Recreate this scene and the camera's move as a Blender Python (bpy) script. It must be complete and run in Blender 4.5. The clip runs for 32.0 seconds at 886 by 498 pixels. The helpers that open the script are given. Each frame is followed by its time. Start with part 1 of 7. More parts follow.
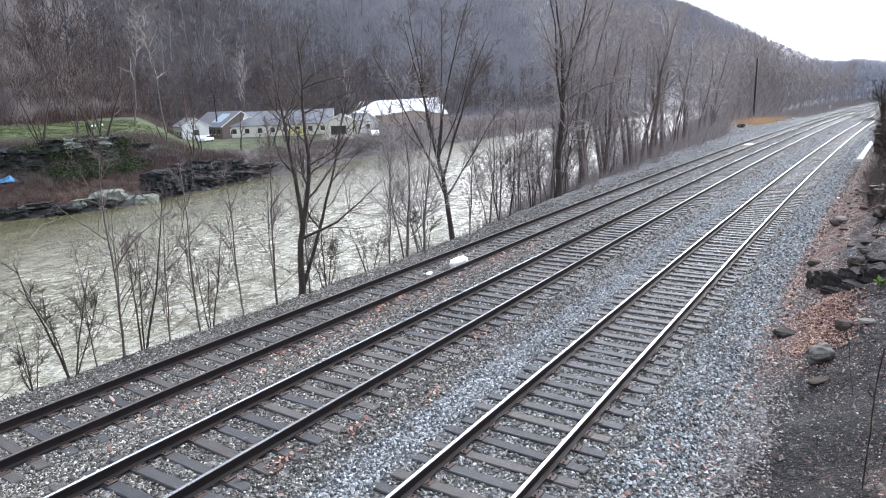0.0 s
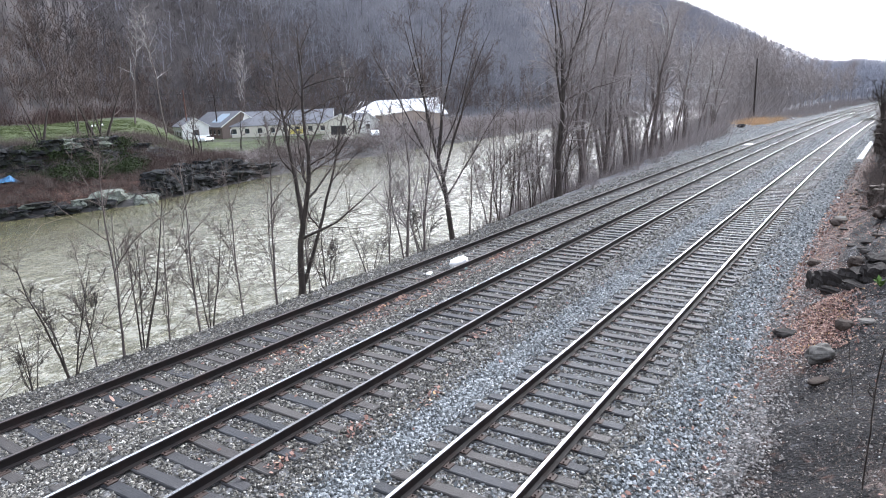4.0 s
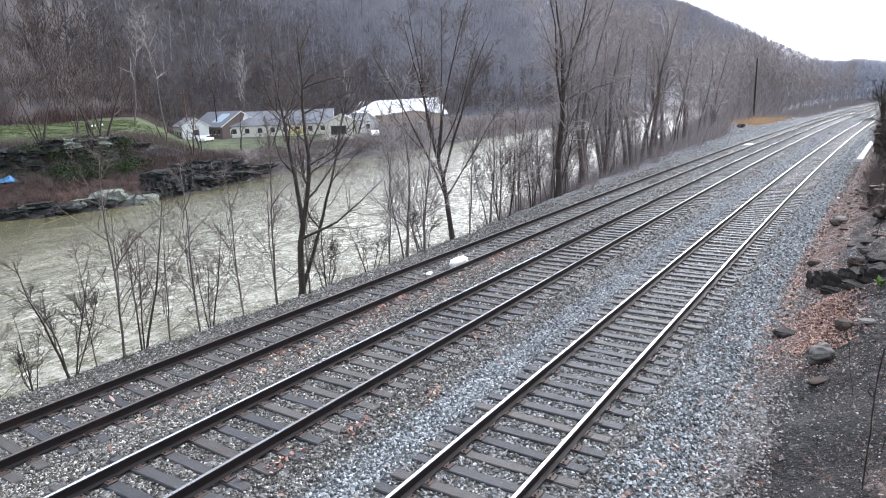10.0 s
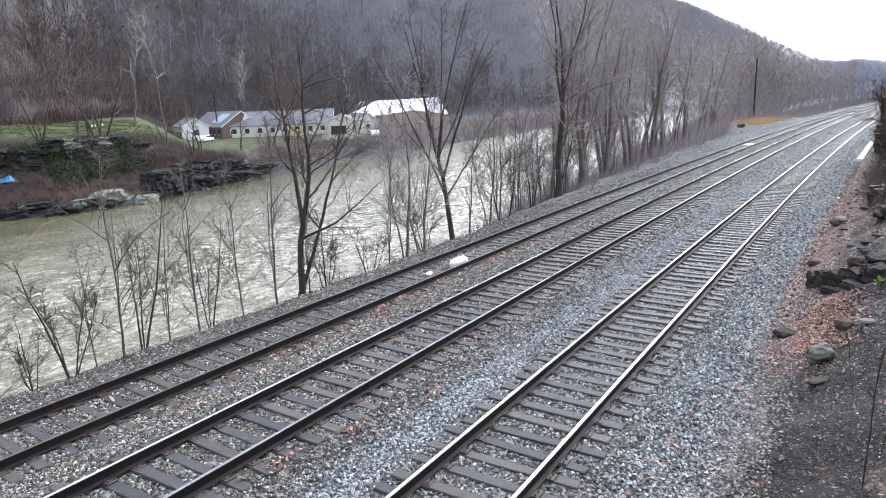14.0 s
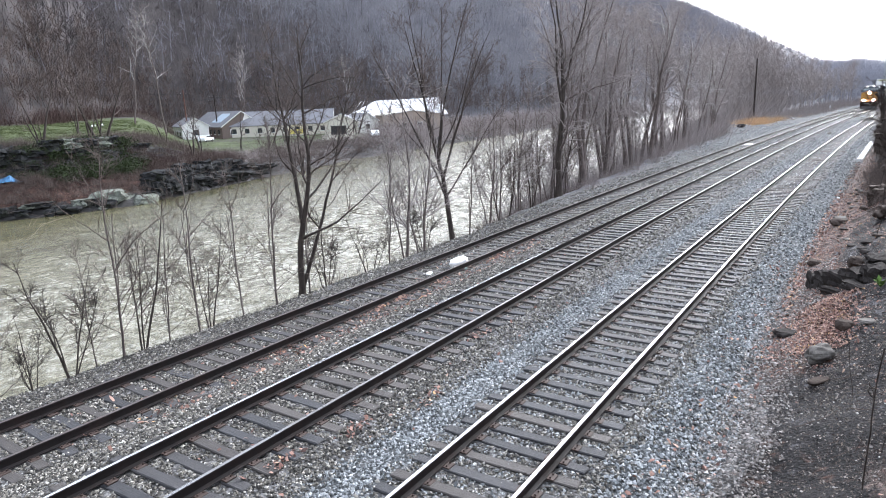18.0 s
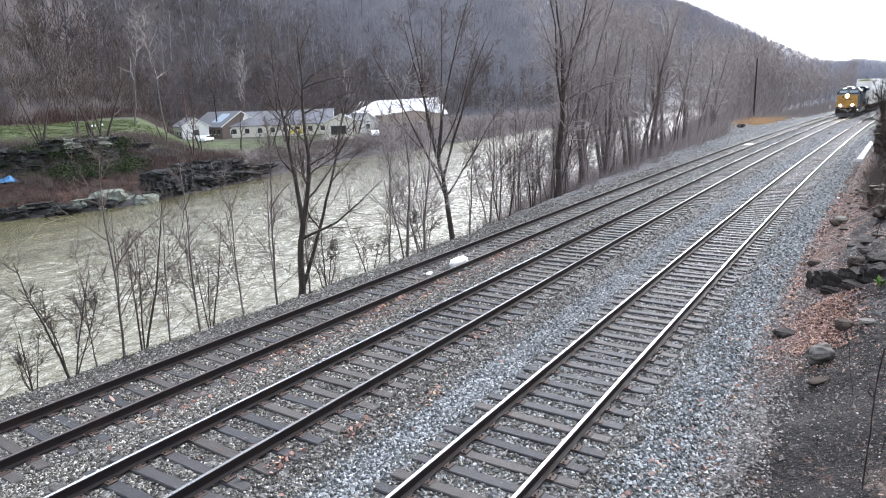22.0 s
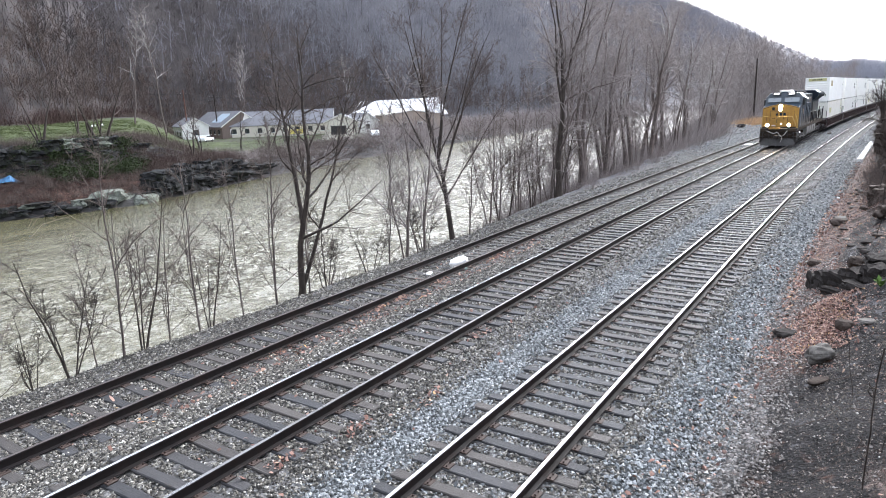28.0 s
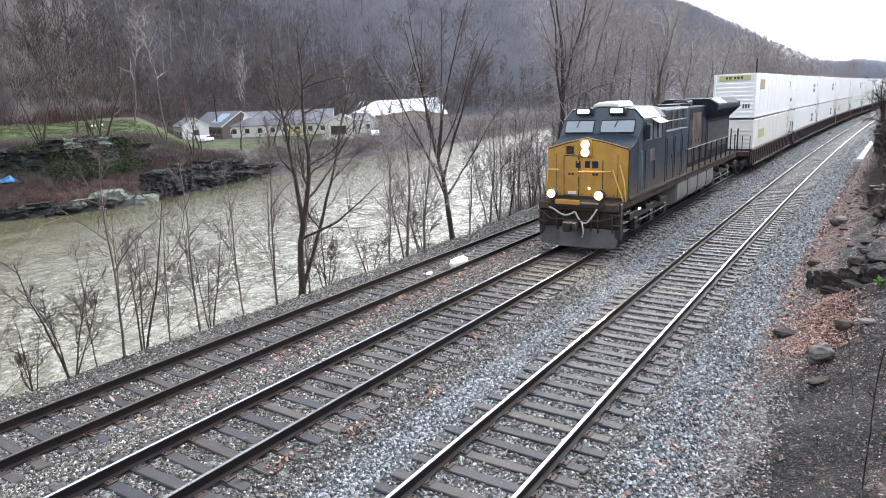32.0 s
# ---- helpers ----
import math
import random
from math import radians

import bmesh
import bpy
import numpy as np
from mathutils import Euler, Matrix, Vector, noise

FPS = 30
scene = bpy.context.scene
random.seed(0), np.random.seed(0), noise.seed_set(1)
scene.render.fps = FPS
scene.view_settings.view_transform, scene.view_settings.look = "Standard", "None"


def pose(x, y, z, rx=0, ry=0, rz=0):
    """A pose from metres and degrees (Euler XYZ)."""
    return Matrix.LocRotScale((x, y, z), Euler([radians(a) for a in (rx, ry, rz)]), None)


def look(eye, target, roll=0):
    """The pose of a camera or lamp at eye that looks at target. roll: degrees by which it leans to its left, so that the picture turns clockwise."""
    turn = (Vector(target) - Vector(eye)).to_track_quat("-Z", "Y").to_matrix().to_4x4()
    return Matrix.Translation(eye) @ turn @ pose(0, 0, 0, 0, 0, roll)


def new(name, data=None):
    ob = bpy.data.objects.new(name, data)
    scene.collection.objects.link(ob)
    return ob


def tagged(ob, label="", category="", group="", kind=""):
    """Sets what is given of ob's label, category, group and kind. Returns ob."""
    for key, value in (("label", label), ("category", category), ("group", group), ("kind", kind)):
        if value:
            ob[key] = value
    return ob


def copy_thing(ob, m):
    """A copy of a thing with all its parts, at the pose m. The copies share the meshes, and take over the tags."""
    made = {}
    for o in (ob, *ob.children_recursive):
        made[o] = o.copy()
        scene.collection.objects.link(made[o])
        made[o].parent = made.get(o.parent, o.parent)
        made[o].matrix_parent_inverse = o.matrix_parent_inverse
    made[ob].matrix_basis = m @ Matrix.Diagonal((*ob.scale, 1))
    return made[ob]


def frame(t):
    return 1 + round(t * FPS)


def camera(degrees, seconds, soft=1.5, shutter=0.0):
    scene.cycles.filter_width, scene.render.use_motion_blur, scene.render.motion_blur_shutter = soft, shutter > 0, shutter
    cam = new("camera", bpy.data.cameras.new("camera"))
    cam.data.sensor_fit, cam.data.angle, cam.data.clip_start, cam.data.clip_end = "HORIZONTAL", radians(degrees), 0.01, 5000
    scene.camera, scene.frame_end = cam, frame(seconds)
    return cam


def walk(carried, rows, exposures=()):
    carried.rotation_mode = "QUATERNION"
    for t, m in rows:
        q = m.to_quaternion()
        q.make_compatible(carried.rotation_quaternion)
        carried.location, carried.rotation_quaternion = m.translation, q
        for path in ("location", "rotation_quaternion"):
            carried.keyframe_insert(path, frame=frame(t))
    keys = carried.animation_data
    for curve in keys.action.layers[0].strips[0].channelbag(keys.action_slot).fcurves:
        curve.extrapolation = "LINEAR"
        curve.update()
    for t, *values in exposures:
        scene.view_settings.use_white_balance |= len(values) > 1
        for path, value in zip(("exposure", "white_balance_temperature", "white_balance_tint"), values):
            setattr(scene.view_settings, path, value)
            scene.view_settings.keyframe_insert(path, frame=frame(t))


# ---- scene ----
SECONDS = 32.0
EYE = Vector((0.0, 0.0, 5.33))
AIM = Vector((-0.54292, 0.80977, -0.22250))
cam = camera(68.63, SECONDS, soft=0.97)
VIEW = look(EYE, EYE + AIM * 20, -2.276)
walk(cam, [(0.0, VIEW), (SECONDS, VIEW)], [(0.0, 1.49, 5900, 11), (12.0, 1.49, 5930, 11), (24.0, 1.5, 6030, 11), (SECONDS, 1.5, 6060, 11)])

# ---- daylight: an overcast winter sky ----
SUN_UP, SUN_TURN = 33.0, 4.0
world = bpy.data.worlds.new("overcast_sky")
scene.world = world
world.use_nodes = True
wn, wl = world.node_tree.nodes, world.node_tree.links
wn.clear()
w_out, w_bg = wn.new("ShaderNodeOutputWorld"), wn.new("ShaderNodeBackground")
w_sky, w_hue, w_mix = wn.new("ShaderNodeTexSky"), wn.new("ShaderNodeHueSaturation"), wn.new("ShaderNodeMixRGB")
w_sky.sky_type, w_sky.sun_disc = "NISHITA", False
w_sky.sun_elevation, w_sky.sun_rotation = radians(SUN_UP), radians(SUN_TURN)
w_sky.air_density, w_sky.dust_density, w_sky.ozone_density = 1.0, 4.0, 1.0
w_hue.inputs["Saturation"].default_value = 0.28
w_mix.inputs[0].default_value = 0.35
w_mix.inputs[2].default_value = (8.3, 8.8, 9.8, 1)
w_bg.inputs["Strength"].default_value = 0.145
wl.new(w_sky.outputs[0], w_hue.inputs["Color"])
wl.new(w_hue.outputs[0], w_mix.inputs[1])
wl.new(w_mix.outputs[0], w_bg.inputs["Color"])
wl.new(w_bg.outputs[0], w_out.inputs["Surface"])
sun = new("sun", bpy.data.lights.new("sun", "SUN"))
sun.data.energy, sun.data.angle, sun.data.color = 1.3, radians(28), (1.0, 0.97, 0.92)
st, su = radians(SUN_TURN), radians(SUN_UP)
sun.matrix_world = look((0, 0, 60), Vector((0, 0, 60)) - Vector((math.sin(st) * math.cos(su), math.cos(st) * math.cos(su), math.sin(su))))

# ---- the line of the railway: a wide right-hand curve; s runs along it, o to its right ----
KAPPA, X0 = 0.00047014, -4.4776
RAD = 1 / KAPPA
HALF = 0.7525
CENTRES = (0.0, -4.0925, -8.0313)
RAIL_TOP = (0.0, 0.107, -0.235)
WATER = -5.0


def tp(s, o, z=0.0):
    a = s * KAPPA
    return Vector((X0 + RAD - (RAD - o) * math.cos(a), (RAD - o) * math.sin(a), z))


def tp_np(s, o, z):
    a = s * KAPPA
    return np.stack([X0 + RAD - (RAD - o) * np.cos(a), (RAD - o) * np.sin(a), z + 0 * a], -1)


def on_track(s, o, z=0.0, turn=0.0):
    p = tp(s, o, z)
    return pose(p.x, p.y, p.z, 0, 0, math.degrees(-s * KAPPA) + turn)


# ---- materials ----
def material(name, base, rough=0.8, metal=0.0):
    m = bpy.data.materials.new(name)
    m.use_nodes = True
    b = m.node_tree.nodes["Principled BSDF"]
    b.inputs["Base Color"].default_value = (*base, 1)
    b.inputs["Roughness"].default_value = rough
    b.inputs["Metallic"].default_value = metal
    return m


class Shader:
    """Small helper to wire a node material."""

    def __init__(self, name, rough=0.8, metal=0.0, spec=0.5):
        self.m = bpy.data.materials.new(name)
        self.m.use_nodes = True
        self.t = self.m.node_tree
        self.b = self.t.nodes["Principled BSDF"]
        self.b.inputs["Roughness"].default_value = rough
        self.b.inputs["Metallic"].default_value = metal
        self.b.inputs["Specular IOR Level"].default_value = spec
        self.co = self.t.nodes.new("ShaderNodeTexCoord")
        self.map = {}

    def coord(self, stretch=(1, 1, 1), turn=0.0):
        key = (stretch, turn)
        if key not in self.map:
            n = self.t.nodes.new("ShaderNodeMapping")
            n.inputs["Scale"].default_value = stretch
            n.inputs["Rotation"].default_value = (0, 0, turn)
            self.t.links.new(self.co.outputs["Object"], n.inputs["Vector"])
            self.map[key] = n.outputs[0]
        return self.map[key]

    def noise(self, scale, detail=4.0, rough=0.6, stretch=(1, 1, 1), turn=0.0, distort=0.0):
        n = self.t.nodes.new("ShaderNodeTexNoise")
        n.inputs["Scale"].default_value, n.inputs["Detail"].default_value = scale, detail
        n.inputs["Roughness"].default_value, n.inputs["Distortion"].default_value = rough, distort
        self.t.links.new(self.coord(stretch, turn), n.inputs["Vector"])
        return n.outputs["Fac"]

    def voronoi(self, scale, out="Distance", stretch=(1, 1, 1)):
        n = self.t.nodes.new("ShaderNodeTexVoronoi")
        n.inputs["Scale"].default_value = scale
        self.t.links.new(self.coord(stretch), n.inputs["Vector"])
        return n.outputs[out]

    def ramp(self, fac, stops):
        n = self.t.nodes.new("ShaderNodeValToRGB")
        e = n.color_ramp.elements
        while len(e) < len(stops):
            e.new(0.5)
        for el, (at, c) in zip(e, stops):
            el.position = at
            el.color = (*c, 1) if len(c) == 3 else c
        self.t.links.new(fac, n.inputs[0])
        return n.outputs[0]

    def grey(self, fac, lo, hi, a=0.0, b=1.0):
        n = self.t.nodes.new("ShaderNodeMapRange")
        for i, v in enumerate((lo, hi, a, b)):
            n.inputs[1 + i].default_value = v
        self.t.links.new(fac, n.inputs[0])
        return n.outputs[0]

    def mix(self, fac, a, b, kind="MIX"):
        n = self.t.nodes.new("ShaderNodeMixRGB")
        n.blend_type = kind
        for i, v in enumerate((fac, a, b)):
            if isinstance(v, (int, float)):
                n.inputs[i].default_value = v if i == 0 else (v, v, v, 1)
            elif isinstance(v, tuple):
                n.inputs[i].default_value = (*v, 1)
            else:
                self.t.links.new(v, n.inputs[i])
        return n.outputs[0]

    def attr(self, name):
        n = self.t.nodes.new("ShaderNodeAttribute")
        n.attribute_name = name
        return n.outputs["Fac"]

    def island(self):
        return self.t.nodes.new("ShaderNodeNewGeometry").outputs["Random Per Island"]

    def each(self):
        return self.t.nodes.new("ShaderNodeObjectInfo").outputs["Random"]

    def color(self, c):
        self.t.links.new(c, self.b.inputs["Base Color"])
        return self

    def rough(self, r):
        self.t.links.new(r, self.b.inputs["Roughness"])
        return self

    def bump(self, height, strength=0.5, depth=0.02, normal=None):
        n = self.t.nodes.new("ShaderNodeBump")
        n.inputs["Strength"].default_value, n.inputs["Distance"].default_value = strength, depth
        self.t.links.new(height, n.inputs["Height"])
        if normal is not None:
            self.t.links.new(normal, n.inputs["Normal"])
        self.t.links.new(n.outputs[0], self.b.inputs["Normal"])
        return n.outputs[0]


def worn(name, base, dirt, rough=0.6, metal=0.0, scale=3.0, amount=0.5, fine=40.0, bump=0.15, spec=0.5):
    """Paint or bare surface with patches of dirt at two scales."""
    sh = Shader(name, rough, metal, spec)
    big = sh.grey(sh.noise(scale, 6, 0.65), 0.42, 0.68)
    small = sh.grey(sh.noise(fine, 3, 0.7), 0.35, 0.75)
    both = sh.mix(0.45, big, small)
    lim = sh.grey(both, 0.0, 1.0, 0.0, amount)
    sh.color(sh.mix(lim, base, dirt))
    sh.rough(sh.grey(both, 0, 1, rough * 0.85, min(1.0, rough * 1.25)))
    sh.bump(small, bump, 0.004)
    return sh.m


def stone_material(name, stops, rough=0.75):
    sh = Shader(name, rough)
    c = sh.ramp(sh.island(), stops)
    n = sh.noise(60, 3, 0.7)
    sh.color(sh.mix(sh.grey(n, 0.3, 0.7, 0.0, 0.35), c, (0.05, 0.048, 0.045)))
    sh.bump(n, 0.3, 0.006)
    return sh.m


def glow(name, tint, strength):
    m = material(name, (0.8, 0.8, 0.8), 0.3)
    b = m.node_tree.nodes["Principled BSDF"]
    b.inputs["Emission Color"].default_value = (*tint, 1)
    b.inputs["Emission Strength"].default_value = strength
    return m


def ground_material():
    sh = Shader("ground_cover", 0.9, 0, 0.25)
    fine, mid, big = sh.noise(55, 4, 0.75), sh.noise(5, 5, 0.65), sh.noise(0.35, 4, 0.6)
    cell = sh.voronoi(17)
    grain = sh.noise(9, 5, 0.8)
    gravel = sh.mix(sh.grey(cell, 0.1, 0.6), sh.ramp(sh.mix(0.5, fine, grain), [(0.38, (0.045, 0.043, 0.041)), (0.5, (0.17, 0.168, 0.168)), (0.62, (0.42, 0.42, 0.425))]), (0.03, 0.028, 0.027))
    gravel = sh.mix(sh.grey(mid, 0.5, 0.75, 0, 0.5), gravel, (0.1, 0.088, 0.075))
    gravel = sh.mix(sh.grey(sh.noise(2.2, 6, 0.85), 0.42, 0.62, 0, 0.75), gravel, sh.mix(sh.grey(grain, 0.4, 0.6), (0.06, 0.055, 0.05), (0.3, 0.295, 0.29)))
    dirt = sh.ramp(sh.mix(0.5, mid, sh.noise(16, 6, 0.85)), [(0.36, (0.005, 0.0045, 0.0052)), (0.54, (0.0145, 0.0128, 0.0132)), (0.72, (0.05, 0.041, 0.035))])
    litter = sh.ramp(sh.mix(0.45, sh.noise(14, 6, 0.85), mid), [(0.38, (0.012, 0.008, 0.007)), (0.5, (0.062, 0.034, 0.025)), (0.6, (0.19, 0.105, 0.078))])
    grass = sh.ramp(sh.mix(0.5, sh.noise(3, 6, 0.8), big), [(0.4, (0.024, 0.029, 0.012)), (0.5, (0.052, 0.068, 0.024)), (0.6, (0.09, 0.103, 0.045))])
    # woodland floor: pale bluish tone with haze in the colour, brown tone without it
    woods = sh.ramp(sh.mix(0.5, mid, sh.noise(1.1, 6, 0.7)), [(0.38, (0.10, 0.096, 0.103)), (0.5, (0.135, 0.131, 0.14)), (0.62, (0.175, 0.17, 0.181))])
    unhazed = sh.ramp(sh.mix(0.5, mid, sh.noise(0.5, 6, 0.75)), [(0.38, (0.03, 0.026, 0.026)), (0.5, (0.052, 0.045, 0.045)), (0.62, (0.085, 0.073, 0.072))])
    fresh = sh.mix(sh.grey(cell, 0.1, 0.6), sh.ramp(sh.mix(0.5, fine, grain), [(0.38, (0.10, 0.105, 0.108)), (0.5, (0.24, 0.25, 0.254)), (0.62, (0.42, 0.43, 0.43))]), (0.05, 0.052, 0.053))
    old_leaves = sh.ramp(sh.mix(0.5, sh.noise(20, 6, 0.85), sh.noise(2.5, 4, 0.7)), [(0.38, (0.02, 0.015, 0.0135)), (0.5, (0.075, 0.056, 0.048)), (0.6, (0.225, 0.168, 0.147))])
    rock = sh.ramp(sh.noise(0.9, 8, 0.7, (0.35, 0.35, 2.2)), [(0.38, (0.012, 0.0115, 0.0115)), (0.55, (0.045, 0.043, 0.042)), (0.7, (0.17, 0.17, 0.16))])
    edge = sh.grey(sh.noise(2.2, 6, 0.7), 0.3, 0.7, -0.32, 0.32)

    def mask(name, c, other):
        add = sh.t.nodes.new("ShaderNodeMath")
        sh.t.links.new(sh.attr(name), add.inputs[0])
        sh.t.links.new(edge, add.inputs[1])
        return sh.mix(sh.grey(add.outputs[0], 0.4, 0.6), c, other)

    c = mask("unhazed", woods, unhazed)
    c = mask("gravel", c, gravel)
    c = mask("fresh", c, fresh)
    c = mask("grass", c, grass)
    c = mask("rock", c, rock)
    c = mask("dirt", c, dirt)
    c = mask("litter", c, litter)
    c = mask("old_leaves", c, old_leaves)
    sh.color(c)
    sh.bump(sh.mix(0.6, cell, sh.noise(7, 6, 0.8)), 1.0, 0.06)
    return sh.m


def water_material():
    sh = Shader("muddy_river", 0.12, 0, 0.8)
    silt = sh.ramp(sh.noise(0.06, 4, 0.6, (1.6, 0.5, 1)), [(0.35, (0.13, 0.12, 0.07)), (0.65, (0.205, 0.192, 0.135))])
    bank_reflection_silt = sh.ramp(sh.noise(0.12, 5, 0.6, (1.6, 0.4, 1)), [(0.35, (0.066, 0.06, 0.027)), (0.65, (0.118, 0.108, 0.057))])
    # the water is calmer under the far bank; the bank's dark reflection is put into its colour
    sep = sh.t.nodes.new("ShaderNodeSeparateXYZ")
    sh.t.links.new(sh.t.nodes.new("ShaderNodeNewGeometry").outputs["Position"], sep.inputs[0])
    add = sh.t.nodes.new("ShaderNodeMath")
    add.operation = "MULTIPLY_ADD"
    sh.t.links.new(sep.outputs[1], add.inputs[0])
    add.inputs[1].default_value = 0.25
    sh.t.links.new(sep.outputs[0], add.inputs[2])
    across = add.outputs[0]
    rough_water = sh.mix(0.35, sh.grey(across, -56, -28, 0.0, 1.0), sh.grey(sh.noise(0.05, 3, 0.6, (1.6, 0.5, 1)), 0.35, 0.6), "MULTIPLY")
    silt = sh.mix(sh.grey(across, -58, -32, 0.0, 1.0), bank_reflection_silt, silt)
    # foam: pale sky glints on the ripples, put into the colour at two sizes
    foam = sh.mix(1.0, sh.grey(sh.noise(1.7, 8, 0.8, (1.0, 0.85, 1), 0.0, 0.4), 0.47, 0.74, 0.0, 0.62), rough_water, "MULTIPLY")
    broad_glints = sh.mix(1.0, sh.grey(sh.noise(0.6, 7, 0.75, (1.1, 0.8, 1), 0.0, 0.5), 0.44, 0.74, 0.0, 0.48), rough_water, "MULTIPLY")
    foam = sh.mix(1.0, foam, broad_glints, "SCREEN")
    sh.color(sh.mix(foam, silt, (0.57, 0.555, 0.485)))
    sh.rough(sh.grey(foam, 0, 0.8, 0.17, 0.55))
    wild = sh.grey(rough_water, 0.0, 1.0, 0.3, 1.0)
    swell = sh.mix(1.0, sh.noise(0.28, 4, 0.6, (1.1, 0.8, 1), 0.0, 0.5), wild, "MULTIPLY")
    chop = sh.mix(1.0, sh.noise(1.35, 6, 0.7, (1.1, 0.85, 1), 0.0, 0.35), wild, "MULTIPLY")
    first = sh.bump(swell, 1.0, 0.8)
    sh.bump(chop, 1.0, 0.32, first)
    return sh.m


def ledge_material(name, dark, light, moss):
    """Layered rock with moss and pale patches."""
    sh = Shader(name, 0.9, 0, 0.2)
    layers = sh.noise(1.1, 8, 0.75, (0.6, 0.6, 3.2))
    lumps = sh.noise(2.6, 7, 0.75)
    c = sh.ramp(sh.mix(0.5, layers, lumps), [(0.4, dark), (0.52, tuple((a + b) / 2.6 for a, b in zip(dark, light))), (0.64, light)])
    c = sh.mix(sh.grey(sh.noise(0.9, 5, 0.7), 0.5, 0.66, 0.0, 0.8), c, moss)
    sh.color(c)
    sh.bump(sh.mix(0.5, layers, lumps), 1.0, 0.22)
    return sh.m


def wood_material(name, dark, light, grain=(1.2, 14, 14)):
    sh = Shader(name, 0.72)
    g = sh.noise(3.0, 7, 0.7, grain)
    c = sh.ramp(g, [(0.3, dark), (0.7, light)])
    sh.color(sh.mix(0.5, c, sh.ramp(sh.each(), [(0.0, (0.018, 0.019, 0.023)), (0.35, (0.05, 0.052, 0.058)), (0.65, (0.062, 0.052, 0.045)), (1.0, (0.10, 0.085, 0.073))])))
    sh.bump(g, 0.8, 0.02)
    return sh.m


def bark_material(name, dark, light, stretch=(9, 9, 1.6)):
    sh = Shader(name, 0.9, 0, 0.2)
    g = sh.noise(1.6, 6, 0.7, stretch)
    sh.color(sh.ramp(g, [(0.34, dark), (0.68, light)]))
    sh.bump(g, 0.6, 0.02)
    return sh.m


M = {}
M["ground"] = ground_material()
M["water"] = water_material()
M["tie"] = wood_material("weathered_sleeper", (0.012, 0.0115, 0.0125), (0.06, 0.056, 0.056))
M["rail_side"] = worn("dark_rusted_rail", (0.010, 0.0085, 0.009), (0.034, 0.02, 0.016), 0.75, 0.0, 2.0, 0.6, 40, 0.15, 0.2)
M["rail_top"] = worn("polished_rail_head", (0.60, 0.60, 0.60), (0.40, 0.38, 0.36), 0.2, 1.0, 2.0, 0.4, 60, 0.05)
M["rail_grey"] = worn("half_bright_rail_head", (0.30, 0.295, 0.29), (0.16, 0.14, 0.13), 0.3, 0.9, 2.0, 0.5, 60, 0.05)
M["rail_dull"] = worn("dull_rail_head", (0.12, 0.10, 0.095), (0.09, 0.055, 0.042), 0.38, 0.6, 2.0, 0.7, 60, 0.05)
M["plate"] = worn("rusty_tie_plate", (0.04, 0.026, 0.021), (0.09, 0.05, 0.035), 0.75)
M["stone"] = stone_material("ballast_stone", [(0.0, (0.018, 0.016, 0.014)), (0.4, (0.078, 0.07, 0.058)), (0.75, (0.20, 0.183, 0.152)), (0.93, (0.42, 0.395, 0.345)), (1.0, (0.64, 0.61, 0.555))])
M["fresh"] = stone_material("fresh_limestone_ballast", [(0.0, (0.03, 0.032, 0.033)), (0.35, (0.145, 0.155, 0.16)), (0.7, (0.34, 0.36, 0.367)), (0.93, (0.5, 0.515, 0.515)), (1.0, (0.68, 0.68, 0.665))])
M["grit"] = stone_material("brown_bank_grit", [(0.0, (0.05, 0.043, 0.038)), (0.4, (0.18, 0.158, 0.142)), (0.75, (0.34, 0.305, 0.28)), (0.93, (0.50, 0.46, 0.43)), (1.0, (0.66, 0.63, 0.6))])
M["chip"] = stone_material("bark_chip", [(0.0, (0.02, 0.017, 0.016)), (0.45, (0.07, 0.055, 0.046)), (0.8, (0.16, 0.125, 0.10)), (0.95, (0.30, 0.25, 0.215)), (1.0, (0.45, 0.4, 0.36))], 0.9)
M["leaf"] = stone_material("fallen_leaf", [(0.0, (0.06, 0.028, 0.022)), (0.35, (0.185, 0.088, 0.066)), (0.75, (0.34, 0.19, 0.145)), (0.93, (0.5, 0.33, 0.25)), (1.0, (0.5, 0.3, 0.1))], 0.8)
M["rock"] = worn("grey_boulder", (0.16, 0.148, 0.134), (0.06, 0.053, 0.047), 0.95, 0, 6, 0.85, 30, 0.8, 0.1)
M["rock_dark"] = worn("dark_wet_rock", (0.048, 0.042, 0.039), (0.013, 0.012, 0.011), 0.95, 0, 5, 0.9, 25, 0.9, 0.06)
M["rock_pale"] = ledge_material("pale_lichen_rock", (0.07, 0.072, 0.062), (0.33, 0.355, 0.30), (0.2, 0.22, 0.17))
M["rock_brown"] = worn("brown_grey_rock", (0.07, 0.055, 0.046), (0.025, 0.02, 0.018), 0.95, 0, 7, 0.85, 30, 0.8, 0.06)
M["ledge"] = ledge_material("mossy_ledge_rock", (0.009, 0.009, 0.010), (0.055, 0.056, 0.058), (0.017, 0.02, 0.011))
M["bark"] = bark_material("dark_bark", (0.02, 0.016, 0.014), (0.082, 0.066, 0.056))
M["twig"] = bark_material("brown_twig", (0.058, 0.045, 0.04), (0.175, 0.14, 0.122))
M["twig_brown"] = bark_material("warm_grey_twig", (0.17, 0.146, 0.138), (0.42, 0.37, 0.352))
M["bark_brown"] = bark_material("grey_brown_bark", (0.062, 0.05, 0.045), (0.21, 0.173, 0.157))
M["twig_grey"] = bark_material("grey_twig", (0.18, 0.157, 0.149), (0.40, 0.355, 0.338))
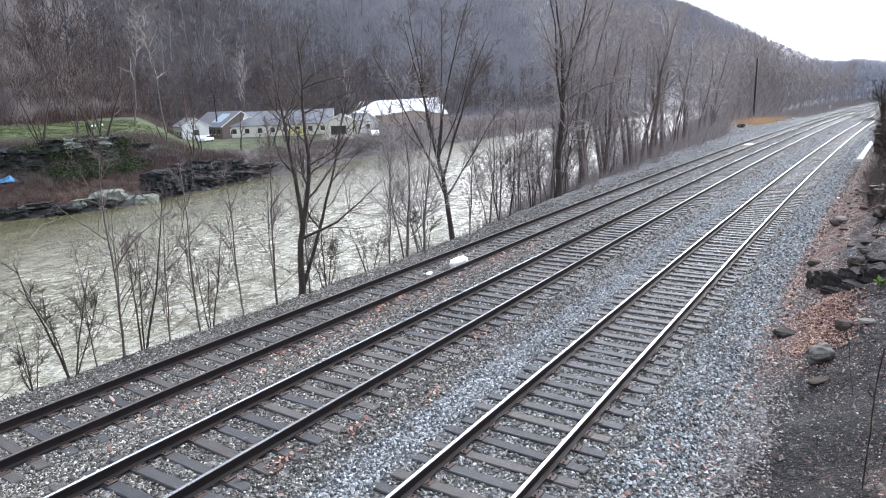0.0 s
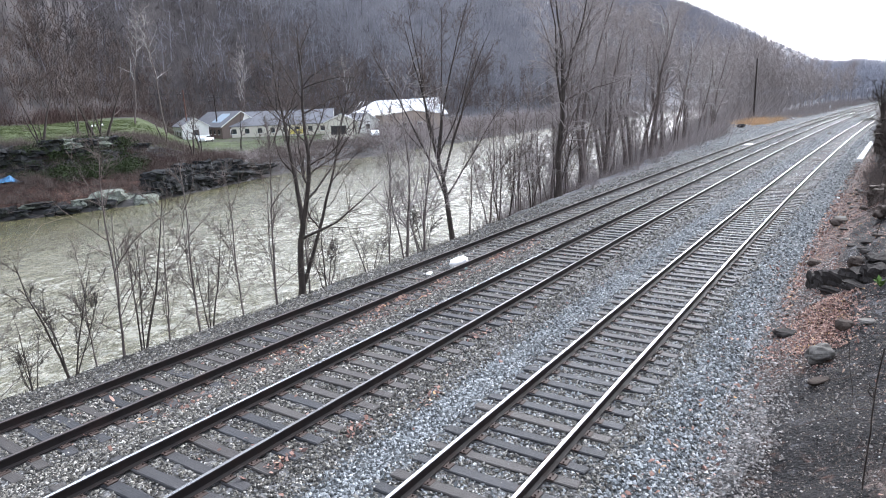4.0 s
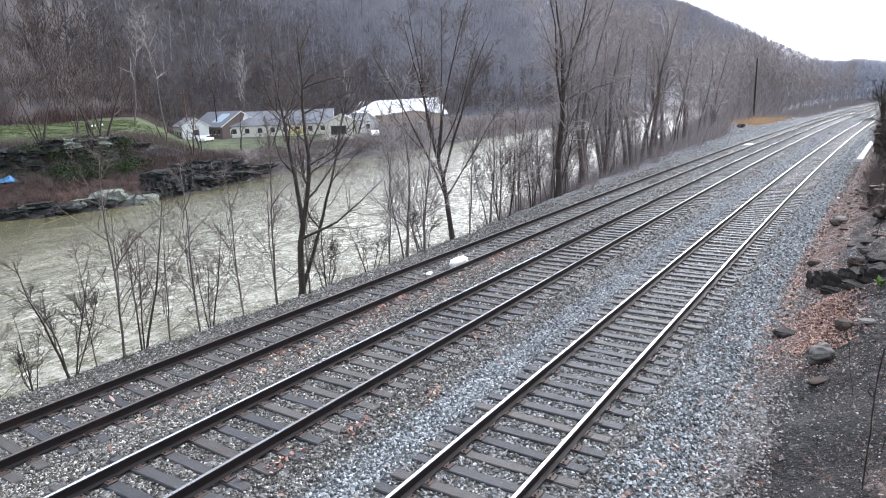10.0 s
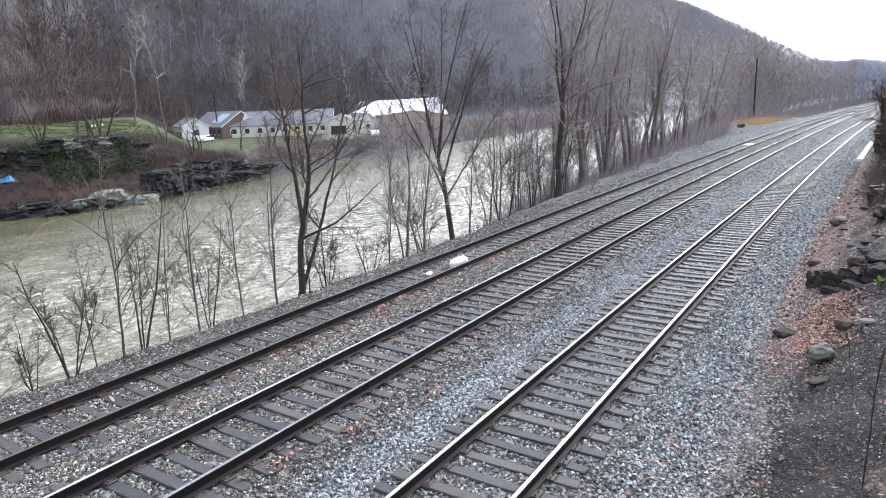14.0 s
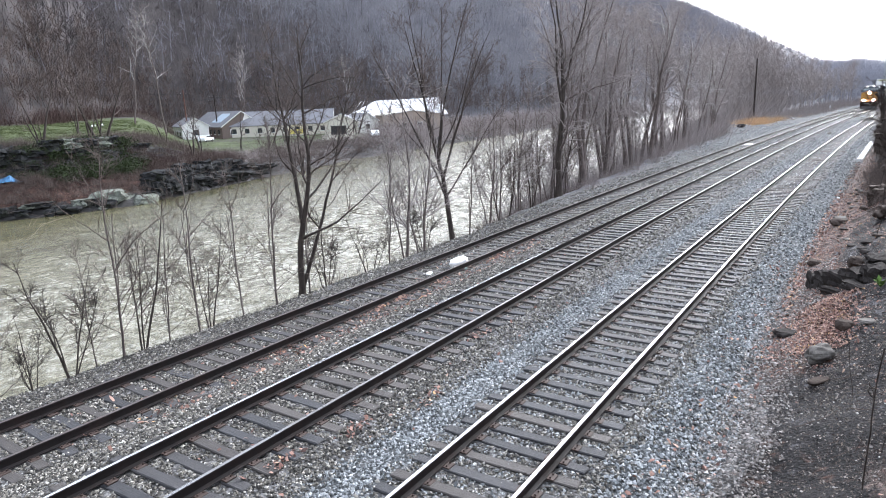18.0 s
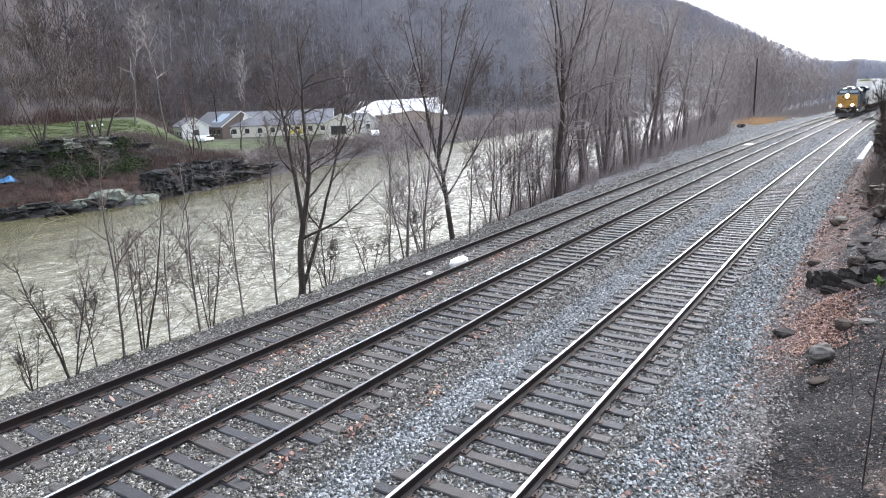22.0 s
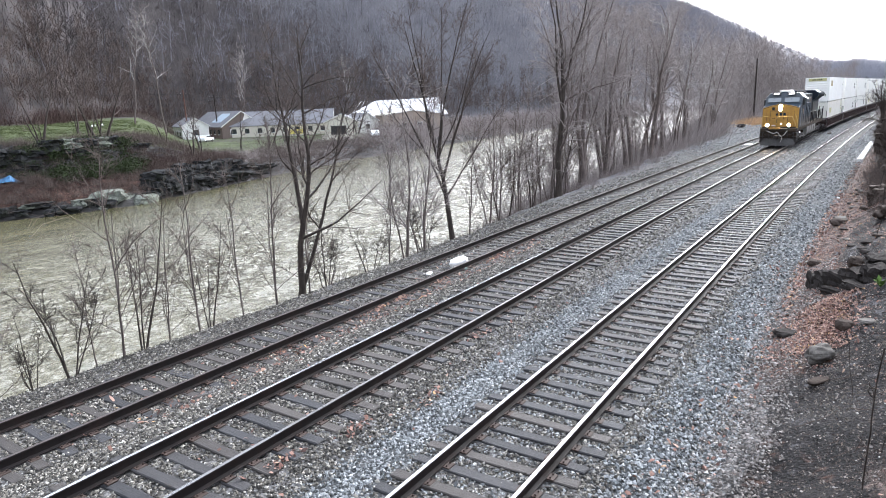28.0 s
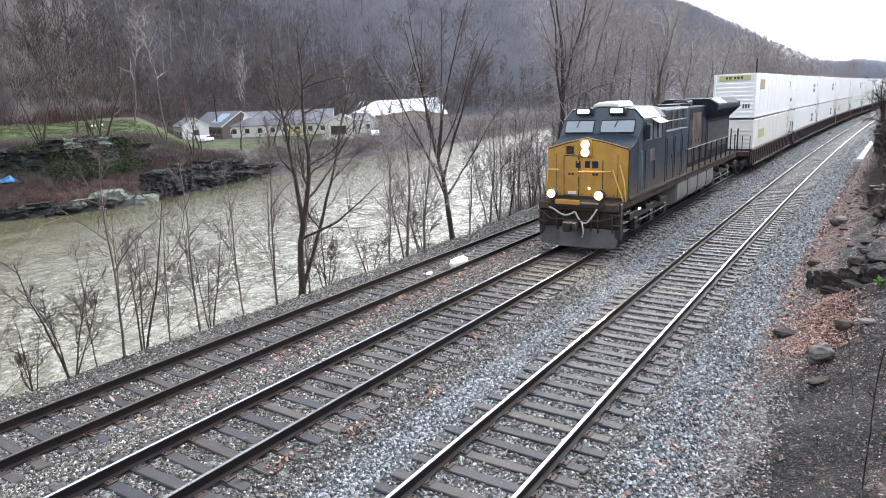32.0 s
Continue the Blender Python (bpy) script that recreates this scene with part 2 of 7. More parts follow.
M["bark_pale"] = bark_material("pale_sycamore_bark", (0.24, 0.225, 0.21), (0.60, 0.575, 0.54))
M["brush"] = bark_material("reddish_brush", (0.035, 0.024, 0.021), (0.105, 0.066, 0.056))
M["orange_grass"] = bark_material("dry_orange_grass", (0.38, 0.24, 0.13), (0.66, 0.46, 0.28))
M["meadow"] = bark_material("winter_grass", (0.042, 0.056, 0.018), (0.11, 0.132, 0.05))
M["ivy"] = bark_material("dark_ivy", (0.016, 0.026, 0.010), (0.055, 0.072, 0.03))
M["green"] = bark_material("green_leaf", (0.05, 0.10, 0.02), (0.14, 0.22, 0.06))


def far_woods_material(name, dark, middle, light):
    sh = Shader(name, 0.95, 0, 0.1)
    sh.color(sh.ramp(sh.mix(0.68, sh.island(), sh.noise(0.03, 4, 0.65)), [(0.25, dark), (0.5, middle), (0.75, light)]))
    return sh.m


# distance haze is put into the tree colours: paler and bluer farther off
M["woods"] = far_woods_material("haze_pale_woods", (0.18, 0.175, 0.195), (0.225, 0.219, 0.242), (0.29, 0.283, 0.308))
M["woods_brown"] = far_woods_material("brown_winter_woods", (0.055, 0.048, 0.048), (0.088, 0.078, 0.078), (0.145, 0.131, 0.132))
M["woods_far"] = far_woods_material("haze_blue_distant_woods", (0.25, 0.252, 0.285), (0.30, 0.303, 0.34), (0.36, 0.36, 0.395))


# ---- mesh helpers ----
def mesh_np(name, verts, faces, mats, index=None, smooth=False):
    """A mesh from an array of points and an array of equal-sided faces."""
    verts, faces = np.asarray(verts, np.float32), np.asarray(faces, np.int32)
    me = bpy.data.meshes.new(name)
    n, k = faces.shape
    me.vertices.add(len(verts))
    me.vertices.foreach_set("co", verts.ravel())
    me.loops.add(n * k)
    me.loops.foreach_set("vertex_index", faces.ravel())
    me.polygons.add(n)
    me.polygons.foreach_set("loop_start", np.arange(0, n * k, k, dtype=np.int32))
    me.polygons.foreach_set("loop_total", np.full(n, k, np.int32))
    for m in (mats if isinstance(mats, (list, tuple)) else [mats]):
        me.materials.append(m)
    if index is not None:
        me.polygons.foreach_set("material_index", np.asarray(index, np.int32))
    me.polygons.foreach_set("use_smooth", np.full(n, smooth))
    me.update(calc_edges=True)
    me.validate()
    return me


def bm_mesh(name, bm, mats, smooth=False):
    me = bpy.data.meshes.new(name)
    bm.normal_update()
    bm.to_mesh(me)
    bm.free()
    for m in (mats if isinstance(mats, (list, tuple)) else [mats]):
        me.materials.append(m)
    if smooth:
        me.polygons.foreach_set("use_smooth", np.full(len(me.polygons), True))
    return me


def part(name, bm, mat, parent=None, label="", at=None, smooth=False):
    """Links a bmesh (or a mesh) as one object under a thing or a part."""
    me = bm if isinstance(bm, bpy.types.Mesh) else bm_mesh(name, bm, mat, smooth)
    ob = new(name, me)
    if parent is not None:
        ob.parent = parent
    if at is not None:
        ob.matrix_basis = at
    if label:
        ob["label"] = label
    return ob


def slab(x0, x1, y0, y1, z0, z1, bevel=0.02, bm=None):
    """A box with rounded edges, added to bm."""
    own = bmesh.new()
    bmesh.ops.create_cube(own, size=1.0)
    for v in own.verts:
        v.co = Vector(((x0 + x1) / 2 + v.co.x * (x1 - x0), (y0 + y1) / 2 + v.co.y * (y1 - y0), (z0 + z1) / 2 + v.co.z * (z1 - z0)))
    if bevel > 0:
        bmesh.ops.bevel(own, geom=own.edges[:], offset=bevel, segments=1, affect="EDGES", clamp_overlap=True)
    if bm is None:
        return own
    return join(bm, own)


def join(bm, own):
    me = bpy.data.meshes.new("piece")
    own.to_mesh(me)
    own.free()
    bm.from_mesh(me)
    bpy.data.meshes.remove(me)
    return bm


def prism(profile, axis, a, b, bevel=0.0, bm=None):
    """A solid from a closed outline of (u, v), swept along an axis from a to b. axis x: (y, z); y: (x, z); z: (x, y)."""
    own = bmesh.new()

    def at(u, v, w):
        return (w, u, v) if axis == "x" else (u, w, v) if axis == "y" else (u, v, w)

    low = [own.verts.new(at(u, v, a)) for u, v in profile]
    top = [own.verts.new(at(u, v, b)) for u, v in profile]
    n = len(profile)
    own.faces.new(low)
    own.faces.new(top[::-1])
    for i in range(n):
        own.faces.new((low[i], top[i], top[(i + 1) % n], low[(i + 1) % n]))
    bmesh.ops.recalc_face_normals(own, faces=own.faces[:])
    if bevel > 0:
        bmesh.ops.bevel(own, geom=own.edges[:], offset=bevel, segments=1, affect="EDGES", clamp_overlap=True)
    return own if bm is None else join(bm, own)


def disc(r, depth, axis="y", at=(0, 0, 0), sides=24, bevel=0.0, r2=None, bm=None):
    """A cylinder or cone of that radius and depth about an axis."""
    own = bmesh.new()
    bmesh.ops.create_cone(own, cap_ends=True, segments=sides, radius1=r, radius2=r if r2 is None else r2, depth=depth)
    if bevel > 0:
        rim = [e for e in own.edges if len(e.link_faces) == 2 and any(len(f.verts) > 4 for f in e.link_faces)]
        bmesh.ops.bevel(own, geom=rim, offset=bevel, segments=2, affect="EDGES", clamp_overlap=True)
    turn = {"x": Matrix.Rotation(radians(90), 4, "Y"), "y": Matrix.Rotation(radians(90), 4, "X"), "z": Matrix.Identity(4)}[axis]
    bmesh.ops.transform(own, matrix=Matrix.Translation(at) @ turn, verts=own.verts[:])
    return own if bm is None else join(bm, own)


def tube_np(points, radii, sides):
    """Points and quads of a tapered tube along a line."""
    p = np.asarray(points, float)
    r = np.asarray(radii, float)
    d = np.gradient(p, axis=0)
    d /= np.linalg.norm(d, axis=1, keepdims=True) + 1e-9
    ref = np.array([0.31, 0.2, 0.93]) if abs(d[0, 2]) < 0.8 else np.array([0.95, 0.3, 0.1])
    u = np.cross(d, ref)
    u /= np.linalg.norm(u, axis=1, keepdims=True) + 1e-9
    w = np.cross(d, u)
    a = np.arange(sides) * 2 * np.pi / sides
    ring = p[:, None] + r[:, None, None] * (np.cos(a)[None, :, None] * u[:, None] + np.sin(a)[None, :, None] * w[:, None])
    n = len(p)
    i = np.arange(n - 1)[:, None] * sides
    j = np.arange(sides)[None]
    k = (j + 1) % sides
    f = np.stack([i + j, i + k, i + sides + k, i + sides + j], -1).reshape(-1, 4)
    return ring.reshape(-1, 3), f


def tubes(name, lines, mat, smooth=True):
    """One mesh of many tubes: lines of (points, radii, sides)."""
    vs, fs, n = [], [], 0
    for p, r, k in lines:
        v, f = tube_np(p, r, k)
        vs.append(v)
        fs.append(f + n)
        n += len(v)
    return mesh_np(name, np.concatenate(vs), np.concatenate(fs), mat, None, smooth)


def pipe(points, r, sides=8):
    return (np.array(points, float), np.full(len(points), r), sides)


def block(rng, size):
    """A broken angular stone block, its foot at z = 0."""
    bm = bmesh.new()
    bmesh.ops.create_cube(bm, size=2.0)
    bmesh.ops.subdivide_edges(bm, edges=bm.edges[:], cuts=5, use_grid_fill=True)
    off = Vector((rng.random() * 50, rng.random() * 50, rng.random() * 50))
    for v in bm.verts:
        c = v.co.copy()
        k = 1 - 0.10 * max(0.0, c.length - 1.25)
        n1, n2 = noise.noise_vector(c * 0.9 + off), noise.noise_vector(c * 2.6 + off)
        step = 0.10 * math.sin(c.z * 7 + off.x)
        c = Vector((c.x * (k + step), c.y * (k + step), c.z)) + n1 * 0.34 + n2 * 0.24
        v.co = Vector((c.x * size[0], c.y * size[1], c.z * size[2]))
    low = min(v.co.z for v in bm.verts)
    for v in bm.verts:
        v.co.z -= low
    return bm


def lump(rng, size, rough=0.22, detail=2, flat=0.0):
    """An irregular stone as a bmesh, its foot at z = 0."""
    bm = bmesh.new()
    bmesh.ops.create_icosphere(bm, subdivisions=detail, radius=1.0)
    off = Vector((rng.random() * 50, rng.random() * 50, rng.random() * 50))
    for v in bm.verts:
        k = 1 + rough * 2 * noise.noise(v.co * 1.1 + off) + rough * 0.8 * noise.noise(v.co * 2.9 + off)
        c = v.co * k
        if flat:
            c.z = max(-flat, min(flat, c.z))
        v.co = Vector((c.x * size[0], c.y * size[1], c.z * size[2]))
    low = min(v.co.z for v in bm.verts)
    for v in bm.verts:
        v.co.z -= low
    return bm

# ---- the lie of the land ----
SHORE_S = (-80, 0, 28, 34, 40, 48, 63, 78, 91, 104, 149, 250, 400, 900)
SHORE_O = (-82, -74, -70.4, -67.5, -66.4, -68.4, -73.3, -76.8, -81.5, -82, -89, -102, -118, -150)
SHELF_S = (-80, 0, 8, 16, 24, 37, 52, 69, 97, 116, 140, 180, 260, 420, 900)
SHELF_O = (-11.2, -11.2, -10.9, -10.7, -10.9, -12.0, -13.2, -14.6, -16.6, -21, -26, -32, -45, -70, -90)


def smooth01(x):
    x = np.clip(x, 0, 1)
    return x * x * (3 - 2 * x)


def wave(s, o, k, seed):
    """Cheap rolling noise from a few sines, about -1 to 1."""
    r = np.random.RandomState(seed)
    total = 0
    for i in range(5):
        a, ph, f = r.rand() * 6.28, r.rand() * 6.28, k * (0.6 + 1.3 * r.rand())
        total = total + np.sin((s * np.cos(a) + o * np.sin(a)) * f + ph)
    return total / 3.2


def fresh_and_haze_share(O, S):
    """How much of the ballast is fresh pale stone. Its rise with distance puts haze into the ballast colour."""
    a = np.exp(-np.abs((O + 1.75) / 0.5) ** 4) + 0.9 * np.exp(-np.abs((O - 2.15) / 0.65) ** 4) + 0.3 * ((O > -1.3) & (O < 1.3))
    return np.clip(a + np.interp(S, (22, 50, 90), (0.0, 0.3, 0.75)) * (O > -22) * (O < 2.9), 0, 1)


def hill_foot(y):
    """Where the wooded hill begins, at a distance y up the valley."""
    return np.interp(y, (-80, 60, 90, 130, 220, 340, 2000), (-132, -134, -162, -205, -192, -125, -128))


def land(s, o):
    """Height of the ground, and its cover masks."""
    s, o = np.asarray(s, float), np.asarray(o, float)
    s, o = np.broadcast_arrays(s, o)
    shore, shelf = np.interp(s, SHORE_S, SHORE_O), np.interp(s, SHELF_S, SHELF_O)
    # track bed
    bed_o = (-10.1, -9.45, -6.65, -6.1, -5.5, -2.75, -2.1, -1.4, 1.45, 1.9, 2.6, 3.2)
    bed_z = (-0.66, -0.462, -0.462, -0.28, -0.132, -0.132, -0.3, -0.238, -0.238, -0.27, -0.5, -0.48)
    z = np.interp(o, bed_o, bed_z)
    # shoulder and slope down to the river
    past = np.clip(shelf - o, 0, None)
    z = np.where(o < -10.1, -0.66 - 0.02 * np.clip(-10.1 - o, 0, 1) + 0.05 * wave(s, o, 1.2, 3), z)
    z = np.where(o < shelf, -0.72 - past * 0.8 + 0.15 * wave(s, o, 0.9, 4), z)
    z = np.maximum(z, -7.5)
    # right-hand bank
    up = np.clip(o - 2.9, 0, None)
    near = smooth01((s - 12) / 8)
    rise = up * (0.30 + 0.26 * near) + 0.05 * up ** 2
    cut = smooth01((s - 43.0) / 2.2) * (1 - smooth01((s - 64) / 14))
    knob = cut * smooth01((o - 3.95) / 0.75) * (2.7 + 0.35 * wave(s, o, 1.1, 17))
    bank = -0.48 + rise + knob + 0.10 * wave(s, o, 1.6, 5) * smooth01((o - 3.0) / 0.8)
    bank = np.minimum(bank, 7 + 0.1 * wave(s, o, 0.4, 6))
    z = np.where(o > 2.9, bank, z)
    # far bank: ledge and meadow upstream, low yard downstream, then the wooded hill
    d = shore - o
    meadow = np.interp(d, (-12, 0, 1.5, 6.5, 7.6, 8.6, 9.4, 11, 30, 62, 80), (-7.5, -5.1, -4.0, -1.6, -1.2, 1.1, 1.7, 1.9, 3.1, 4.3, 4.6))
    yard = np.interp(d, (-12, 0, 2.0, 5, 12, 90, 130), (-7.5, -5.2, -3.8, -2.6, -2.0, -1.9, -1.5))
    cliff = np.interp(d, (-12, 0, 0.8, 2.4, 12, 90, 130), (-7.5, -5.2, -3.6, -1.9, -1.5, -1.9, -1.5))
    yard = yard + (cliff - yard) * smooth01((68 - s) / 8)
    t = s - (49 + np.clip(-o - 71, -10, None) * 0.56)
    k = smooth01((t + 6) / 14)
    far = meadow * (1 - k) + yard * k + 0.12 * wave(s, o, 0.6, 7)
    xw, yw = X0 + RAD - (RAD - o) * np.cos(s * KAPPA), (RAD - o) * np.sin(s * KAPPA)
    start = hill_foot(yw)
    climb = np.clip(start - xw, 0, None)
    hill = 138 * (1 - np.exp(-climb * 0.0125)) * (1 + 0.06 * wave(xw, yw, 0.02, 8)) + climb * 0.03
    far = np.where(xw < start, far + hill, far)
    z = np.where(d > -12, far, z)
    # cover
    gravel = ((o > shelf + np.interp(s, (25, 50, 80), (-0.8, 1.2, 2.2))) & (o < 3.5)).astype(float)
    gravel = gravel * np.where((s > 112) & (o < -13.2), 0.0, 1.0)
    grass = ((d > 9.3) & (d < np.where(k > 0.5, 200, 64)) & (xw > start + 5) & (s < 128)).astype(float) * np.where(k > 0.97, 0.66 + 0.3 * wave(s, o, 0.12, 9), 1.0)
    rock = ((d > -6) & (d < 9.2)).astype(float) * np.where(k > 0.5, 0.5, 0.85)
    dirt = ((o > 3.2 + 0.15 * np.sin(s * 1.3)) & (o < 16)).astype(float) * (0.78 + 0.2 * wave(s, o, 0.8, 10))
    fade = smooth01((s - 12.0) / 3.0)
    band = np.interp(o, (2.4, 2.9, 3.7, 4.3, 30), (0.5, 1.0, 0.95, 0.25, 0.3))
    litter = ((o > 2.5) & (o < 30)).astype(float) * (0.2 + 0.36 * fade + 0.34 * wave(s, o, 0.9, 11)) * np.maximum(band, 0.75 * (1 - fade))
    litter = litter + ((d > 1.5) & (d < 7.5) & (k < 0.5)) * 0.75
    # full on the near, lower slope; elsewhere the floor keeps its haze tint
    unhazed = np.clip((215 - 0.45 * climb - 0.8 * (yw - 60) - 30 * wave(xw, yw, 0.03, 31)) / 110, 0, 1) * (d > 0)
    fresh = fresh_and_haze_share(o, s) * 0.9
    old_leaves = smooth01((s - 19) / 9) * np.interp(o, (2.5, 3.2, 4.4, 6.0), (0.0, 0.8, 0.75, 0.2)) * (o < 12) * (1 - 0.8 * smooth01((s - 62) / 20)) * (1 - 0.9 * cut * (o > 3.4)) + 0.22 * wave(s, o, 0.9, 15) * (o > 2.8) * (o < 12) + (0.26 + 0.36 * wave(s, o, 2.2, 16)) * smooth01((o - 4.45) / 0.5) * (o < 12) * (s < 20)
    old_leaves = old_leaves * (1 - (0.55 - 0.35 * wave(s, o, 1.4, 27)) * smooth01((o - 3.55) / 0.5) * (1 - smooth01((s - 26) / 8)) * (s > 17))
    return z, dict(gravel=gravel, grass=grass, rock=rock, dirt=dirt, litter=litter, unhazed=unhazed, fresh=fresh, old_leaves=old_leaves)


def land_z(s, o):
    return float(land(s, o)[0])


def spread(*runs):
    out = []
    for a, b, step in runs:
        out.extend(np.arange(a, b - 1e-6, step))
    return np.array(out + [runs[-1][1]])


def ground():
    gs = spread((-2480, -80, 300), (-80, 0, 5), (0, 4, 0.5), (4, 28, 0.2), (28, 60, 0.5), (60, 130, 1.2), (130, 300, 5), (300, 900, 20), (900, 3000, 300))
    go = spread((-2400, -700, 170), (-700, -260, 16), (-260, -160, 5), (-160, -92, 2.0), (-92, -64, 0.7), (-64, -24, 2.5), (-24, -12, 0.6), (-12, 6, 0.15), (6, 16, 0.8), (16, 80, 8), (80, 1200, 140))
    S, O = np.meshgrid(gs, go, indexing="ij")
    z, masks = land(S, np.minimum(O, 200))
    jag = np.random.RandomState(5).randn(*z.shape) * 0.012 * ((O > -14) & (O < 8) & (S < 60))
    z = z + jag
    v = tp_np(S, O, z).reshape(-1, 3)
    n, m = len(gs), len(go)
    i = np.arange(n - 1)[:, None] * m + np.arange(m - 1)[None]
    f = np.stack([i, i + 1, i + m + 1, i + m], -1).reshape(-1, 4)
    me = mesh_np("ground", v, f[:, ::-1], M["ground"], None, True)
    for name, val in masks.items():
        a = me.attributes.new(name, "FLOAT", "POINT")
        a.data.foreach_set("value", np.clip(val, 0, 1).astype(np.float32).ravel())
    return tagged(new("ground", me), "gravel track bed, leaf-strewn banks, meadow and wooded hillside", "ground", kind="structure")


def water():
    ss, oo = spread((-900, 700, 20)), spread((-190, -8, 13))
    S, O = np.meshgrid(ss, oo, indexing="ij")
    v = tp_np(S, O, 0 * S).reshape(-1, 3)
    n, m = len(ss), len(oo)
    i = np.arange(n - 1)[:, None] * m + np.arange(m - 1)[None]
    f = np.stack([i, i + m, i + m + 1, i + 1], -1).reshape(-1, 4)
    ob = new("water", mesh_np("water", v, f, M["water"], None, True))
    ob.location.z = WATER
    return tagged(ob, "swollen muddy brown river with pale ripples", "river", kind="structure")


ground()
RIVER = water()

# ---- railway tracks ----
TRACK_LABELS = (
    "railway track with bright polished rails on dark wooden sleepers",
    "middle railway track with polished rail heads on dark wooden sleepers",
    "little-used railway track with dull rusty rails beside the river",
)
RAIL_SECTION = ((-0.075, -0.185), (0.075, -0.185), (0.075, -0.172), (0.012, -0.15), (0.011, -0.045), (0.036, -0.036), (0.037, -0.008), (0.029, 0.0), (-0.029, 0.0), (-0.037, -0.008), (-0.036, -0.036), (-0.011, -0.045), (-0.012, -0.15), (-0.075, -0.172))


def rail_mesh(o, z, top):
    ss = spread((-30, 60, 1.0), (60, 220, 4), (220, 600, 10))
    k = len(RAIL_SECTION)
    v = np.concatenate([tp_np(ss, np.full_like(ss, o + x), z + y)[:, None] for x, y in RAIL_SECTION], 1).reshape(-1, 3)
    n = len(ss)
    i, j = np.arange(n - 1)[:, None] * k, np.arange(k)[None]
    f = np.stack([i + j, i + (j + 1) % k, i + k + (j + 1) % k, i + k + j], -1)
    idx = np.broadcast_to(np.where(np.isin(j, (7,)), 1, 0), (n - 1, k)).reshape(-1)
    return mesh_np("rail", v, f.reshape(-1, 4)[:, ::-1], [M["rail_side"], top], idx)


def sleeper_meshes(rng):
    out = []
    for _ in range(5):
        bm = slab(-1.3, 1.3, -0.105, 0.105, -0.17, 0.0, 0.016)
        for v in bm.verts:
            v.co.x += 0.02 * noise.noise(v.co * 3 + Vector((_, 0, 0)))
            v.co.y += 0.012 * noise.noise(v.co * 2 + Vector((_, 5, 0)))
            v.co.z += 0.006 * noise.noise(v.co * 2 + Vector((_, 9, 0)))
        out.append(bm_mesh("sleeper", bm, M["tie"]))
    return out


TIE_AT = []


def tracks():
    rng = random.Random(3)
    shapes = sleeper_meshes(rng)
    plate = slab(-0.19, 0.19, -0.09, 0.09, -0.004, 0.018, 0.004)
    for x in (-0.125, 0.125):
        for y in (-0.05, 0.05):
            slab(x - 0.012, x + 0.012, y - 0.012, y + 0.012, 0.015, 0.045, 0.003, plate)
    plate_me = bm_mesh("tie_plate", plate, M["plate"])
    for t, (c, top) in enumerate(zip(CENTRES, RAIL_TOP)):
        track = tagged(new("railway_track"), TRACK_LABELS[t], "railway track", "railway tracks")
        for side in (-HALF, HALF):
            head = M["rail_dull"] if t == 2 else M["rail_grey"] if (t, side) == (1, HALF) else M["rail_top"]
            part("rail", rail_mesh(c + side, top, head), None, track, "dull brown rail" if t == 2 else "rail with bright head")
        pos = []
        s = -4.0
        while s < 320:
            s += 0.5 + rng.uniform(-0.035, 0.035)
            pos.append(s)
        TIE_AT.append(np.array(pos))
        near = [s for s in pos if 2.0 < s < 78]
        rest = [s for s in pos if not 2.0 < s < 78]
        for s in near:
            ob = part("sleeper", rng.choice(shapes), None, track)
            sink = -0.188 + (rng.uniform(-0.028, 0.0) if t == 2 else rng.uniform(-0.02, 0.003))
            ob.matrix_basis = on_track(s, c + rng.uniform(-0.06, 0.06), top + sink, rng.uniform(-2.2, 2.2) + rng.choice((0, 180)))
            if s < 34:
                for side in (-HALF, HALF):
                    pl = part("tie_plate", plate_me, None, track)
                    pl.matrix_basis = on_track(s, c + side, top - 0.196)
        verts, faces = [], []
        box = np.array([(x, y, z) for x in (-1.3, 1.3) for y in (-0.115, 0.115) for z in (-0.17, 0.0)])
        quads = np.array(((0, 1, 3, 2), (4, 6, 7, 5), (0, 4, 5, 1), (2, 3, 7, 6), (1, 5, 7, 3), (0, 2, 6, 4)))
        for s in rest:
            m = np.array(on_track(s, c, top - 0.19))
            verts.append(box @ m[:3, :3].T + m[:3, 3])
            faces.append(quads + 8 * (len(verts) - 1))
        far = part("sleeper_run", mesh_np("sleeper_run", np.concatenate(verts), np.concatenate(faces), M["tie"]), None, track)
        far["kind"] = "stuff"


tracks()


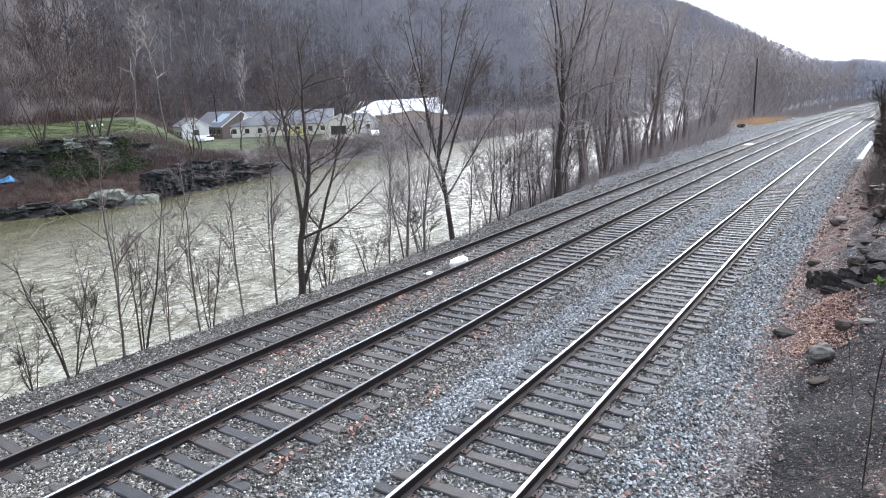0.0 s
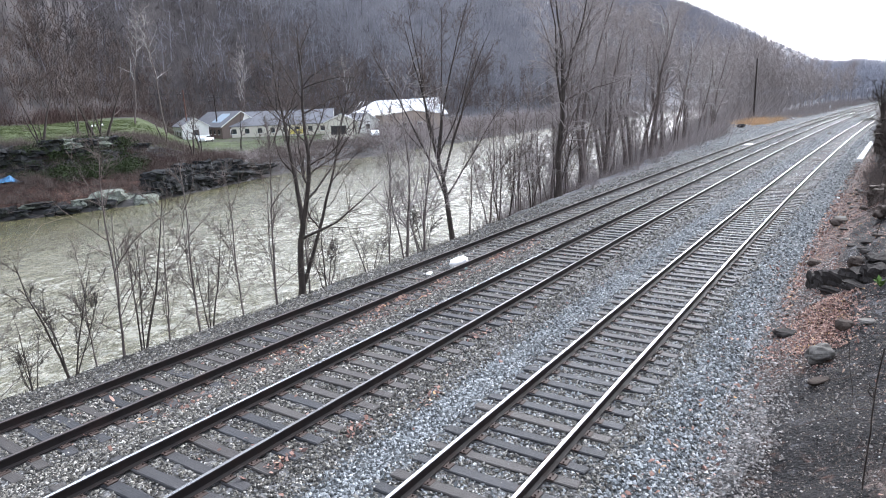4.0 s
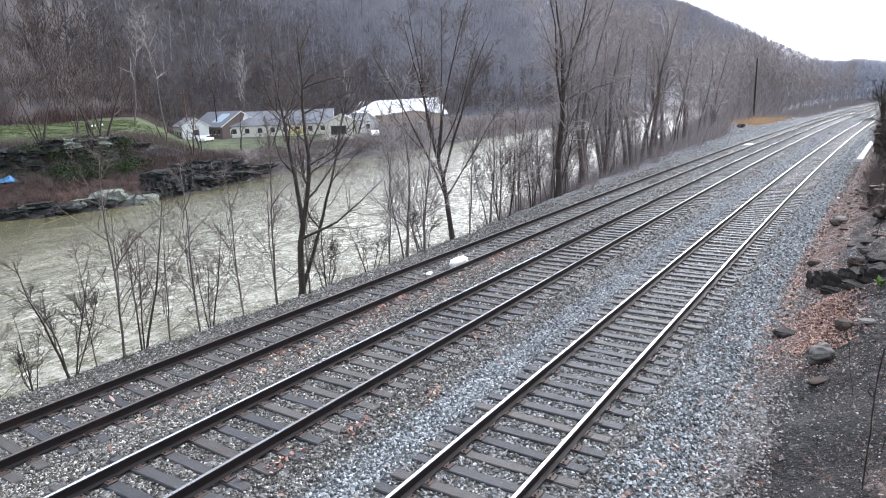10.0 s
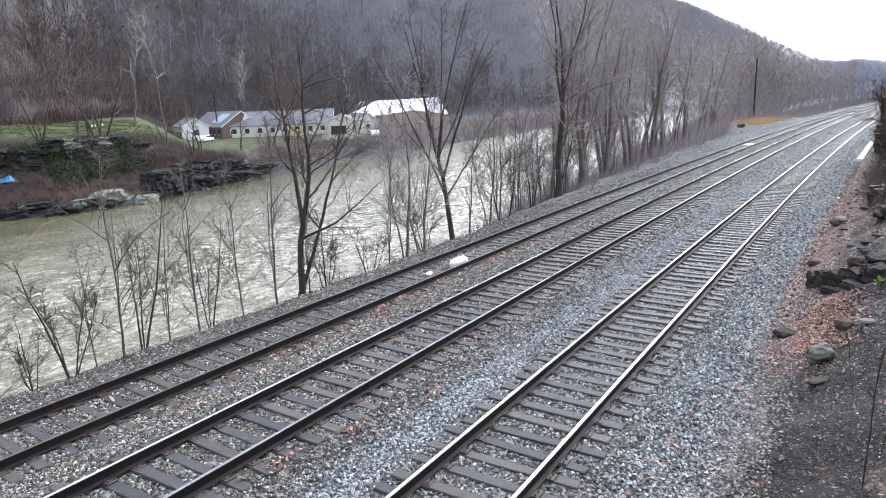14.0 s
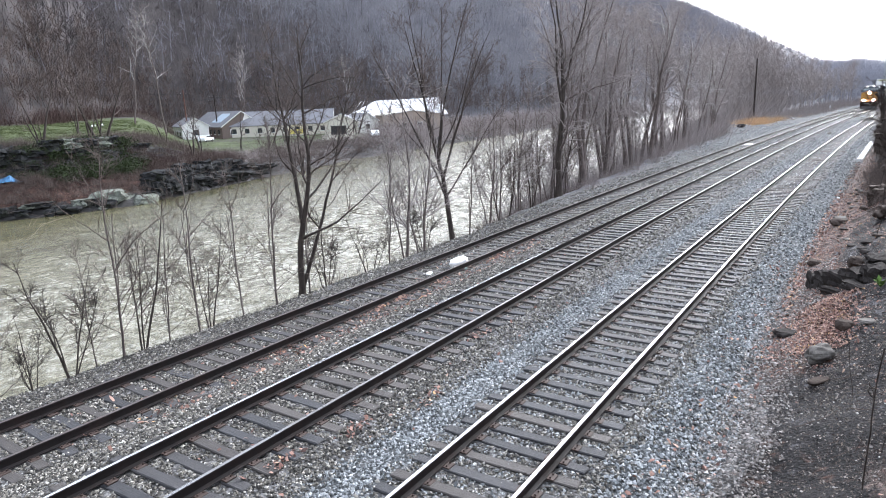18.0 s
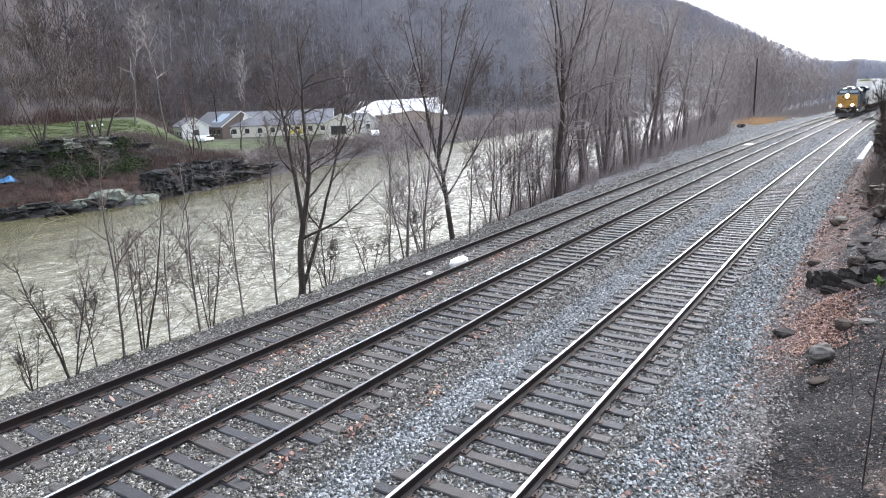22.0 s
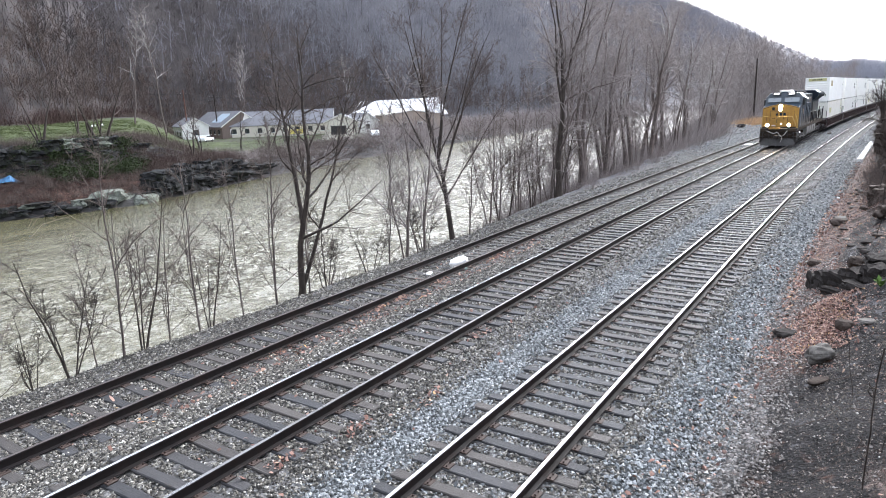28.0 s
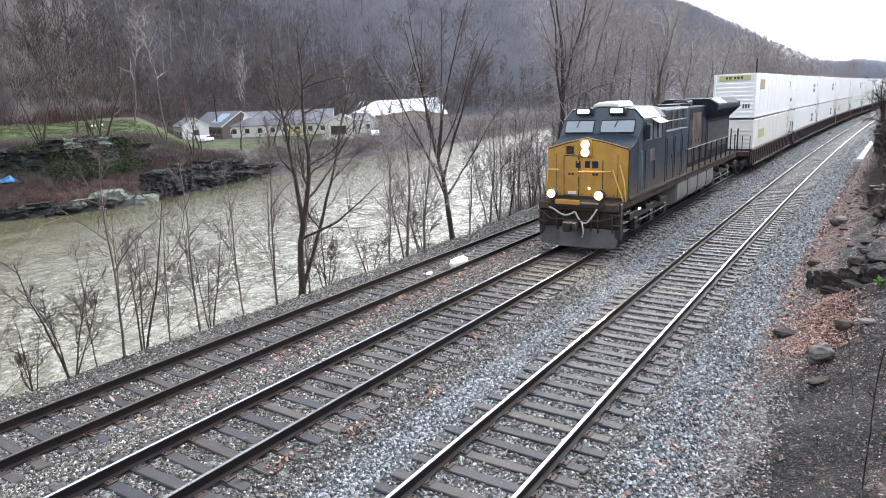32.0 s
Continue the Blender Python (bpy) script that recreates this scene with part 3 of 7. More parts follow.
def stones(name, label, mat, seed, pick, runs):
    """Loose angular stones on the bed. pick says which of the random places are kept."""
    r = np.random.RandomState(seed)
    S, O = [], []
    for a, b, per in runs:
        n = int((b - a) * 14.2 * per)
        S.append(r.uniform(a, b, n))
        O.append(r.uniform(-11.3 if a < 56 else -16.5, 2.9, n))
    S, O = np.concatenate(S), np.concatenate(O)
    keep = pick(S, O, r)
    S, O = S[keep], O[keep]
    on = O > np.interp(S, SHELF_S, SHELF_O) + np.interp(S, (25, 50, 80), (-0.6, 0.6, 1.2)) * r.uniform(0.3, 1.2, len(S))
    S, O = S[on], O[on]
    z = land(S, O)[0]
    n = len(S)
    size = r.uniform(0.014, 0.033, n) * (1 + 0.2 * (r.rand(n) > 0.9)) * np.interp(S, (20, 21, 50, 100), (1.0, 1.25, 1.4, 1.8)) * np.where(O > 1.4, 1.1, 1.0)
    octa = np.array(((1, 0, 0), (0, 1, 0), (-1, 0, 0), (0, -1, 0), (0, 0, 1), (0, 0, -1)), float)
    tri = np.array(((0, 1, 4), (1, 2, 4), (2, 3, 4), (3, 0, 4), (1, 0, 5), (2, 1, 5), (3, 2, 5), (0, 3, 5)))
    v = octa[None] * r.uniform(0.65, 1.35, (n, 6, 1)) + r.uniform(-0.3, 0.3, (n, 6, 3))
    a, b = r.uniform(0, 6.28, n), r.uniform(-0.9, 0.9, n)
    ca, sa, cb, sb = np.cos(a)[:, None], np.sin(a)[:, None], np.cos(b)[:, None], np.sin(b)[:, None]
    x, y, w = v[..., 0] * 1.25, v[..., 1], v[..., 2] * 0.85
    x, w = x * cb - w * sb, x * sb + w * cb
    x, y = x * ca - y * sa, x * sa + y * ca
    v = np.stack([x, y, w], -1) * size[:, None, None]
    v += tp_np(S, O, z + size * r.uniform(0.0, 0.55, n))[:, None]
    f = tri[None] + 6 * np.arange(n)[:, None, None]
    me = mesh_np(name, v.reshape(-1, 3), f.reshape(-1, 3), mat)
    return tagged(new(name, me), label, "ballast", kind="stuff")


def clear_of_track(S, O, r):
    ok = np.ones(len(S), bool)
    for c in CENTRES:
        ok &= ~(np.abs(np.abs(O - c) - HALF) < 0.075)
    for c, at, spare in zip(CENTRES, TIE_AT, (0.12, 0.12, 0.22)):
        i = np.clip(np.searchsorted(at, S), 1, len(at) - 1)
        gap = np.minimum(np.abs(at[i] - S), np.abs(at[i - 1] - S))
        ok &= ~((gap < 0.125) & (np.abs(O - c) < 1.3) & (r.rand(len(S)) > spare))
    return ok


RUNS = ((3.0, 12, 670), (12, 20, 440), (20, 34, 150), (34, 56, 60), (56, 80, 42), (80, 125, 20))
stones("old_ballast", "grey-brown crushed stone ballast between the sleepers", M["stone"], 11, lambda S, O, r: clear_of_track(S, O, r) & (r.rand(len(S)) > fresh_and_haze_share(O, S)) & (O < 2.75), RUNS)
stones("fresh_ballast", "pale blue-grey fresh crushed stone ballast", M["fresh"], 12, lambda S, O, r: clear_of_track(S, O, r) & (r.rand(len(S)) < fresh_and_haze_share(O, S)), RUNS)

# ---- bare winter trees ----
def unit(v):
    return v / (np.linalg.norm(v) + 1e-9)


def limb(rng, start, way, length, r0, r1, segs, wander, lift):
    """A wandering tapered line."""
    pts, d, p = [start], unit(np.array(way, float)), np.array(start, float)
    step = length / segs
    for _ in range(segs):
        d = unit(d + rng.normal(0, wander, 3) + np.array((0, 0, lift)))
        p = p + d * step
        pts.append(p)
    return np.array(pts), np.linspace(r0, r1, segs + 1)


def side_way(rng, along, angle):
    ref = unit(rng.normal(0, 1, 3))
    across = unit(np.cross(along, ref))
    return unit(along * math.cos(angle) + across * math.sin(angle))


def tree_lines(seed, height, stems, r0, lean=0.12, first=0.3, counts=(11, 7, 4), reach=0.4, spread_deg=(28, 55), wander=0.07, ways=(), fine=1.0):
    """Stems, and all their branches, as tapered lines. ways: a lean along the line of the bank, a height, a radius and the fork on the first stem (0: from the ground) for each stem."""
    rng = np.random.RandomState(seed)
    trunk, crown = [], []
    for i in range(len(ways) or stems):
        a = rng.rand() * 6.28
        tilt = lean * (0.4 + rng.rand()) * (1.6 if stems > 1 else 1)
        way = np.array((math.cos(a) * tilt, math.sin(a) * tilt, 1))
        h = height * (1 if i == 0 else rng.uniform(0.6, 0.95))
        r = r0 * (1 if i == 0 else rng.uniform(0.5, 0.8))
        base = np.array((math.cos(a) * r0 * 0.8, math.sin(a) * r0 * 0.8, -0.25)) if stems > 1 else np.array((0, 0, -0.25))
        if ways:
            tilt, h, r, fork = ways[i]
            way, base = np.array((0.83 * tilt, 0.557 * tilt, 1)), np.array((0, 0, -0.25)) if not fork else trunk[0][0][int(fork * 12)]
        p, w = limb(rng, base, way, h, r, 0.008, 12, wander * 0.8, 0.0 if ways else 0.03)
        w[0] *= 1.35
        trunk.append((p, w, 7))
        for _ in range(counts[0]):
            f = first + (0.96 - first) * rng.rand() ** 0.8
            k = f * 12
            j = int(k)
            q = p[j] + (p[min(j + 1, 12)] - p[j]) * (k - j)
            rr = max(0.006 * fine, w[j] * rng.uniform(0.35, 0.65))
            d1 = side_way(rng, unit(p[min(j + 1, 12)] - p[j]), radians(rng.uniform(*spread_deg)))
            l1 = h * reach * (1.15 - 0.75 * f) * rng.uniform(0.6, 1.2)
            p1, w1 = limb(rng, q, d1, l1, rr, 0.006 * fine, 7, wander * 2.0, 0.045)
            crown.append((p1, w1, 5))
            for _ in range(counts[1]):
                j1 = rng.randint(1, 7)
                d2 = side_way(rng, unit(p1[j1] - p1[j1 - 1]), radians(rng.uniform(25, 60)))
                l2 = l1 * rng.uniform(0.25, 0.6) * (1.2 - j1 / 9)
                p2, w2 = limb(rng, p1[j1], d2, l2, max(0.005 * fine, w1[j1] * 0.55), 0.004 * fine, 4, wander * 2.4, 0.02)
                crown.append((p2, w2, 4))
                for _ in range(counts[2]):
                    j2 = rng.randint(1, 5)
                    d3 = side_way(rng, unit(p2[j2] - p2[j2 - 1]), radians(rng.uniform(25, 60)))
                    p3, w3 = limb(rng, p2[j2], d3, l2 * rng.uniform(0.3, 0.7), max(0.004 * fine, w2[j2] * 0.6), 0.003 * fine, 2, wander * 2.5, 0.0)
                    crown.append((p3, w3, 3))
    return trunk, crown


def tree(name, label, seed, height, stems, r0, bark, twig, group="bare trees along the river", category="tree", limbs="", **more):
    trunk, crown = tree_lines(seed, height, stems, r0, **more)
    ob = tagged(new(name), label, category, group)
    for line in trunk:
        part("trunk", tubes("trunk", [line], M[bark]), None, ob)
    if limbs:
        for line in crown:
            if line[2] == 5:
                part("limb", tubes("limb", [line], M[limbs]), None, ob)
        crown = [line for line in crown if line[2] < 5]
    part("crown", tubes("crown", crown, M[twig]), None, ob)
    return ob


def plant(ob, s, o, turn=0.0, size=1.0, copy=True, lean=(0, 0), dz=0.0):
    p = tp(s, o, max(land_z(s, o), WATER - 0.6) + dz)
    m = pose(p.x, p.y, p.z, lean[0], lean[1], turn)
    if not copy:
        ob.matrix_basis = m @ Matrix.Scale(size, 4)
        return ob
    new_ob = copy_thing(ob, m)
    new_ob.scale = (size, size, size)
    return new_ob


def riverside_trees():
    # the individual trees by the edge of the ballast
    plant(tree("bare_tree", "dark bare tree with three stems at the ballast edge", 21, 8.6, 3, 0.145, "bark", "twig", limbs="bark", first=0.24, counts=(15, 9, 4), reach=0.41, spread_deg=(28, 64), wander=0.08, ways=((0.12, 8.9, 0.125, 0), (0.30, 7.2, 0.07, 0.1), (-0.14, 5.6, 0.08, 0.34))), 14.4, -11.0, 0, 1.0, False)
    plant(tree("bare_tree", "tall bare tree with forked dark trunk above the river", 33, 11.0, 2, 0.17, "bark", "twig", first=0.2, counts=(10, 9, 4), reach=0.32, spread_deg=(12, 42), wander=0.06, fine=1.0, ways=((-0.05, 10.3, 0.135, 0), (-0.40, 7.2, 0.06, 0.3), (0.40, 6.8, 0.06, 0.34), (-0.2, 7.4, 0.06, 0.36), (0.18, 7.2, 0.06, 0.42), (0.55, 5.0, 0.04, 0.3), (0.3, 6.4, 0.045, 0.4), (-0.3, 6.0, 0.04, 0.45), (0.04, 6.6, 0.045, 0.45), (0.42, 5.4, 0.035, 0.48), (-0.5, 5.0, 0.035, 0.36))), 24.6, -11.6, 0, 1.0, False)
    plant(tree("bare_tree", "large bare tree with a thick dark trunk", 8, 15.5, 1, 0.26, "bark", "twig_brown", limbs="bark_brown", first=0.18, counts=(20, 9, 4), reach=0.3, spread_deg=(24, 58), wander=0.09, fine=1.5, ways=((0.03, 14.5, 0.21, 0), (0.0, 11.0, 0.10, 0.33), (-0.10, 9.5, 0.09, 0.36), (0.16, 9.0, 0.08, 0.42))), 37.0, -12.05, 10, 1.0, False)
    a = plant(tree("bare_tree", "tall bare tree with a leaning brown trunk", 55, 15.0, 2, 0.2, "bark_brown", "twig_brown", first=0.25, counts=(22, 9, 4), reach=0.32, spread_deg=(18, 50), wander=0.12, fine=1.6, lean=0.04), 43.2, -13.0, 0, 1.0, False)
    b = plant(tree("bare_tree", "tall bare sycamore with pale upper limbs", 61, 17.0, 1, 0.2, "bark_brown", "twig_brown", limbs="bark_pale", first=0.38, counts=(17, 9, 4), reach=0.34, spread_deg=(24, 52), wander=0.17, fine=1.4), 54.2, -13.8, 200, 1.0, False)
    c = plant(tree("bare_tree", "slender bare grey tree on the river bank", 73, 11.5, 2, 0.11, "bark_brown", "twig_brown", first=0.2, counts=(18, 9, 3), reach=0.34, spread_deg=(18, 50), wander=0.12, fine=1.6, lean=0.05), 47.0, -12.9, 90, 1.0, False)
    d = plant(tree("bare_sapling", "thin bare sapling at the ballast edge", 81, 5.0, 2, 0.03, "bark_brown", "twig", first=0.18, counts=(10, 6, 3), reach=0.42, lean=0.1, wander=0.055), 12.0, -10.9, 0, 1.0, False)
    e = plant(tree("bare_shrub", "low bare shrub with many thin dark stems", 92, 3.5, 4, 0.035, "bark", "bark", first=0.15, counts=(9, 6, 3), reach=0.44, lean=0.13, category="shrub", wander=0.06, spread_deg=(24, 52)), 7.0, -11.0, 0, 1.0, False)
    f = plant(tree("bare_shrub", "tall bare shrub of slim dark stems", 97, 4.6, 3, 0.036, "bark", "twig", first=0.18, counts=(9, 6, 3), reach=0.42, lean=0.1, category="shrub", wander=0.06, spread_deg=(24, 50)), 8.8, -11.0, 150, 1.0, False)
    g = plant(tree("bare_tree", "slim bare tree with ascending dark branches", 105, 8.0, 2, 0.07, "bark_brown", "twig_brown", first=0.2, counts=(14, 8, 4), reach=0.42, lean=0.14, spread_deg=(20, 50), fine=1.2), 20.4, -11.2, 60, 1.0, False)
    rng = random.Random(17)
    # saplings and shrubs along the edge
    for s, o, what, k in ((8.3, -11.0, d, 1.1), (10.6, -11.1, d, 1.15), (5.6, -11.8, d, 0.75), (6.3, -11.4, e, 0.7), (7.7, -11.2, d, 0.7), (9.6, -11.1, d, 0.85), (10.9, -11.0, f, 0.8), (13.4, -11.1, d, 1.2), (15.4, -11.6, d, 1.1), (16.6, -12.0, e, 1.0), (18.6, -11.6, e, 0.9), (19.6, -11.5, d, 1.2), (21.9, -11.5, g, 0.95), (22.8, -12.0, e, 1.1), (26.0, -11.7, d, 1.25), (27.6, -11.5, g, 0.75), (29.0, -11.7, d, 1.3), (30.5, -12.0, f, 1.2), (32.0, -12.2, g, 0.85), (34.0, -12.4, f, 1.3), (35.5, -12.4, d, 1.4)):
        plant(what, s, o, rng.uniform(0, 360), k * rng.uniform(0.92, 1.08))
    # the belt that follows the river further on
    stout = tree("bare_tree", "stout bare tree leaning over the river bank", 58, 13.0, 1, 0.2, "bark_brown", "twig_brown", first=0.28, counts=(18, 9, 4), reach=0.36, spread_deg=(20, 55), wander=0.1, fine=1.7, ways=((-0.03, 13.5, 0.23, 0), (0.10, 9.0, 0.10, 0.38), (-0.14, 8.0, 0.09, 0.46)))
    plant(stout, 43.0, -12.8, 0, 1.0, False)
    for s, o, k in ((48.0, -13.3, 0.9), (56.4, -14.0, 1.0), (62.0, -14.3, 1.05), (67.6, -14.8, 1.1), (68.6, -15.6, 1.15), (80.0, -16.2, 1.1), (112.0, -21.4, 1.0)):
        plant(stout, s, o, rng.uniform(0, 360), k)
    for s, o, what, k in ((39.8, -14.0, c, 0.7), (41.0, -15.0, g, 0.9), (44.0, -14.5, c, 0.85), (47.6, -14.6, g, 1.1), (49.4, -13.6, c, 0.8), (54.0, -15.4, b, 0.95), (57.0, -14.6, c, 0.9), (49.0, -13.9, b, 0.85), (51.2, -14.4, b, 1.0), (62.0, -15.0, b, 1.05), (30.2, -12.3, f, 1.2), (33.0, -12.5, d, 1.4), (36.0, -13.2, c, 0.6), (38.4, -12.9, f, 1.6), (39.0, -13.6, g, 0.9), (40.4, -13.2, d, 1.7), (42.0, -14.0, g, 1.0), (45.0, -13.4, d, 1.8), (46.2, -14.4, c, 0.75), (51.5, -14.2, g, 1.1), (52.6, -14.8, c, 0.8), (55.4, -15.2, g, 1.2)):
        plant(what, s, o, rng.uniform(0, 360), k)
    belt = (a, c, g, c, a, g, b)
    s = 59.0
    while s < 118:
        w = np.interp(s, SHELF_S, SHELF_O)
        what = rng.choice(belt)
        k = {f: 1.6, g: 1.3}.get(what, 1.0) * rng.uniform(0.75, 1.12)
        plant(what, s, w - rng.uniform(0.2, 3.4), rng.uniform(0, 360), k)
        s += rng.uniform(1.1, 2.5) * (1 + s / 140)


riverside_trees()


def ribbon_tree(r, height, limbs=16, twigs=70, thick=1.0):
    """A light bare tree of thin triangles for distant woods: points and triangles."""
    v, f = [], []

    def spike(a, b, w):
        d = unit(b - a)
        u = unit(np.cross(d, r.normal(0, 1, 3)))
        x = unit(np.cross(d, u))
        n = len(v)
        v.extend((a + u * w, a - 0.5 * u * w + 0.87 * x * w, a - 0.5 * u * w - 0.87 * x * w, b))
        f.extend(((n, n + 1, n + 3), (n + 1, n + 2, n + 3), (n + 2, n, n + 3)))

    def sliver(a, b, w):
        u = unit(np.cross(b - a, r.normal(0, 1, 3)))
        n = len(v)
        v.extend((a + u * w, a - u * w, b))
        f.append((n, n + 1, n + 2))

    top = np.array((r.normal(0, 0.05) * height, r.normal(0, 0.05) * height, height))
    spike(np.array((0, 0, -0.07 * height)), top, 0.0042 * height * thick)
    ends = []
    for _ in range(limbs):
        k = r.uniform(0.3, 0.95)
        a = top * k
        d = unit(np.array((r.normal(), r.normal(), r.uniform(0.6, 1.9))))
        b = a + d * height * r.uniform(0.14, 0.34) * (1.2 - 0.7 * k)
        spike(a, b, 0.003 * height * thick)
        ends.append((a, b))
    for _ in range(twigs):
        a, b = ends[r.randint(len(ends))]
        p = a + (b - a) * r.uniform(0.2, 1)
        d = unit((b - a) / height * 3 + r.normal(0, 0.5, 3) + np.array((0, 0, 0.3)))
        sliver(p, p + d * height * r.uniform(0.05, 0.16), 0.0021 * height * thick)
    return np.array(v), np.array(f)


def scatter(name, label, category, mat, shapes, S, O, size, seed, dz=0.0):
    """One mesh of many small copies of the shapes, standing on the ground."""
    r = np.random.RandomState(seed)
    z = land(S, O)[0] + dz
    base = tp_np(S, O, z)
    turn = r.uniform(0, 6.28, len(S))
    vs, fs, n = [], [], 0
    which = r.randint(0, len(shapes), len(S))
    for k, (v, f) in enumerate(shapes):
        i = np.nonzero(which == k)[0]
        if not len(i):
            continue
        c, s_ = np.cos(turn[i])[:, None], np.sin(turn[i])[:, None]
        p = np.stack([v[None, :, 0] * c - v[None, :, 1] * s_, v[None, :, 0] * s_ + v[None, :, 1] * c, np.broadcast_to(v[None, :, 2], (len(i), len(v)))], -1)
        p = p * size[i][:, None, None] + base[i][:, None]
        vs.append(p.reshape(-1, 3))
        fs.append((f[None] + n + len(v) * np.arange(len(i))[:, None, None]).reshape(-1, 3))
        n += len(v) * len(i)
    me = mesh_np(name, np.concatenate(vs), np.concatenate(fs), mat)
    return tagged(new(name, me), label, category, kind="stuff")


def to_track(x, y):
    """Places on the plan as s and o along the line."""
    dx = X0 + RAD - x
    return np.arctan2(y, dx) * RAD, RAD - np.hypot(dx, y)


def clump(r, n=60, tall=1.0, wide=0.55, thick=0.006, leaf=0.0):
    """A clump of thin stems, or of leaf-like slivers."""
    v, f = [], []
    for _ in range(n):
        a = np.array((r.normal(0, wide * 0.5), r.normal(0, wide * 0.5), -0.05))
        if leaf:
            a[2] = r.uniform(0, tall * 0.9)
            b = a + unit(r.normal(0, 1, 3)) * leaf
            w = leaf * 0.45
        else:
            b = a + np.array((r.normal(0, wide * 0.45), r.normal(0, wide * 0.45), tall * r.uniform(0.4, 1.0)))
            w = thick
        u = unit(np.cross(b - a, r.normal(0, 1, 3)))
        k = len(v)
        v.extend((a + u * w, a - u * w, b))
        f.append((k, k + 1, k + 2))
    return np.array(v), np.array(f)


def woods():
    r = np.random.RandomState(40)
    shapes = [ribbon_tree(r, 1.0, 18, 170, 1.25) for _ in range(7)]
    light = [ribbon_tree(r, 1.0, 9, 56, 2.0) for _ in range(7)]
    bushy = [ribbon_tree(r, 1.0, 7, 26, 3.6) for _ in range(6)]
    # the hill across the river
    y = -40 + 1500 * r.rand(12500) ** 1.5
    x = hill_foot(y) - 2 - 235 * r.rand(12500) ** 0.95
    S, O = to_track(x, y)
    # brown woods on the lower and nearer slope; haze coloured into the trees above and beyond
    up = hill_foot(y) - x
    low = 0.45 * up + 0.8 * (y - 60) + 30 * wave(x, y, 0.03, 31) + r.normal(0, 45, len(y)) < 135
    tall = r.uniform(11, 19, len(S))
    scatter("hillside_woods", "leafless woods covering the steep hill, paled by a haze tint", "woods", M["woods"], light, S[~low], O[~low], tall[~low], 1)
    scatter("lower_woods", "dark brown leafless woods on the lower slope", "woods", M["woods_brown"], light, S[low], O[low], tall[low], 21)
    # along the crest, far up the valley
    y = 600 + 2500 * r.rand(3600) ** 1.3
    x = hill_foot(y) - 2 - 380 * r.rand(3600) ** 0.8
    S, O = to_track(x, y)
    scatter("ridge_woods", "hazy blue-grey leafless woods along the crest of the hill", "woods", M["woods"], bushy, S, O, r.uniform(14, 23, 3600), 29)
    n = 19000
    y = -20 + 1150 * r.rand(n) ** 1.6
    x = hill_foot(y) - 1 - 190 * r.rand(n)
    S, O = to_track(x, y)
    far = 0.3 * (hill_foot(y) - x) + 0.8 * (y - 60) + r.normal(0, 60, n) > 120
    saplings = [clump(r, 17, 1.0, 0.55, 0.008) for _ in range(6)]
    scatter("hillside_saplings", "fine saplings between the trees on the hill, in a haze-tinted grey", "woods", M["woods"], saplings, S[far], O[far], r.uniform(4, 11, int(far.sum())) * np.interp(y[far], (300, 900), (1.0, 1.7)), 22)
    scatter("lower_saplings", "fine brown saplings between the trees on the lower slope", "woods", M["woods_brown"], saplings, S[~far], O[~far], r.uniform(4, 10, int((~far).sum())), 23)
    # lower edge of the woods, behind the meadow and the houses
    y = r.uniform(20, 330, 520)
    S, O = to_track(hill_foot(y) + r.uniform(-10, 6, 520), y)
    scatter("woodland_edge", "grey leafless trees at the foot of the hill", "woods", M["twig"], shapes, S, O, r.uniform(8, 15, 520), 2)
    # woods past the end of the straight, on both sides of the line
    S, O = r.uniform(118, 520, 3000), r.uniform(-95, -12, 3000)
    w = np.interp(S, SHELF_S, SHELF_O)
    ok = (O > w - 5) & (O < -13.5 - np.clip(S - 200, 0, 60) * 0.02) & ((S > 158) | (O < -23.5))
    S, O = S[ok], O[ok]
    tall = np.clip(np.maximum(np.interp(S, (118, 150, 200, 300, 420), (9.5, 10, 11.5, 14.5, 17)), 10.5 + 0.52 * (-O - 15) * np.interp(S, (180, 260), (1, 0.3))), 0, 21) * r.uniform(0.72, 1.1, len(S))
    # farther along the line the trees take the haze-tinted colour
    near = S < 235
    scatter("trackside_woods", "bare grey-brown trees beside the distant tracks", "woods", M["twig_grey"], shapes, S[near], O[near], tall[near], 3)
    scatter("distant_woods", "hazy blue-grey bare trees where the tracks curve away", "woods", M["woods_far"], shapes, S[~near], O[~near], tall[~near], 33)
    S, O = r.uniform(110, 560, 700), 7.5 + 60 * r.rand(700) ** 1.5
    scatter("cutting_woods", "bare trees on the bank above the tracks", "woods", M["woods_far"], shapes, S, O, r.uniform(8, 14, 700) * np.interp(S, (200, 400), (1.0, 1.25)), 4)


woods()


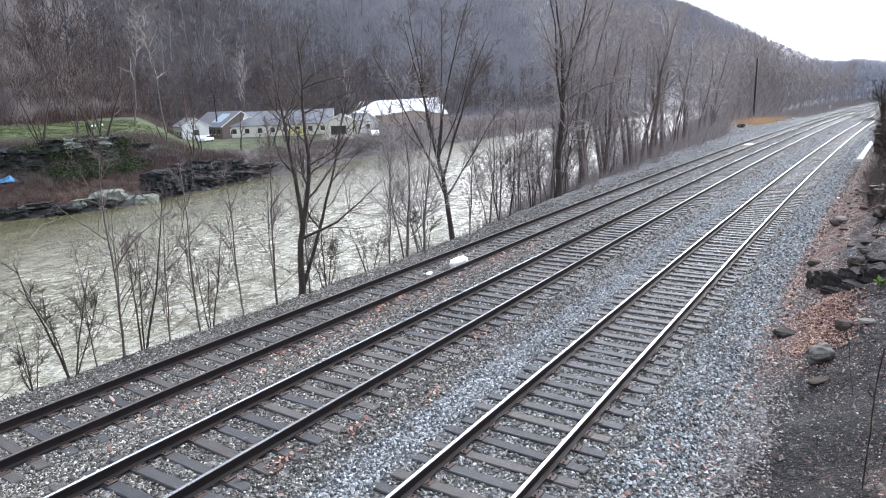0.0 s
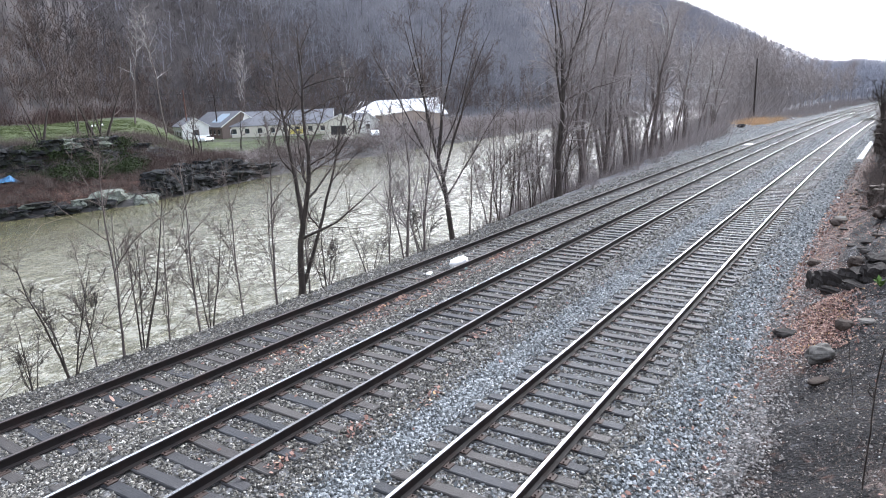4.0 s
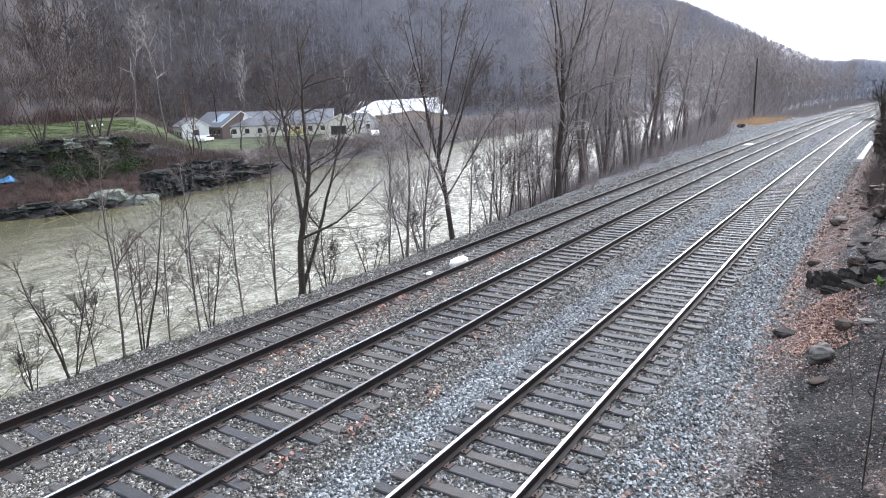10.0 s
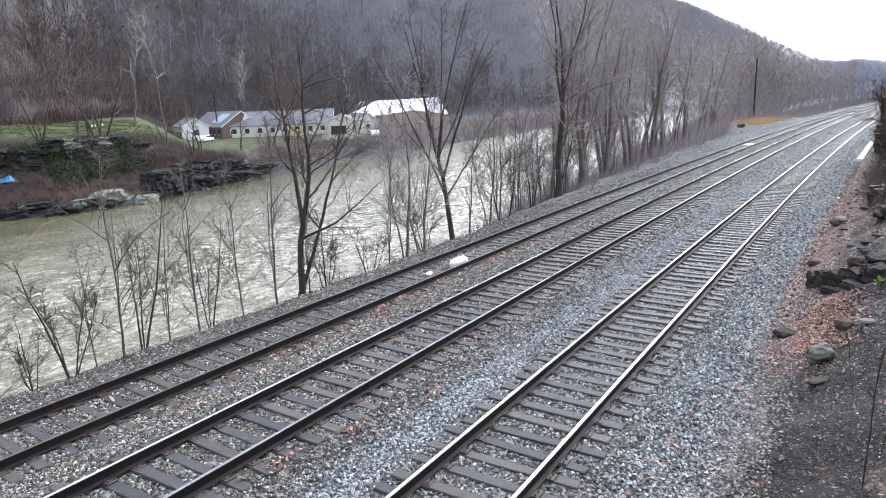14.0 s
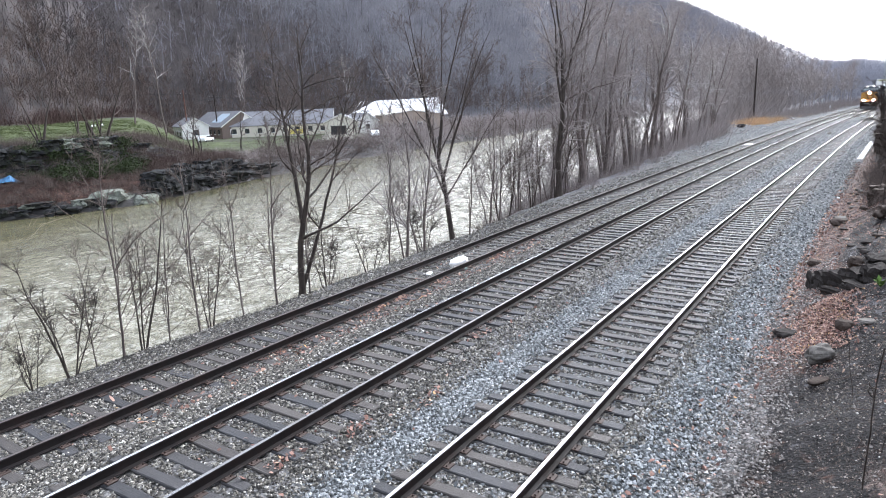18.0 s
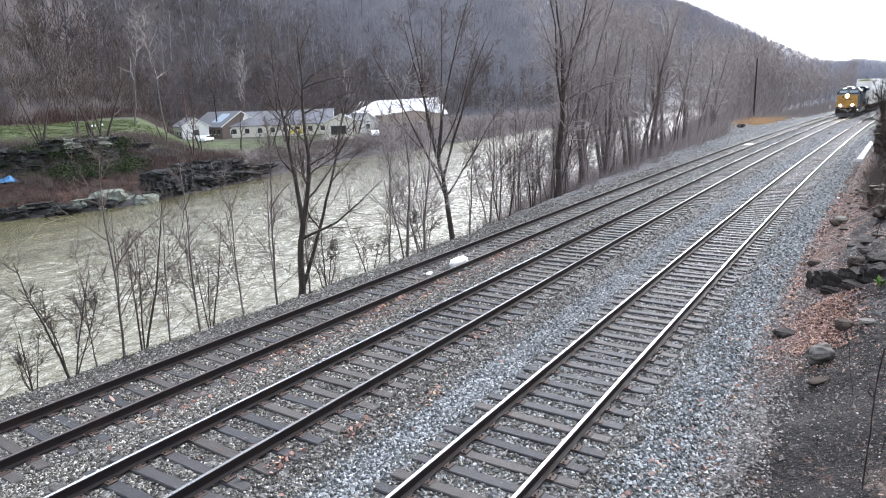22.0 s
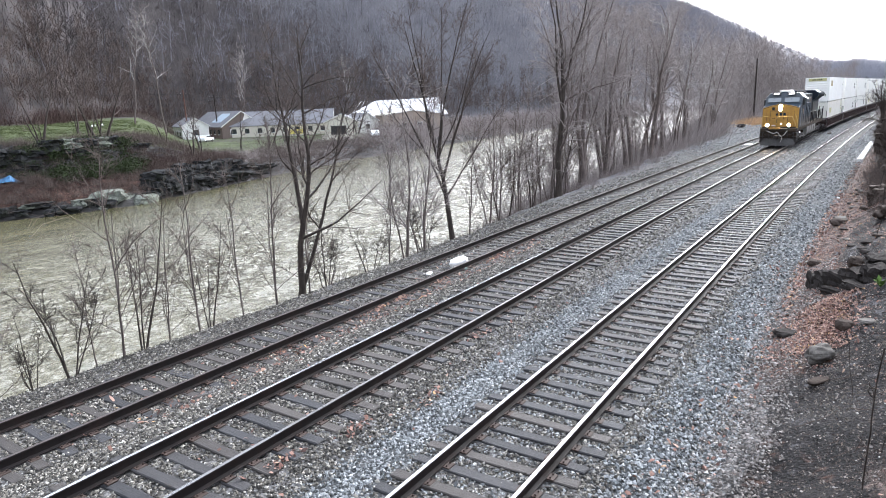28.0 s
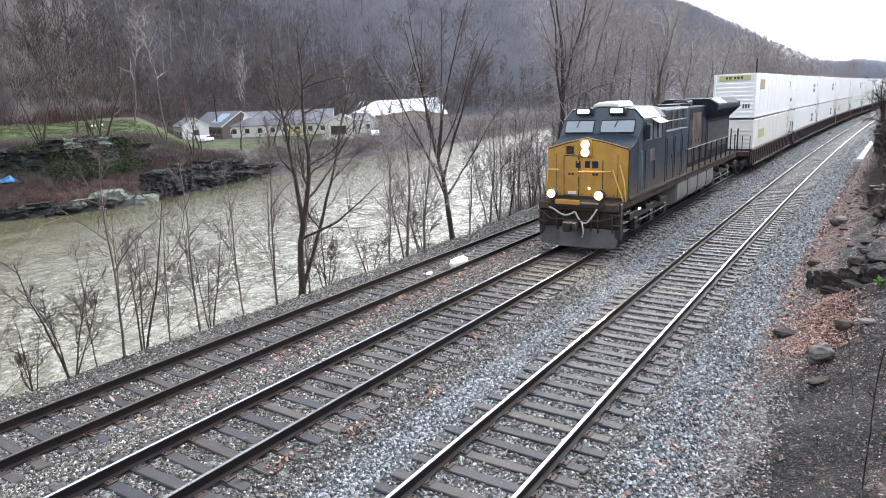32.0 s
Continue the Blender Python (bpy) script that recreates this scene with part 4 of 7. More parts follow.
def undergrowth():
    r = np.random.RandomState(50)
    stems = [clump(r, 70) for _ in range(5)]
    fine = [clump(r, 46, 1.0, 0.7, 0.012) for _ in range(4)]
    leafy = [clump(r, 90, 1.0, 0.9, 0.0, 0.16) for _ in range(4)]

    def on(n, s0, s1, lo, hi, key):
        S = r.uniform(s0, s1, n)
        return S, key(S) + r.uniform(lo, hi, n)

    def shelf(S):
        return np.interp(S, SHELF_S, SHELF_O)

    def shore(S):
        return np.interp(S, SHORE_S, SHORE_O)

    S, O = on(420, 40, 118, -3.0, 1.4, shelf)
    scatter("river_brush", "brown leafless brush under the riverside trees", "brush", M["twig_brown"], stems, S, O, r.uniform(0.35, 1.6, 420) * np.interp(S, (42, 70, 112), (0.6, 1.0, 1.35)), 5)
    S, O = on(200, 23, 75, -5.2, -1.6, shelf)
    scatter("slope_brush", "reddish-brown bare brush on the river slope", "brush", M["twig_brown"], [clump(r, 30, 1.0, 0.8, 0.008) for _ in range(4)], S, O, r.uniform(0.8, 2.6, 200) * np.interp(S, (23, 40), (0.55, 1.0)), 15)
    S, O = on(420, 9, 42, -2.8, -0.2, shelf)
    scatter("weed_stems", "thin dry weed stems at the ballast edge", "weeds", M["twig"], [clump(r, 14, 1.0, 0.8, 0.006) for _ in range(5)], S, O, r.uniform(0.35, 1.25, 420), 6)
    S, O = on(150, 121, 142, -7.0, -0.5, lambda S: 0 * S - 14.4)
    scatter("orange_grass", "dry orange grass beside the tracks", "grass", M["orange_grass"], fine, S, O, r.uniform(0.7, 1.25, 150), 7)
    S, O = on(130, 37, 66, -4.5, -1.2, shelf)
    scatter("twiggy_brush", "reddish-brown twiggy brush between the riverside trunks", "brush", M["twig_brown"], [clump(r, 60, 1.0, 0.8, 0.004) for _ in range(5)], S, O, r.uniform(1.6, 4.2, 130), 37)
    S, O = on(520, 66, 118, -4.5, -0.8, shelf)
    scatter("understory", "tangled grey-brown understory below the riverside trees", "brush", M["twig_brown"], fine, S, O, r.uniform(1.2, 4.2, 520), 27)
    S, O = on(900, 118, 330, -7.0, 5.0, shelf)
    ok = (O < -15) & ((S > 146) | (O < -23.5))
    S, O = S[ok], O[ok]
    scatter("thicket", "grey thicket between the distant trees", "brush", M["twig_grey"], fine, S, O, r.uniform(2.5, 6.5, len(S)), 28)
    S, O = on(460, 140, 300, -10.0, 0.3, lambda S: -13.6 - np.clip(S - 200, 0, 60) * 0.02)
    scatter("dark_brush", "dark brush past the dry grass", "brush", M["twig_brown"], stems, S, O, r.uniform(0.7, 2.2, 460), 77)
    S, O = on(240, 126, 230, -3.0, 2.2, lambda S: 0 * S - 13.6)
    scatter("shoulder_weeds", "low grey-brown weeds on the gravel shoulder", "weeds", M["twig_brown"], [clump(r, 30, 1.0, 1.6, 0.02) for _ in range(4)], S, O, r.uniform(0.2, 0.6, 240) * np.interp(O, (-16, -11.4), (1.3, 0.6)), 78)
    S, O = on(70, 112, 160, -6.0, 1.2, lambda S: 0 * S - 14.6)
    scatter("dry_grass", "pale dry grass straggling round the orange patch", "grass", M["orange_grass"], [clump(r, 24, 1.0, 1.2, 0.012) for _ in range(4)], S, O, r.uniform(0.3, 0.8, 70), 79)
    # far bank
    S, O = on(1000, 20, 52, -8.6, -1.2, shore)
    scatter("red_brush", "reddish brush over the far bank ledges", "brush", M["brush"], fine, S, O, r.uniform(0.3, 0.9, 1000), 8)
    S, O = on(420, 24, 60, -13.5, -9.4, shore)
    scatter("ledge_top_brush", "dark bare brush along the top of the ledge", "brush", M["twig"], fine, S, O, r.uniform(0.5, 2.0, 420), 88)
    S, O = on(2600, 24, 75, -52, -9.5, shore)
    ok = land(S, O)[1]["grass"] > 0.5
    S, O = S[ok], O[ok]
    scatter("meadow_grass", "short winter grass tufts on the far meadow", "grass", M["meadow"], [clump(r, 22, 1.0, 2.2, 0.05) for _ in range(4)], S, O, r.uniform(0.18, 0.4, len(S)), 17)
    y = r.uniform(15, 140, 620)
    S, O = to_track(hill_foot(y) + r.uniform(-10, 9, 620), y)
    scatter("wood_edge_brush", "tangled brown brush at the foot of the hill", "brush", M["brush"], fine, S, O, r.uniform(1.2, 4.2, 620), 16)
    S, O = on(520, 46, 62, -8.5, -2.6, shore)
    scatter("red_bush", "reddish-brown bushes on top of the rock face", "brush", M["brush"], fine, S, O, r.uniform(0.5, 1.7, 520), 89)
    S, O = on(380, 56, 112, -11, -1.0, shore)
    scatter("bank_brush", "brown bare brush along the far river bank", "brush", M["twig"], fine, S, O, 0.5 + 1.8 * r.rand(380) ** 2, 9)
    S, O = on(260, 62, 125, -12, -3.0, shore)
    scatter("pale_brush", "pale dry brush below the houses", "brush", M["twig_brown"], fine, S, O, 0.6 + 1.8 * r.rand(260) ** 2, 39)
    S, O = on(190, 36.5, 47, -9.6, -5.5, shore)
    scatter("ivy", "dark green ivy hanging over the rock ledge", "ivy", M["ivy"], leafy, S, O, r.uniform(0.6, 1.5, 190), 10)
    S, O = on(620, 22, 64, -9.4, -0.6, shore)
    scatter("ledge_scrub", "dark scrub growing over the ledge rocks", "brush", M["twig"], fine, S, O, r.uniform(0.4, 1.3, 620), 18, 0.3)
    S, O = r.uniform(84, 112, 420), r.uniform(-176, -142, 420)
    scatter("roadside_brush", "brown brush and dry grass beside the yard road", "brush", M["twig"], fine, S, O, r.uniform(0.5, 1.8, 420), 19)
    S, O = on(90, 26, 41, -9.2, -6.5, shore)
    scatter("ledge_plants", "dark green plants along the ledge", "plants", M["ivy"], leafy, S, O, r.uniform(0.4, 1.0, 90), 13)
    S, O = on(800, 112, 300, -16, -0.5, shore)
    scatter("far_brush", "brown brush on the far bank downstream", "brush", M["twig_brown"], fine, S, O, r.uniform(1.5, 5.0, 800), 12)


undergrowth()


def far_bank_trees():
    rng = random.Random(29)
    low = tree("bare_tree", "dark bare tree on the far bank", 131, 9.5, 2, 0.2, "bark", "twig", limbs="bark_brown", first=0.3, counts=(10, 6, 3), group="bare trees on the far bank", reach=0.4)
    plant(low, 43.5, -77.5, 0, 1.0, False)
    for s, o, k in ((37.5, -79.0, 0.95), (37.0, -78.0, 0.6), (30.0, -81.5, 1.0), (44.6, -78.3, 0.9), (42.8, -77.6, 0.75), (31.5, -80.0, 0.55), (55, -82, 0.7), (57, -79, 0.85), (63, -86, 0.9), (75, -92, 0.8), (84, -95, 1.0), (92, -101, 1.0), (98, -104, 0.8), (108, -98, 1.2), (118, -106, 1.2), (126, -104, 1.3), (140, -108, 1.2), (48, -92, 0.8), (27, -95, 1.2), (24, -88, 0.9)):
        plant(low, s, o, rng.uniform(0, 360), k * rng.uniform(0.9, 1.1))
    pale = tree("sycamore", "tall pale sycamore at the wood's edge", 140, 30, 1, 0.2, "bark_brown", "twig_brown", limbs="bark_pale", first=0.34, counts=(18, 7, 4), group="pale trees on the far bank", reach=0.24, wander=0.11, fine=1.9)
    plant(pale, 79.0, -121.7, 0, 0.98, False)
    for s, o, k in ((69.6, -115.9, 0.8), (118, -150, 0.95), (124, -160, 0.9), (215, -60, 0.6), (160, -40, 0.55), (190, -38, 0.55), (205, -45, 0.55), (130, -120, 0.8)):
        plant(pale, s, o, rng.uniform(0, 360), k)


far_bank_trees()

# ---- the freight train ----
def muddy_paint(name, base, soot, mud):
    """Paint with sooty patches and mud splashed up the lower side."""
    sh = Shader(name, 0.6, 0, 0.16)
    big, small, streak = sh.noise(0.9, 6, 0.65), sh.noise(16, 3, 0.7), sh.noise(2.2, 6, 0.75, (3, 3, 0.5))
    sep = sh.t.nodes.new("ShaderNodeSeparateXYZ")
    sh.t.links.new(sh.co.outputs["Object"], sep.inputs[0])
    c = sh.mix(sh.grey(sh.mix(0.4, big, small), 0.4, 0.65, 0.0, 0.6), base, soot)
    splash = sh.mix(1.0, sh.grey(sep.outputs[2], 2.75, 1.7, 0.0, 1.0), sh.grey(streak, 0.32, 0.54, 0.0, 1.0), "MULTIPLY")
    sh.color(sh.mix(sh.grey(splash, 0, 1, 0, 0.9), c, mud))
    sh.rough(sh.grey(small, 0.3, 0.7, 0.5, 0.8))
    sh.bump(small, 0.1, 0.004)
    return sh.m


M["blue"] = muddy_paint("dirty_dark_blue_paint", (0.010, 0.025, 0.042), (0.022, 0.024, 0.026), (0.11, 0.08, 0.05))
M["walk"] = worn("muddy_dark_walkway", (0.075, 0.057, 0.042), (0.022, 0.018, 0.015), 0.95, 0, 2, 0.7, 30, 0.3, 0.1)
M["roof_blue"] = worn("faded_blue_roof", (0.03, 0.045, 0.058), (0.07, 0.068, 0.062), 0.45, 0, 1.4, 0.5, 18, 0.1)
M["yellow"] = worn("dirty_yellow_paint", (0.46, 0.245, 0.03), (0.15, 0.085, 0.045), 0.5, 0, 1.5, 0.65, 25, 0.1)
M["rail_yellow"] = worn("faded_yellow_rail", (0.55, 0.36, 0.10), (0.3, 0.2, 0.08), 0.5, 0, 3, 0.5)
M["hood"] = worn("sooty_dark_paint", (0.009, 0.016, 0.026), (0.026, 0.023, 0.022), 0.8, 0, 1.0, 0.7, 20, 0.1, 0.1)
M["sill"] = worn("mud_stained_sill", (0.045, 0.036, 0.029), (0.02, 0.017, 0.015), 0.8, 0, 1.6, 0.8)
M["tank"] = worn("mud_grey_tank", (0.19, 0.185, 0.165), (0.09, 0.08, 0.07), 0.75, 0, 1.0, 0.8)
M["iron"] = worn("black_greasy_iron", (0.016, 0.014, 0.013), (0.05, 0.04, 0.034), 0.65, 0.2, 3, 0.7)
M["grime"] = worn("brown_grimy_iron", (0.014, 0.012, 0.011), (0.065, 0.044, 0.031), 0.85, 0, 3.5, 0.9, 25, 0.3, 0.2)
M["plow"] = worn("scuffed_grey_plow", (0.07, 0.066, 0.062), (0.02, 0.018, 0.017), 0.6, 0.2, 2.2, 0.7)
M["steel"] = worn("worn_wheel_steel", (0.07, 0.06, 0.055), (0.035, 0.027, 0.022), 0.55, 0.5, 5, 0.7)
M["hose"] = worn("pale_rubber_hose", (0.42, 0.40, 0.37), (0.2, 0.18, 0.16), 0.7)
# the pale base puts reflected sky into the glass colour
M["pane"] = worn("sky_toned_cab_glass", (0.25, 0.275, 0.285), (0.32, 0.335, 0.335), 0.12, 0.3, 2, 0.3, 30, 0.0)
M["dark"] = worn("dark_grille", (0.01, 0.01, 0.011), (0.03, 0.028, 0.026), 0.7)
M["white_and_sheen"] = worn("white_paint_and_sky_sheen", (0.66, 0.66, 0.65), (0.4, 0.38, 0.35), 0.4, 0, 1.5, 0.4)
M["container"] = worn("white_container_paint", (0.88, 0.87, 0.83), (0.58, 0.53, 0.44), 0.45, 0, 0.7, 0.34, 12, 0.05)
M["cream"] = worn("soiled_white_container", (0.80, 0.78, 0.71), (0.48, 0.43, 0.31), 0.5, 0, 0.6, 0.5, 10, 0.05)
M["sign_yellow"] = worn("yellow_green_sign", (0.50, 0.47, 0.2), (0.5, 0.48, 0.3), 0.5)
M["sign_dark"] = worn("dark_letter_bar", (0.05, 0.06, 0.03), (0.09, 0.09, 0.05), 0.6)
M["seam"] = worn("grey_seam", (0.82, 0.815, 0.79), (0.62, 0.58, 0.52), 0.6)
M["ochre"] = worn("ochre_label", (0.36, 0.27, 0.11), (0.3, 0.24, 0.13), 0.6)


def streaked_paint(name, base, rust, grey):
    """Dark paint with upright streaks of rust and faded patches."""
    sh = Shader(name, 0.65, 0, 0.25)
    run, patch = sh.noise(2.0, 6, 0.7, (3, 3, 0.35)), sh.noise(0.8, 5, 0.65)
    c = sh.mix(sh.grey(patch, 0.45, 0.65, 0.0, 0.7), base, grey)
    sh.color(sh.mix(sh.grey(run, 0.46, 0.6, 0.0, 0.85), c, rust))
    return sh.m


M["ochre_stain"] = streaked_paint("rust_streaked_blue", (0.016, 0.026, 0.038), (0.27, 0.125, 0.05), (0.05, 0.05, 0.05))
M["hood_door"] = muddy_paint("grimy_hood_door", (0.010, 0.017, 0.026), (0.028, 0.026, 0.025), (0.10, 0.072, 0.046))
# glowing discs added round the lenses, standing in for the lamps' orange bloom
M["halo_disc"] = glow("warm_lamp_halo", (1.0, 0.5, 0.22), 0.6)
M["halo_disc"].node_tree.nodes["Principled BSDF"].inputs["Base Color"].default_value = (0.25, 0.12, 0.05, 1)
M["well"] = worn("rusty_brown_well_car", (0.062, 0.036, 0.032), (0.026, 0.02, 0.018), 0.85, 0, 1.4, 0.85)
M["lamp"] = glow("headlight_glow", (1.0, 0.80, 0.52), 340.0)
M["ditch"] = glow("ditch_light_glow", (1.0, 0.78, 0.55), 340.0)
M["board"] = glow("lit_number_board", (1.0, 0.98, 0.93), 1.1)
M["marker"] = glow("small_white_marker", (1.0, 0.95, 0.9), 5.0)


def loft(p0, y0, p1, y1, bevel=0.0, bm=None):
    """A solid between two outlines of (x, z) that stand at y0 and y1."""
    own = bmesh.new()
    a = [own.verts.new((x, y0, z)) for x, z in p0]
    b = [own.verts.new((x, y1, z)) for x, z in p1]
    n = len(p0)
    own.faces.new(a)
    own.faces.new(b[::-1])
    for i in range(n):
        own.faces.new((a[i], b[i], b[(i + 1) % n], a[(i + 1) % n]))
    bmesh.ops.recalc_face_normals(own, faces=own.faces[:])
    if bevel:
        bmesh.ops.bevel(own, geom=own.edges[:], offset=bevel, segments=2, affect="EDGES", clamp_overlap=True)
    return own if bm is None else join(bm, own)


def wheelset(parent, y, r=0.53):
    axle = part("wheelset", disc(0.085, 2.2, "x", sides=12), M["iron"], parent, "", pose(0, y, r))
    for x in (-HALF, HALF):
        k = 1 if x > 0 else -1
        bm = disc(r, 0.13, "x", (x, 0, 0), 32, 0.012)
        disc(r + 0.028, 0.03, "x", (x - k * 0.07, 0, 0), 32, 0.0, None, bm)
        disc(0.17, 0.2, "x", (x + k * 0.03, 0, 0), 16, 0.01, None, bm)
        for i in range(6):
            a = i * math.pi / 3
            disc(0.05, 0.02, "x", (x + k * 0.07, 0.3 * math.cos(a), 0.3 * math.sin(a)), 8, 0.0, None, bm)
        part("wheel", bm, M["steel"], axle)
    return axle


def locomotive():
    lo = tagged(new("locomotive"), "dark blue diesel locomotive with a yellow nose and lit headlights", "locomotive")
    # underframe and deck
    bm = slab(-1.45, 1.45, -0.9, 19.7, 1.34, 1.6, 0.03)
    slab(-0.9, 0.9, 0.6, 19.2, 0.95, 1.36, 0.03, bm)
    part("underframe", bm, M["walk"], lo, "mud-stained side sill")
    part("walkway", slab(-1.5, 1.5, 7.6, 19.5, 1.6, 1.68, 0.015), M["walk"], lo)
    # nose
    f0 = [(-1.5, 1.62), (1.5, 1.62), (1.5, 3.36), (0.75, 3.58), (0.0, 3.74), (-0.75, 3.58), (-1.5, 3.36)]
    f1 = [(-1.5, 1.62), (1.5, 1.62), (1.5, 3.70), (1.2, 3.80), (0.0, 3.85), (-1.2, 3.80), (-1.5, 3.70)]
    part("nose", loft(f0, 0.0, f1, 1.02, 0.035), M["blue"], lo)
    plate = [(x * 0.985, 1.62 + (z - 1.62) * 0.985 + 0.012) for x, z in f0]
    part("nose_front", loft(plate, -0.035, plate, 0.02, 0.012), M["yellow"], lo, "dirty yellow nose front")
    brow = [(1.49, 3.40), (0.75, 3.61), (0.0, 3.765)]
    lines = [pipe([(x, -0.01, z) for x, z in brow] + [(-x, -0.01, z) for x, z in brow[:-1][::-1]], 0.022, 6)]
    part("nose_trim", tubes("nose_trim", lines, M["yellow"]), None, lo)
    bm = slab(-0.83, -0.30, -0.075, -0.03, 1.75, 3.12, 0.015)
    slab(-0.36, -0.33, -0.10, -0.07, 2.3, 2.55, 0.005, bm)
    part("nose_door", bm, M["yellow"], lo)
    bm = slab(-0.855, -0.825, -0.06, -0.03, 1.72, 3.15, 0.0)
    slab(-0.305, -0.275, -0.06, -0.03, 1.72, 3.15, 0.0, bm)
    slab(-0.855, -0.275, -0.06, -0.03, 3.12, 3.15, 0.0, bm)
    part("door_gasket", bm, M["dark"], lo)
    part("panel_seam", slab(0.58, 0.61, -0.05, -0.03, 1.75, 3.0, 0.0), M["dark"], lo)
    part("bell_recess", slab(-0.74, -0.5, -0.06, -0.03, 3.2, 3.47, 0.02), M["dark"], lo, "dark square opening")
    part("recess_rim", tubes("recess_rim", [pipe([(-0.76, -0.05, 3.18), (-0.48, -0.05, 3.18), (-0.48, -0.05, 3.49), (-0.76, -0.05, 3.49), (-0.76, -0.05, 3.18)], 0.022, 6)], M["yellow"]), None, lo)
    # seams and bolts of the nose sheet
    for x in (-1.15, 1.12):
        part("nose_seam", slab(x, x + 0.018, -0.042, -0.033, 1.7, 3.2, 0.0), M["sill"], lo)
    for x in (-1.38, -1.0, -0.16, 0.2, 0.75, 1.0, 1.38):
        part("nose_bolt", disc(0.025, 0.02, "y", (x, -0.04, 1.78), 8), M["sill"], lo)
    for z in (1.95, 2.4, 2.9):
        part("door_hinge", slab(-0.34, -0.26, -0.095, -0.07, z, z + 0.1, 0.005), M["yellow"], lo)
    part("sill_stain", slab(-1.47, 1.47, -0.05, -0.034, 1.63, 1.72, 0.005), M["sill"], lo, "grimy lower edge of the nose")
    for k, (x0, x1, z0, z1) in enumerate(((-0.40, -0.22, 2.72, 2.96), (-0.06, 0.12, 2.72, 2.96), (0.22, 0.44, 2.72, 2.96))):
        part("nose_marking", slab(x0, x1, -0.085, -0.06, z0, z1, 0.01) if k != 1 else slab(x0, x1, -0.055, -0.03, z0, z1, 0.01), M["blue"], lo)
    for x in (-0.62, -0.5, 0.26, 0.38):
        part("vent_hole", disc(0.045, 0.03, "y", (x, -0.085 if x < -0.3 else -0.045, 2.5), 10), M["dark"], lo)
    # headlights
    bm = slab(-0.28, 0.22, -0.12, -0.02, 3.08, 3.72, 0.06)
    house = part("headlight", bm, M["yellow"], lo, "lit twin headlight")
    for z in (3.27, 3.54):
        part("halo_disc", disc(0.165, 0.012, "y", (-0.03, -0.122, z), 20), M["halo_disc"], house)
        part("lens", disc(0.125, 0.004, "y", (-0.03, -0.1295, z), 20), M["lamp"], house)
    for x in (-0.86, 0.86):
        d = part("ditch_light", disc(0.185, 0.22, "y", (x, -1.02, 1.93), 20, 0.02), M["iron"], lo, "lit round ditch light")
        part("halo_disc", disc(0.165, 0.012, "y", (x, -1.132, 1.93), 20), M["halo_disc"], d)
        part("lens", disc(0.115, 0.004, "y", (x, -1.1395, 1.93), 20), M["ditch"], d)
        part("bracket", slab(x - 0.05, x + 0.05, -1.03, -0.8, 1.58, 1.8, 0.01), M["iron"], d)
    part("marker_light", disc(0.035, 0.05, "y", (1.48, 1.35, 1.15), 12), M["marker"], lo)
    part("marker_light", disc(0.03, 0.04, "y", (0.1, -0.05, 2.0), 12), M["marker"], lo)
    # cab
    c0 = [(-1.5, 1.62), (1.5, 1.62), (1.5, 3.71), (1.24, 3.80), (0.0, 3.85), (-1.24, 3.80), (-1.5, 3.71)]
    c1 = [(-1.5, 1.62), (1.5, 1.62), (1.5, 4.30), (1.16, 4.68), (0.0, 4.80), (-1.16, 4.68), (-1.5, 4.30)]
    part("cab_front", loft(c0, 1.0, c1, 1.44, 0.02), M["roof_blue"], lo)
    part("cab", loft(c1, 1.42, c1, 4.35, 0.02), M["blue"], lo)

    def slope(z):
        return 1.0 + (z - 3.82) * 0.44 / 0.92

    for x0, x1 in ((-1.28, -0.20), (0.08, 1.30)):
        w = part("windshield", loft([(x0, 3.88), (x1, 3.88), (x1, 3.90), (x0, 3.90)], slope(3.88) - 0.03, [(x0, 4.30), (x1, 4.30), (x1, 4.32), (x0, 4.32)], slope(4.32) - 0.03), M["pane"], lo, "wide windshield pane")
        e = 0.03
        ring = [(x0, slope(3.88) - e, 3.88), (x1, slope(3.88) - e, 3.88), (x1, slope(4.32) - e, 4.31), (x0, slope(4.32) - e, 4.31), (x0, slope(3.88) - e, 3.88)]
        part("frame", tubes("frame", [pipe(ring, 0.025, 5)], M["dark"]), None, w)
        xm = (x0 + x1) / 2
        part("wiper", tubes("wiper", [pipe([(xm, slope(4.34) - 0.06, 4.34), (xm - 0.1, slope(4.08) - 0.06, 4.08)], 0.012, 4)], M["dark"]), None, w)
    for x in (-0.62, 0.62):
        b = part("number_board", slab(x - 0.30, x + 0.30, 1.16, 1.46, 4.52, 4.76, 0.02), M["iron"], lo, "lit white number board")
        part("lit_panel", slab(x - 0.22, x + 0.22, 1.14, 1.17, 4.565, 4.715, 0.01), M["board"], b)
    # pale panels colour the sky's reflection onto the glossy roof slopes
    part("cab_roof", loft([(1.17, 4.70), (1.5, 4.33), (1.52, 4.35), (1.17, 4.73)], 1.5, [(1.17, 4.70), (1.5, 4.33), (1.52, 4.35), (1.17, 4.73)], 3.5), M["white_and_sheen"], lo, "roof edge with the sky's reflection as pale colour")
    part("cab_roof", loft([(-1.17, 4.70), (-1.5, 4.33), (-1.52, 4.35), (-1.17, 4.73)], 1.5, [(-1.17, 4.70), (-1.5, 4.33), (-1.52, 4.35), (-1.17, 4.73)], 3.5), M["white_and_sheen"], lo, "roof edge with the sky's reflection as pale colour")
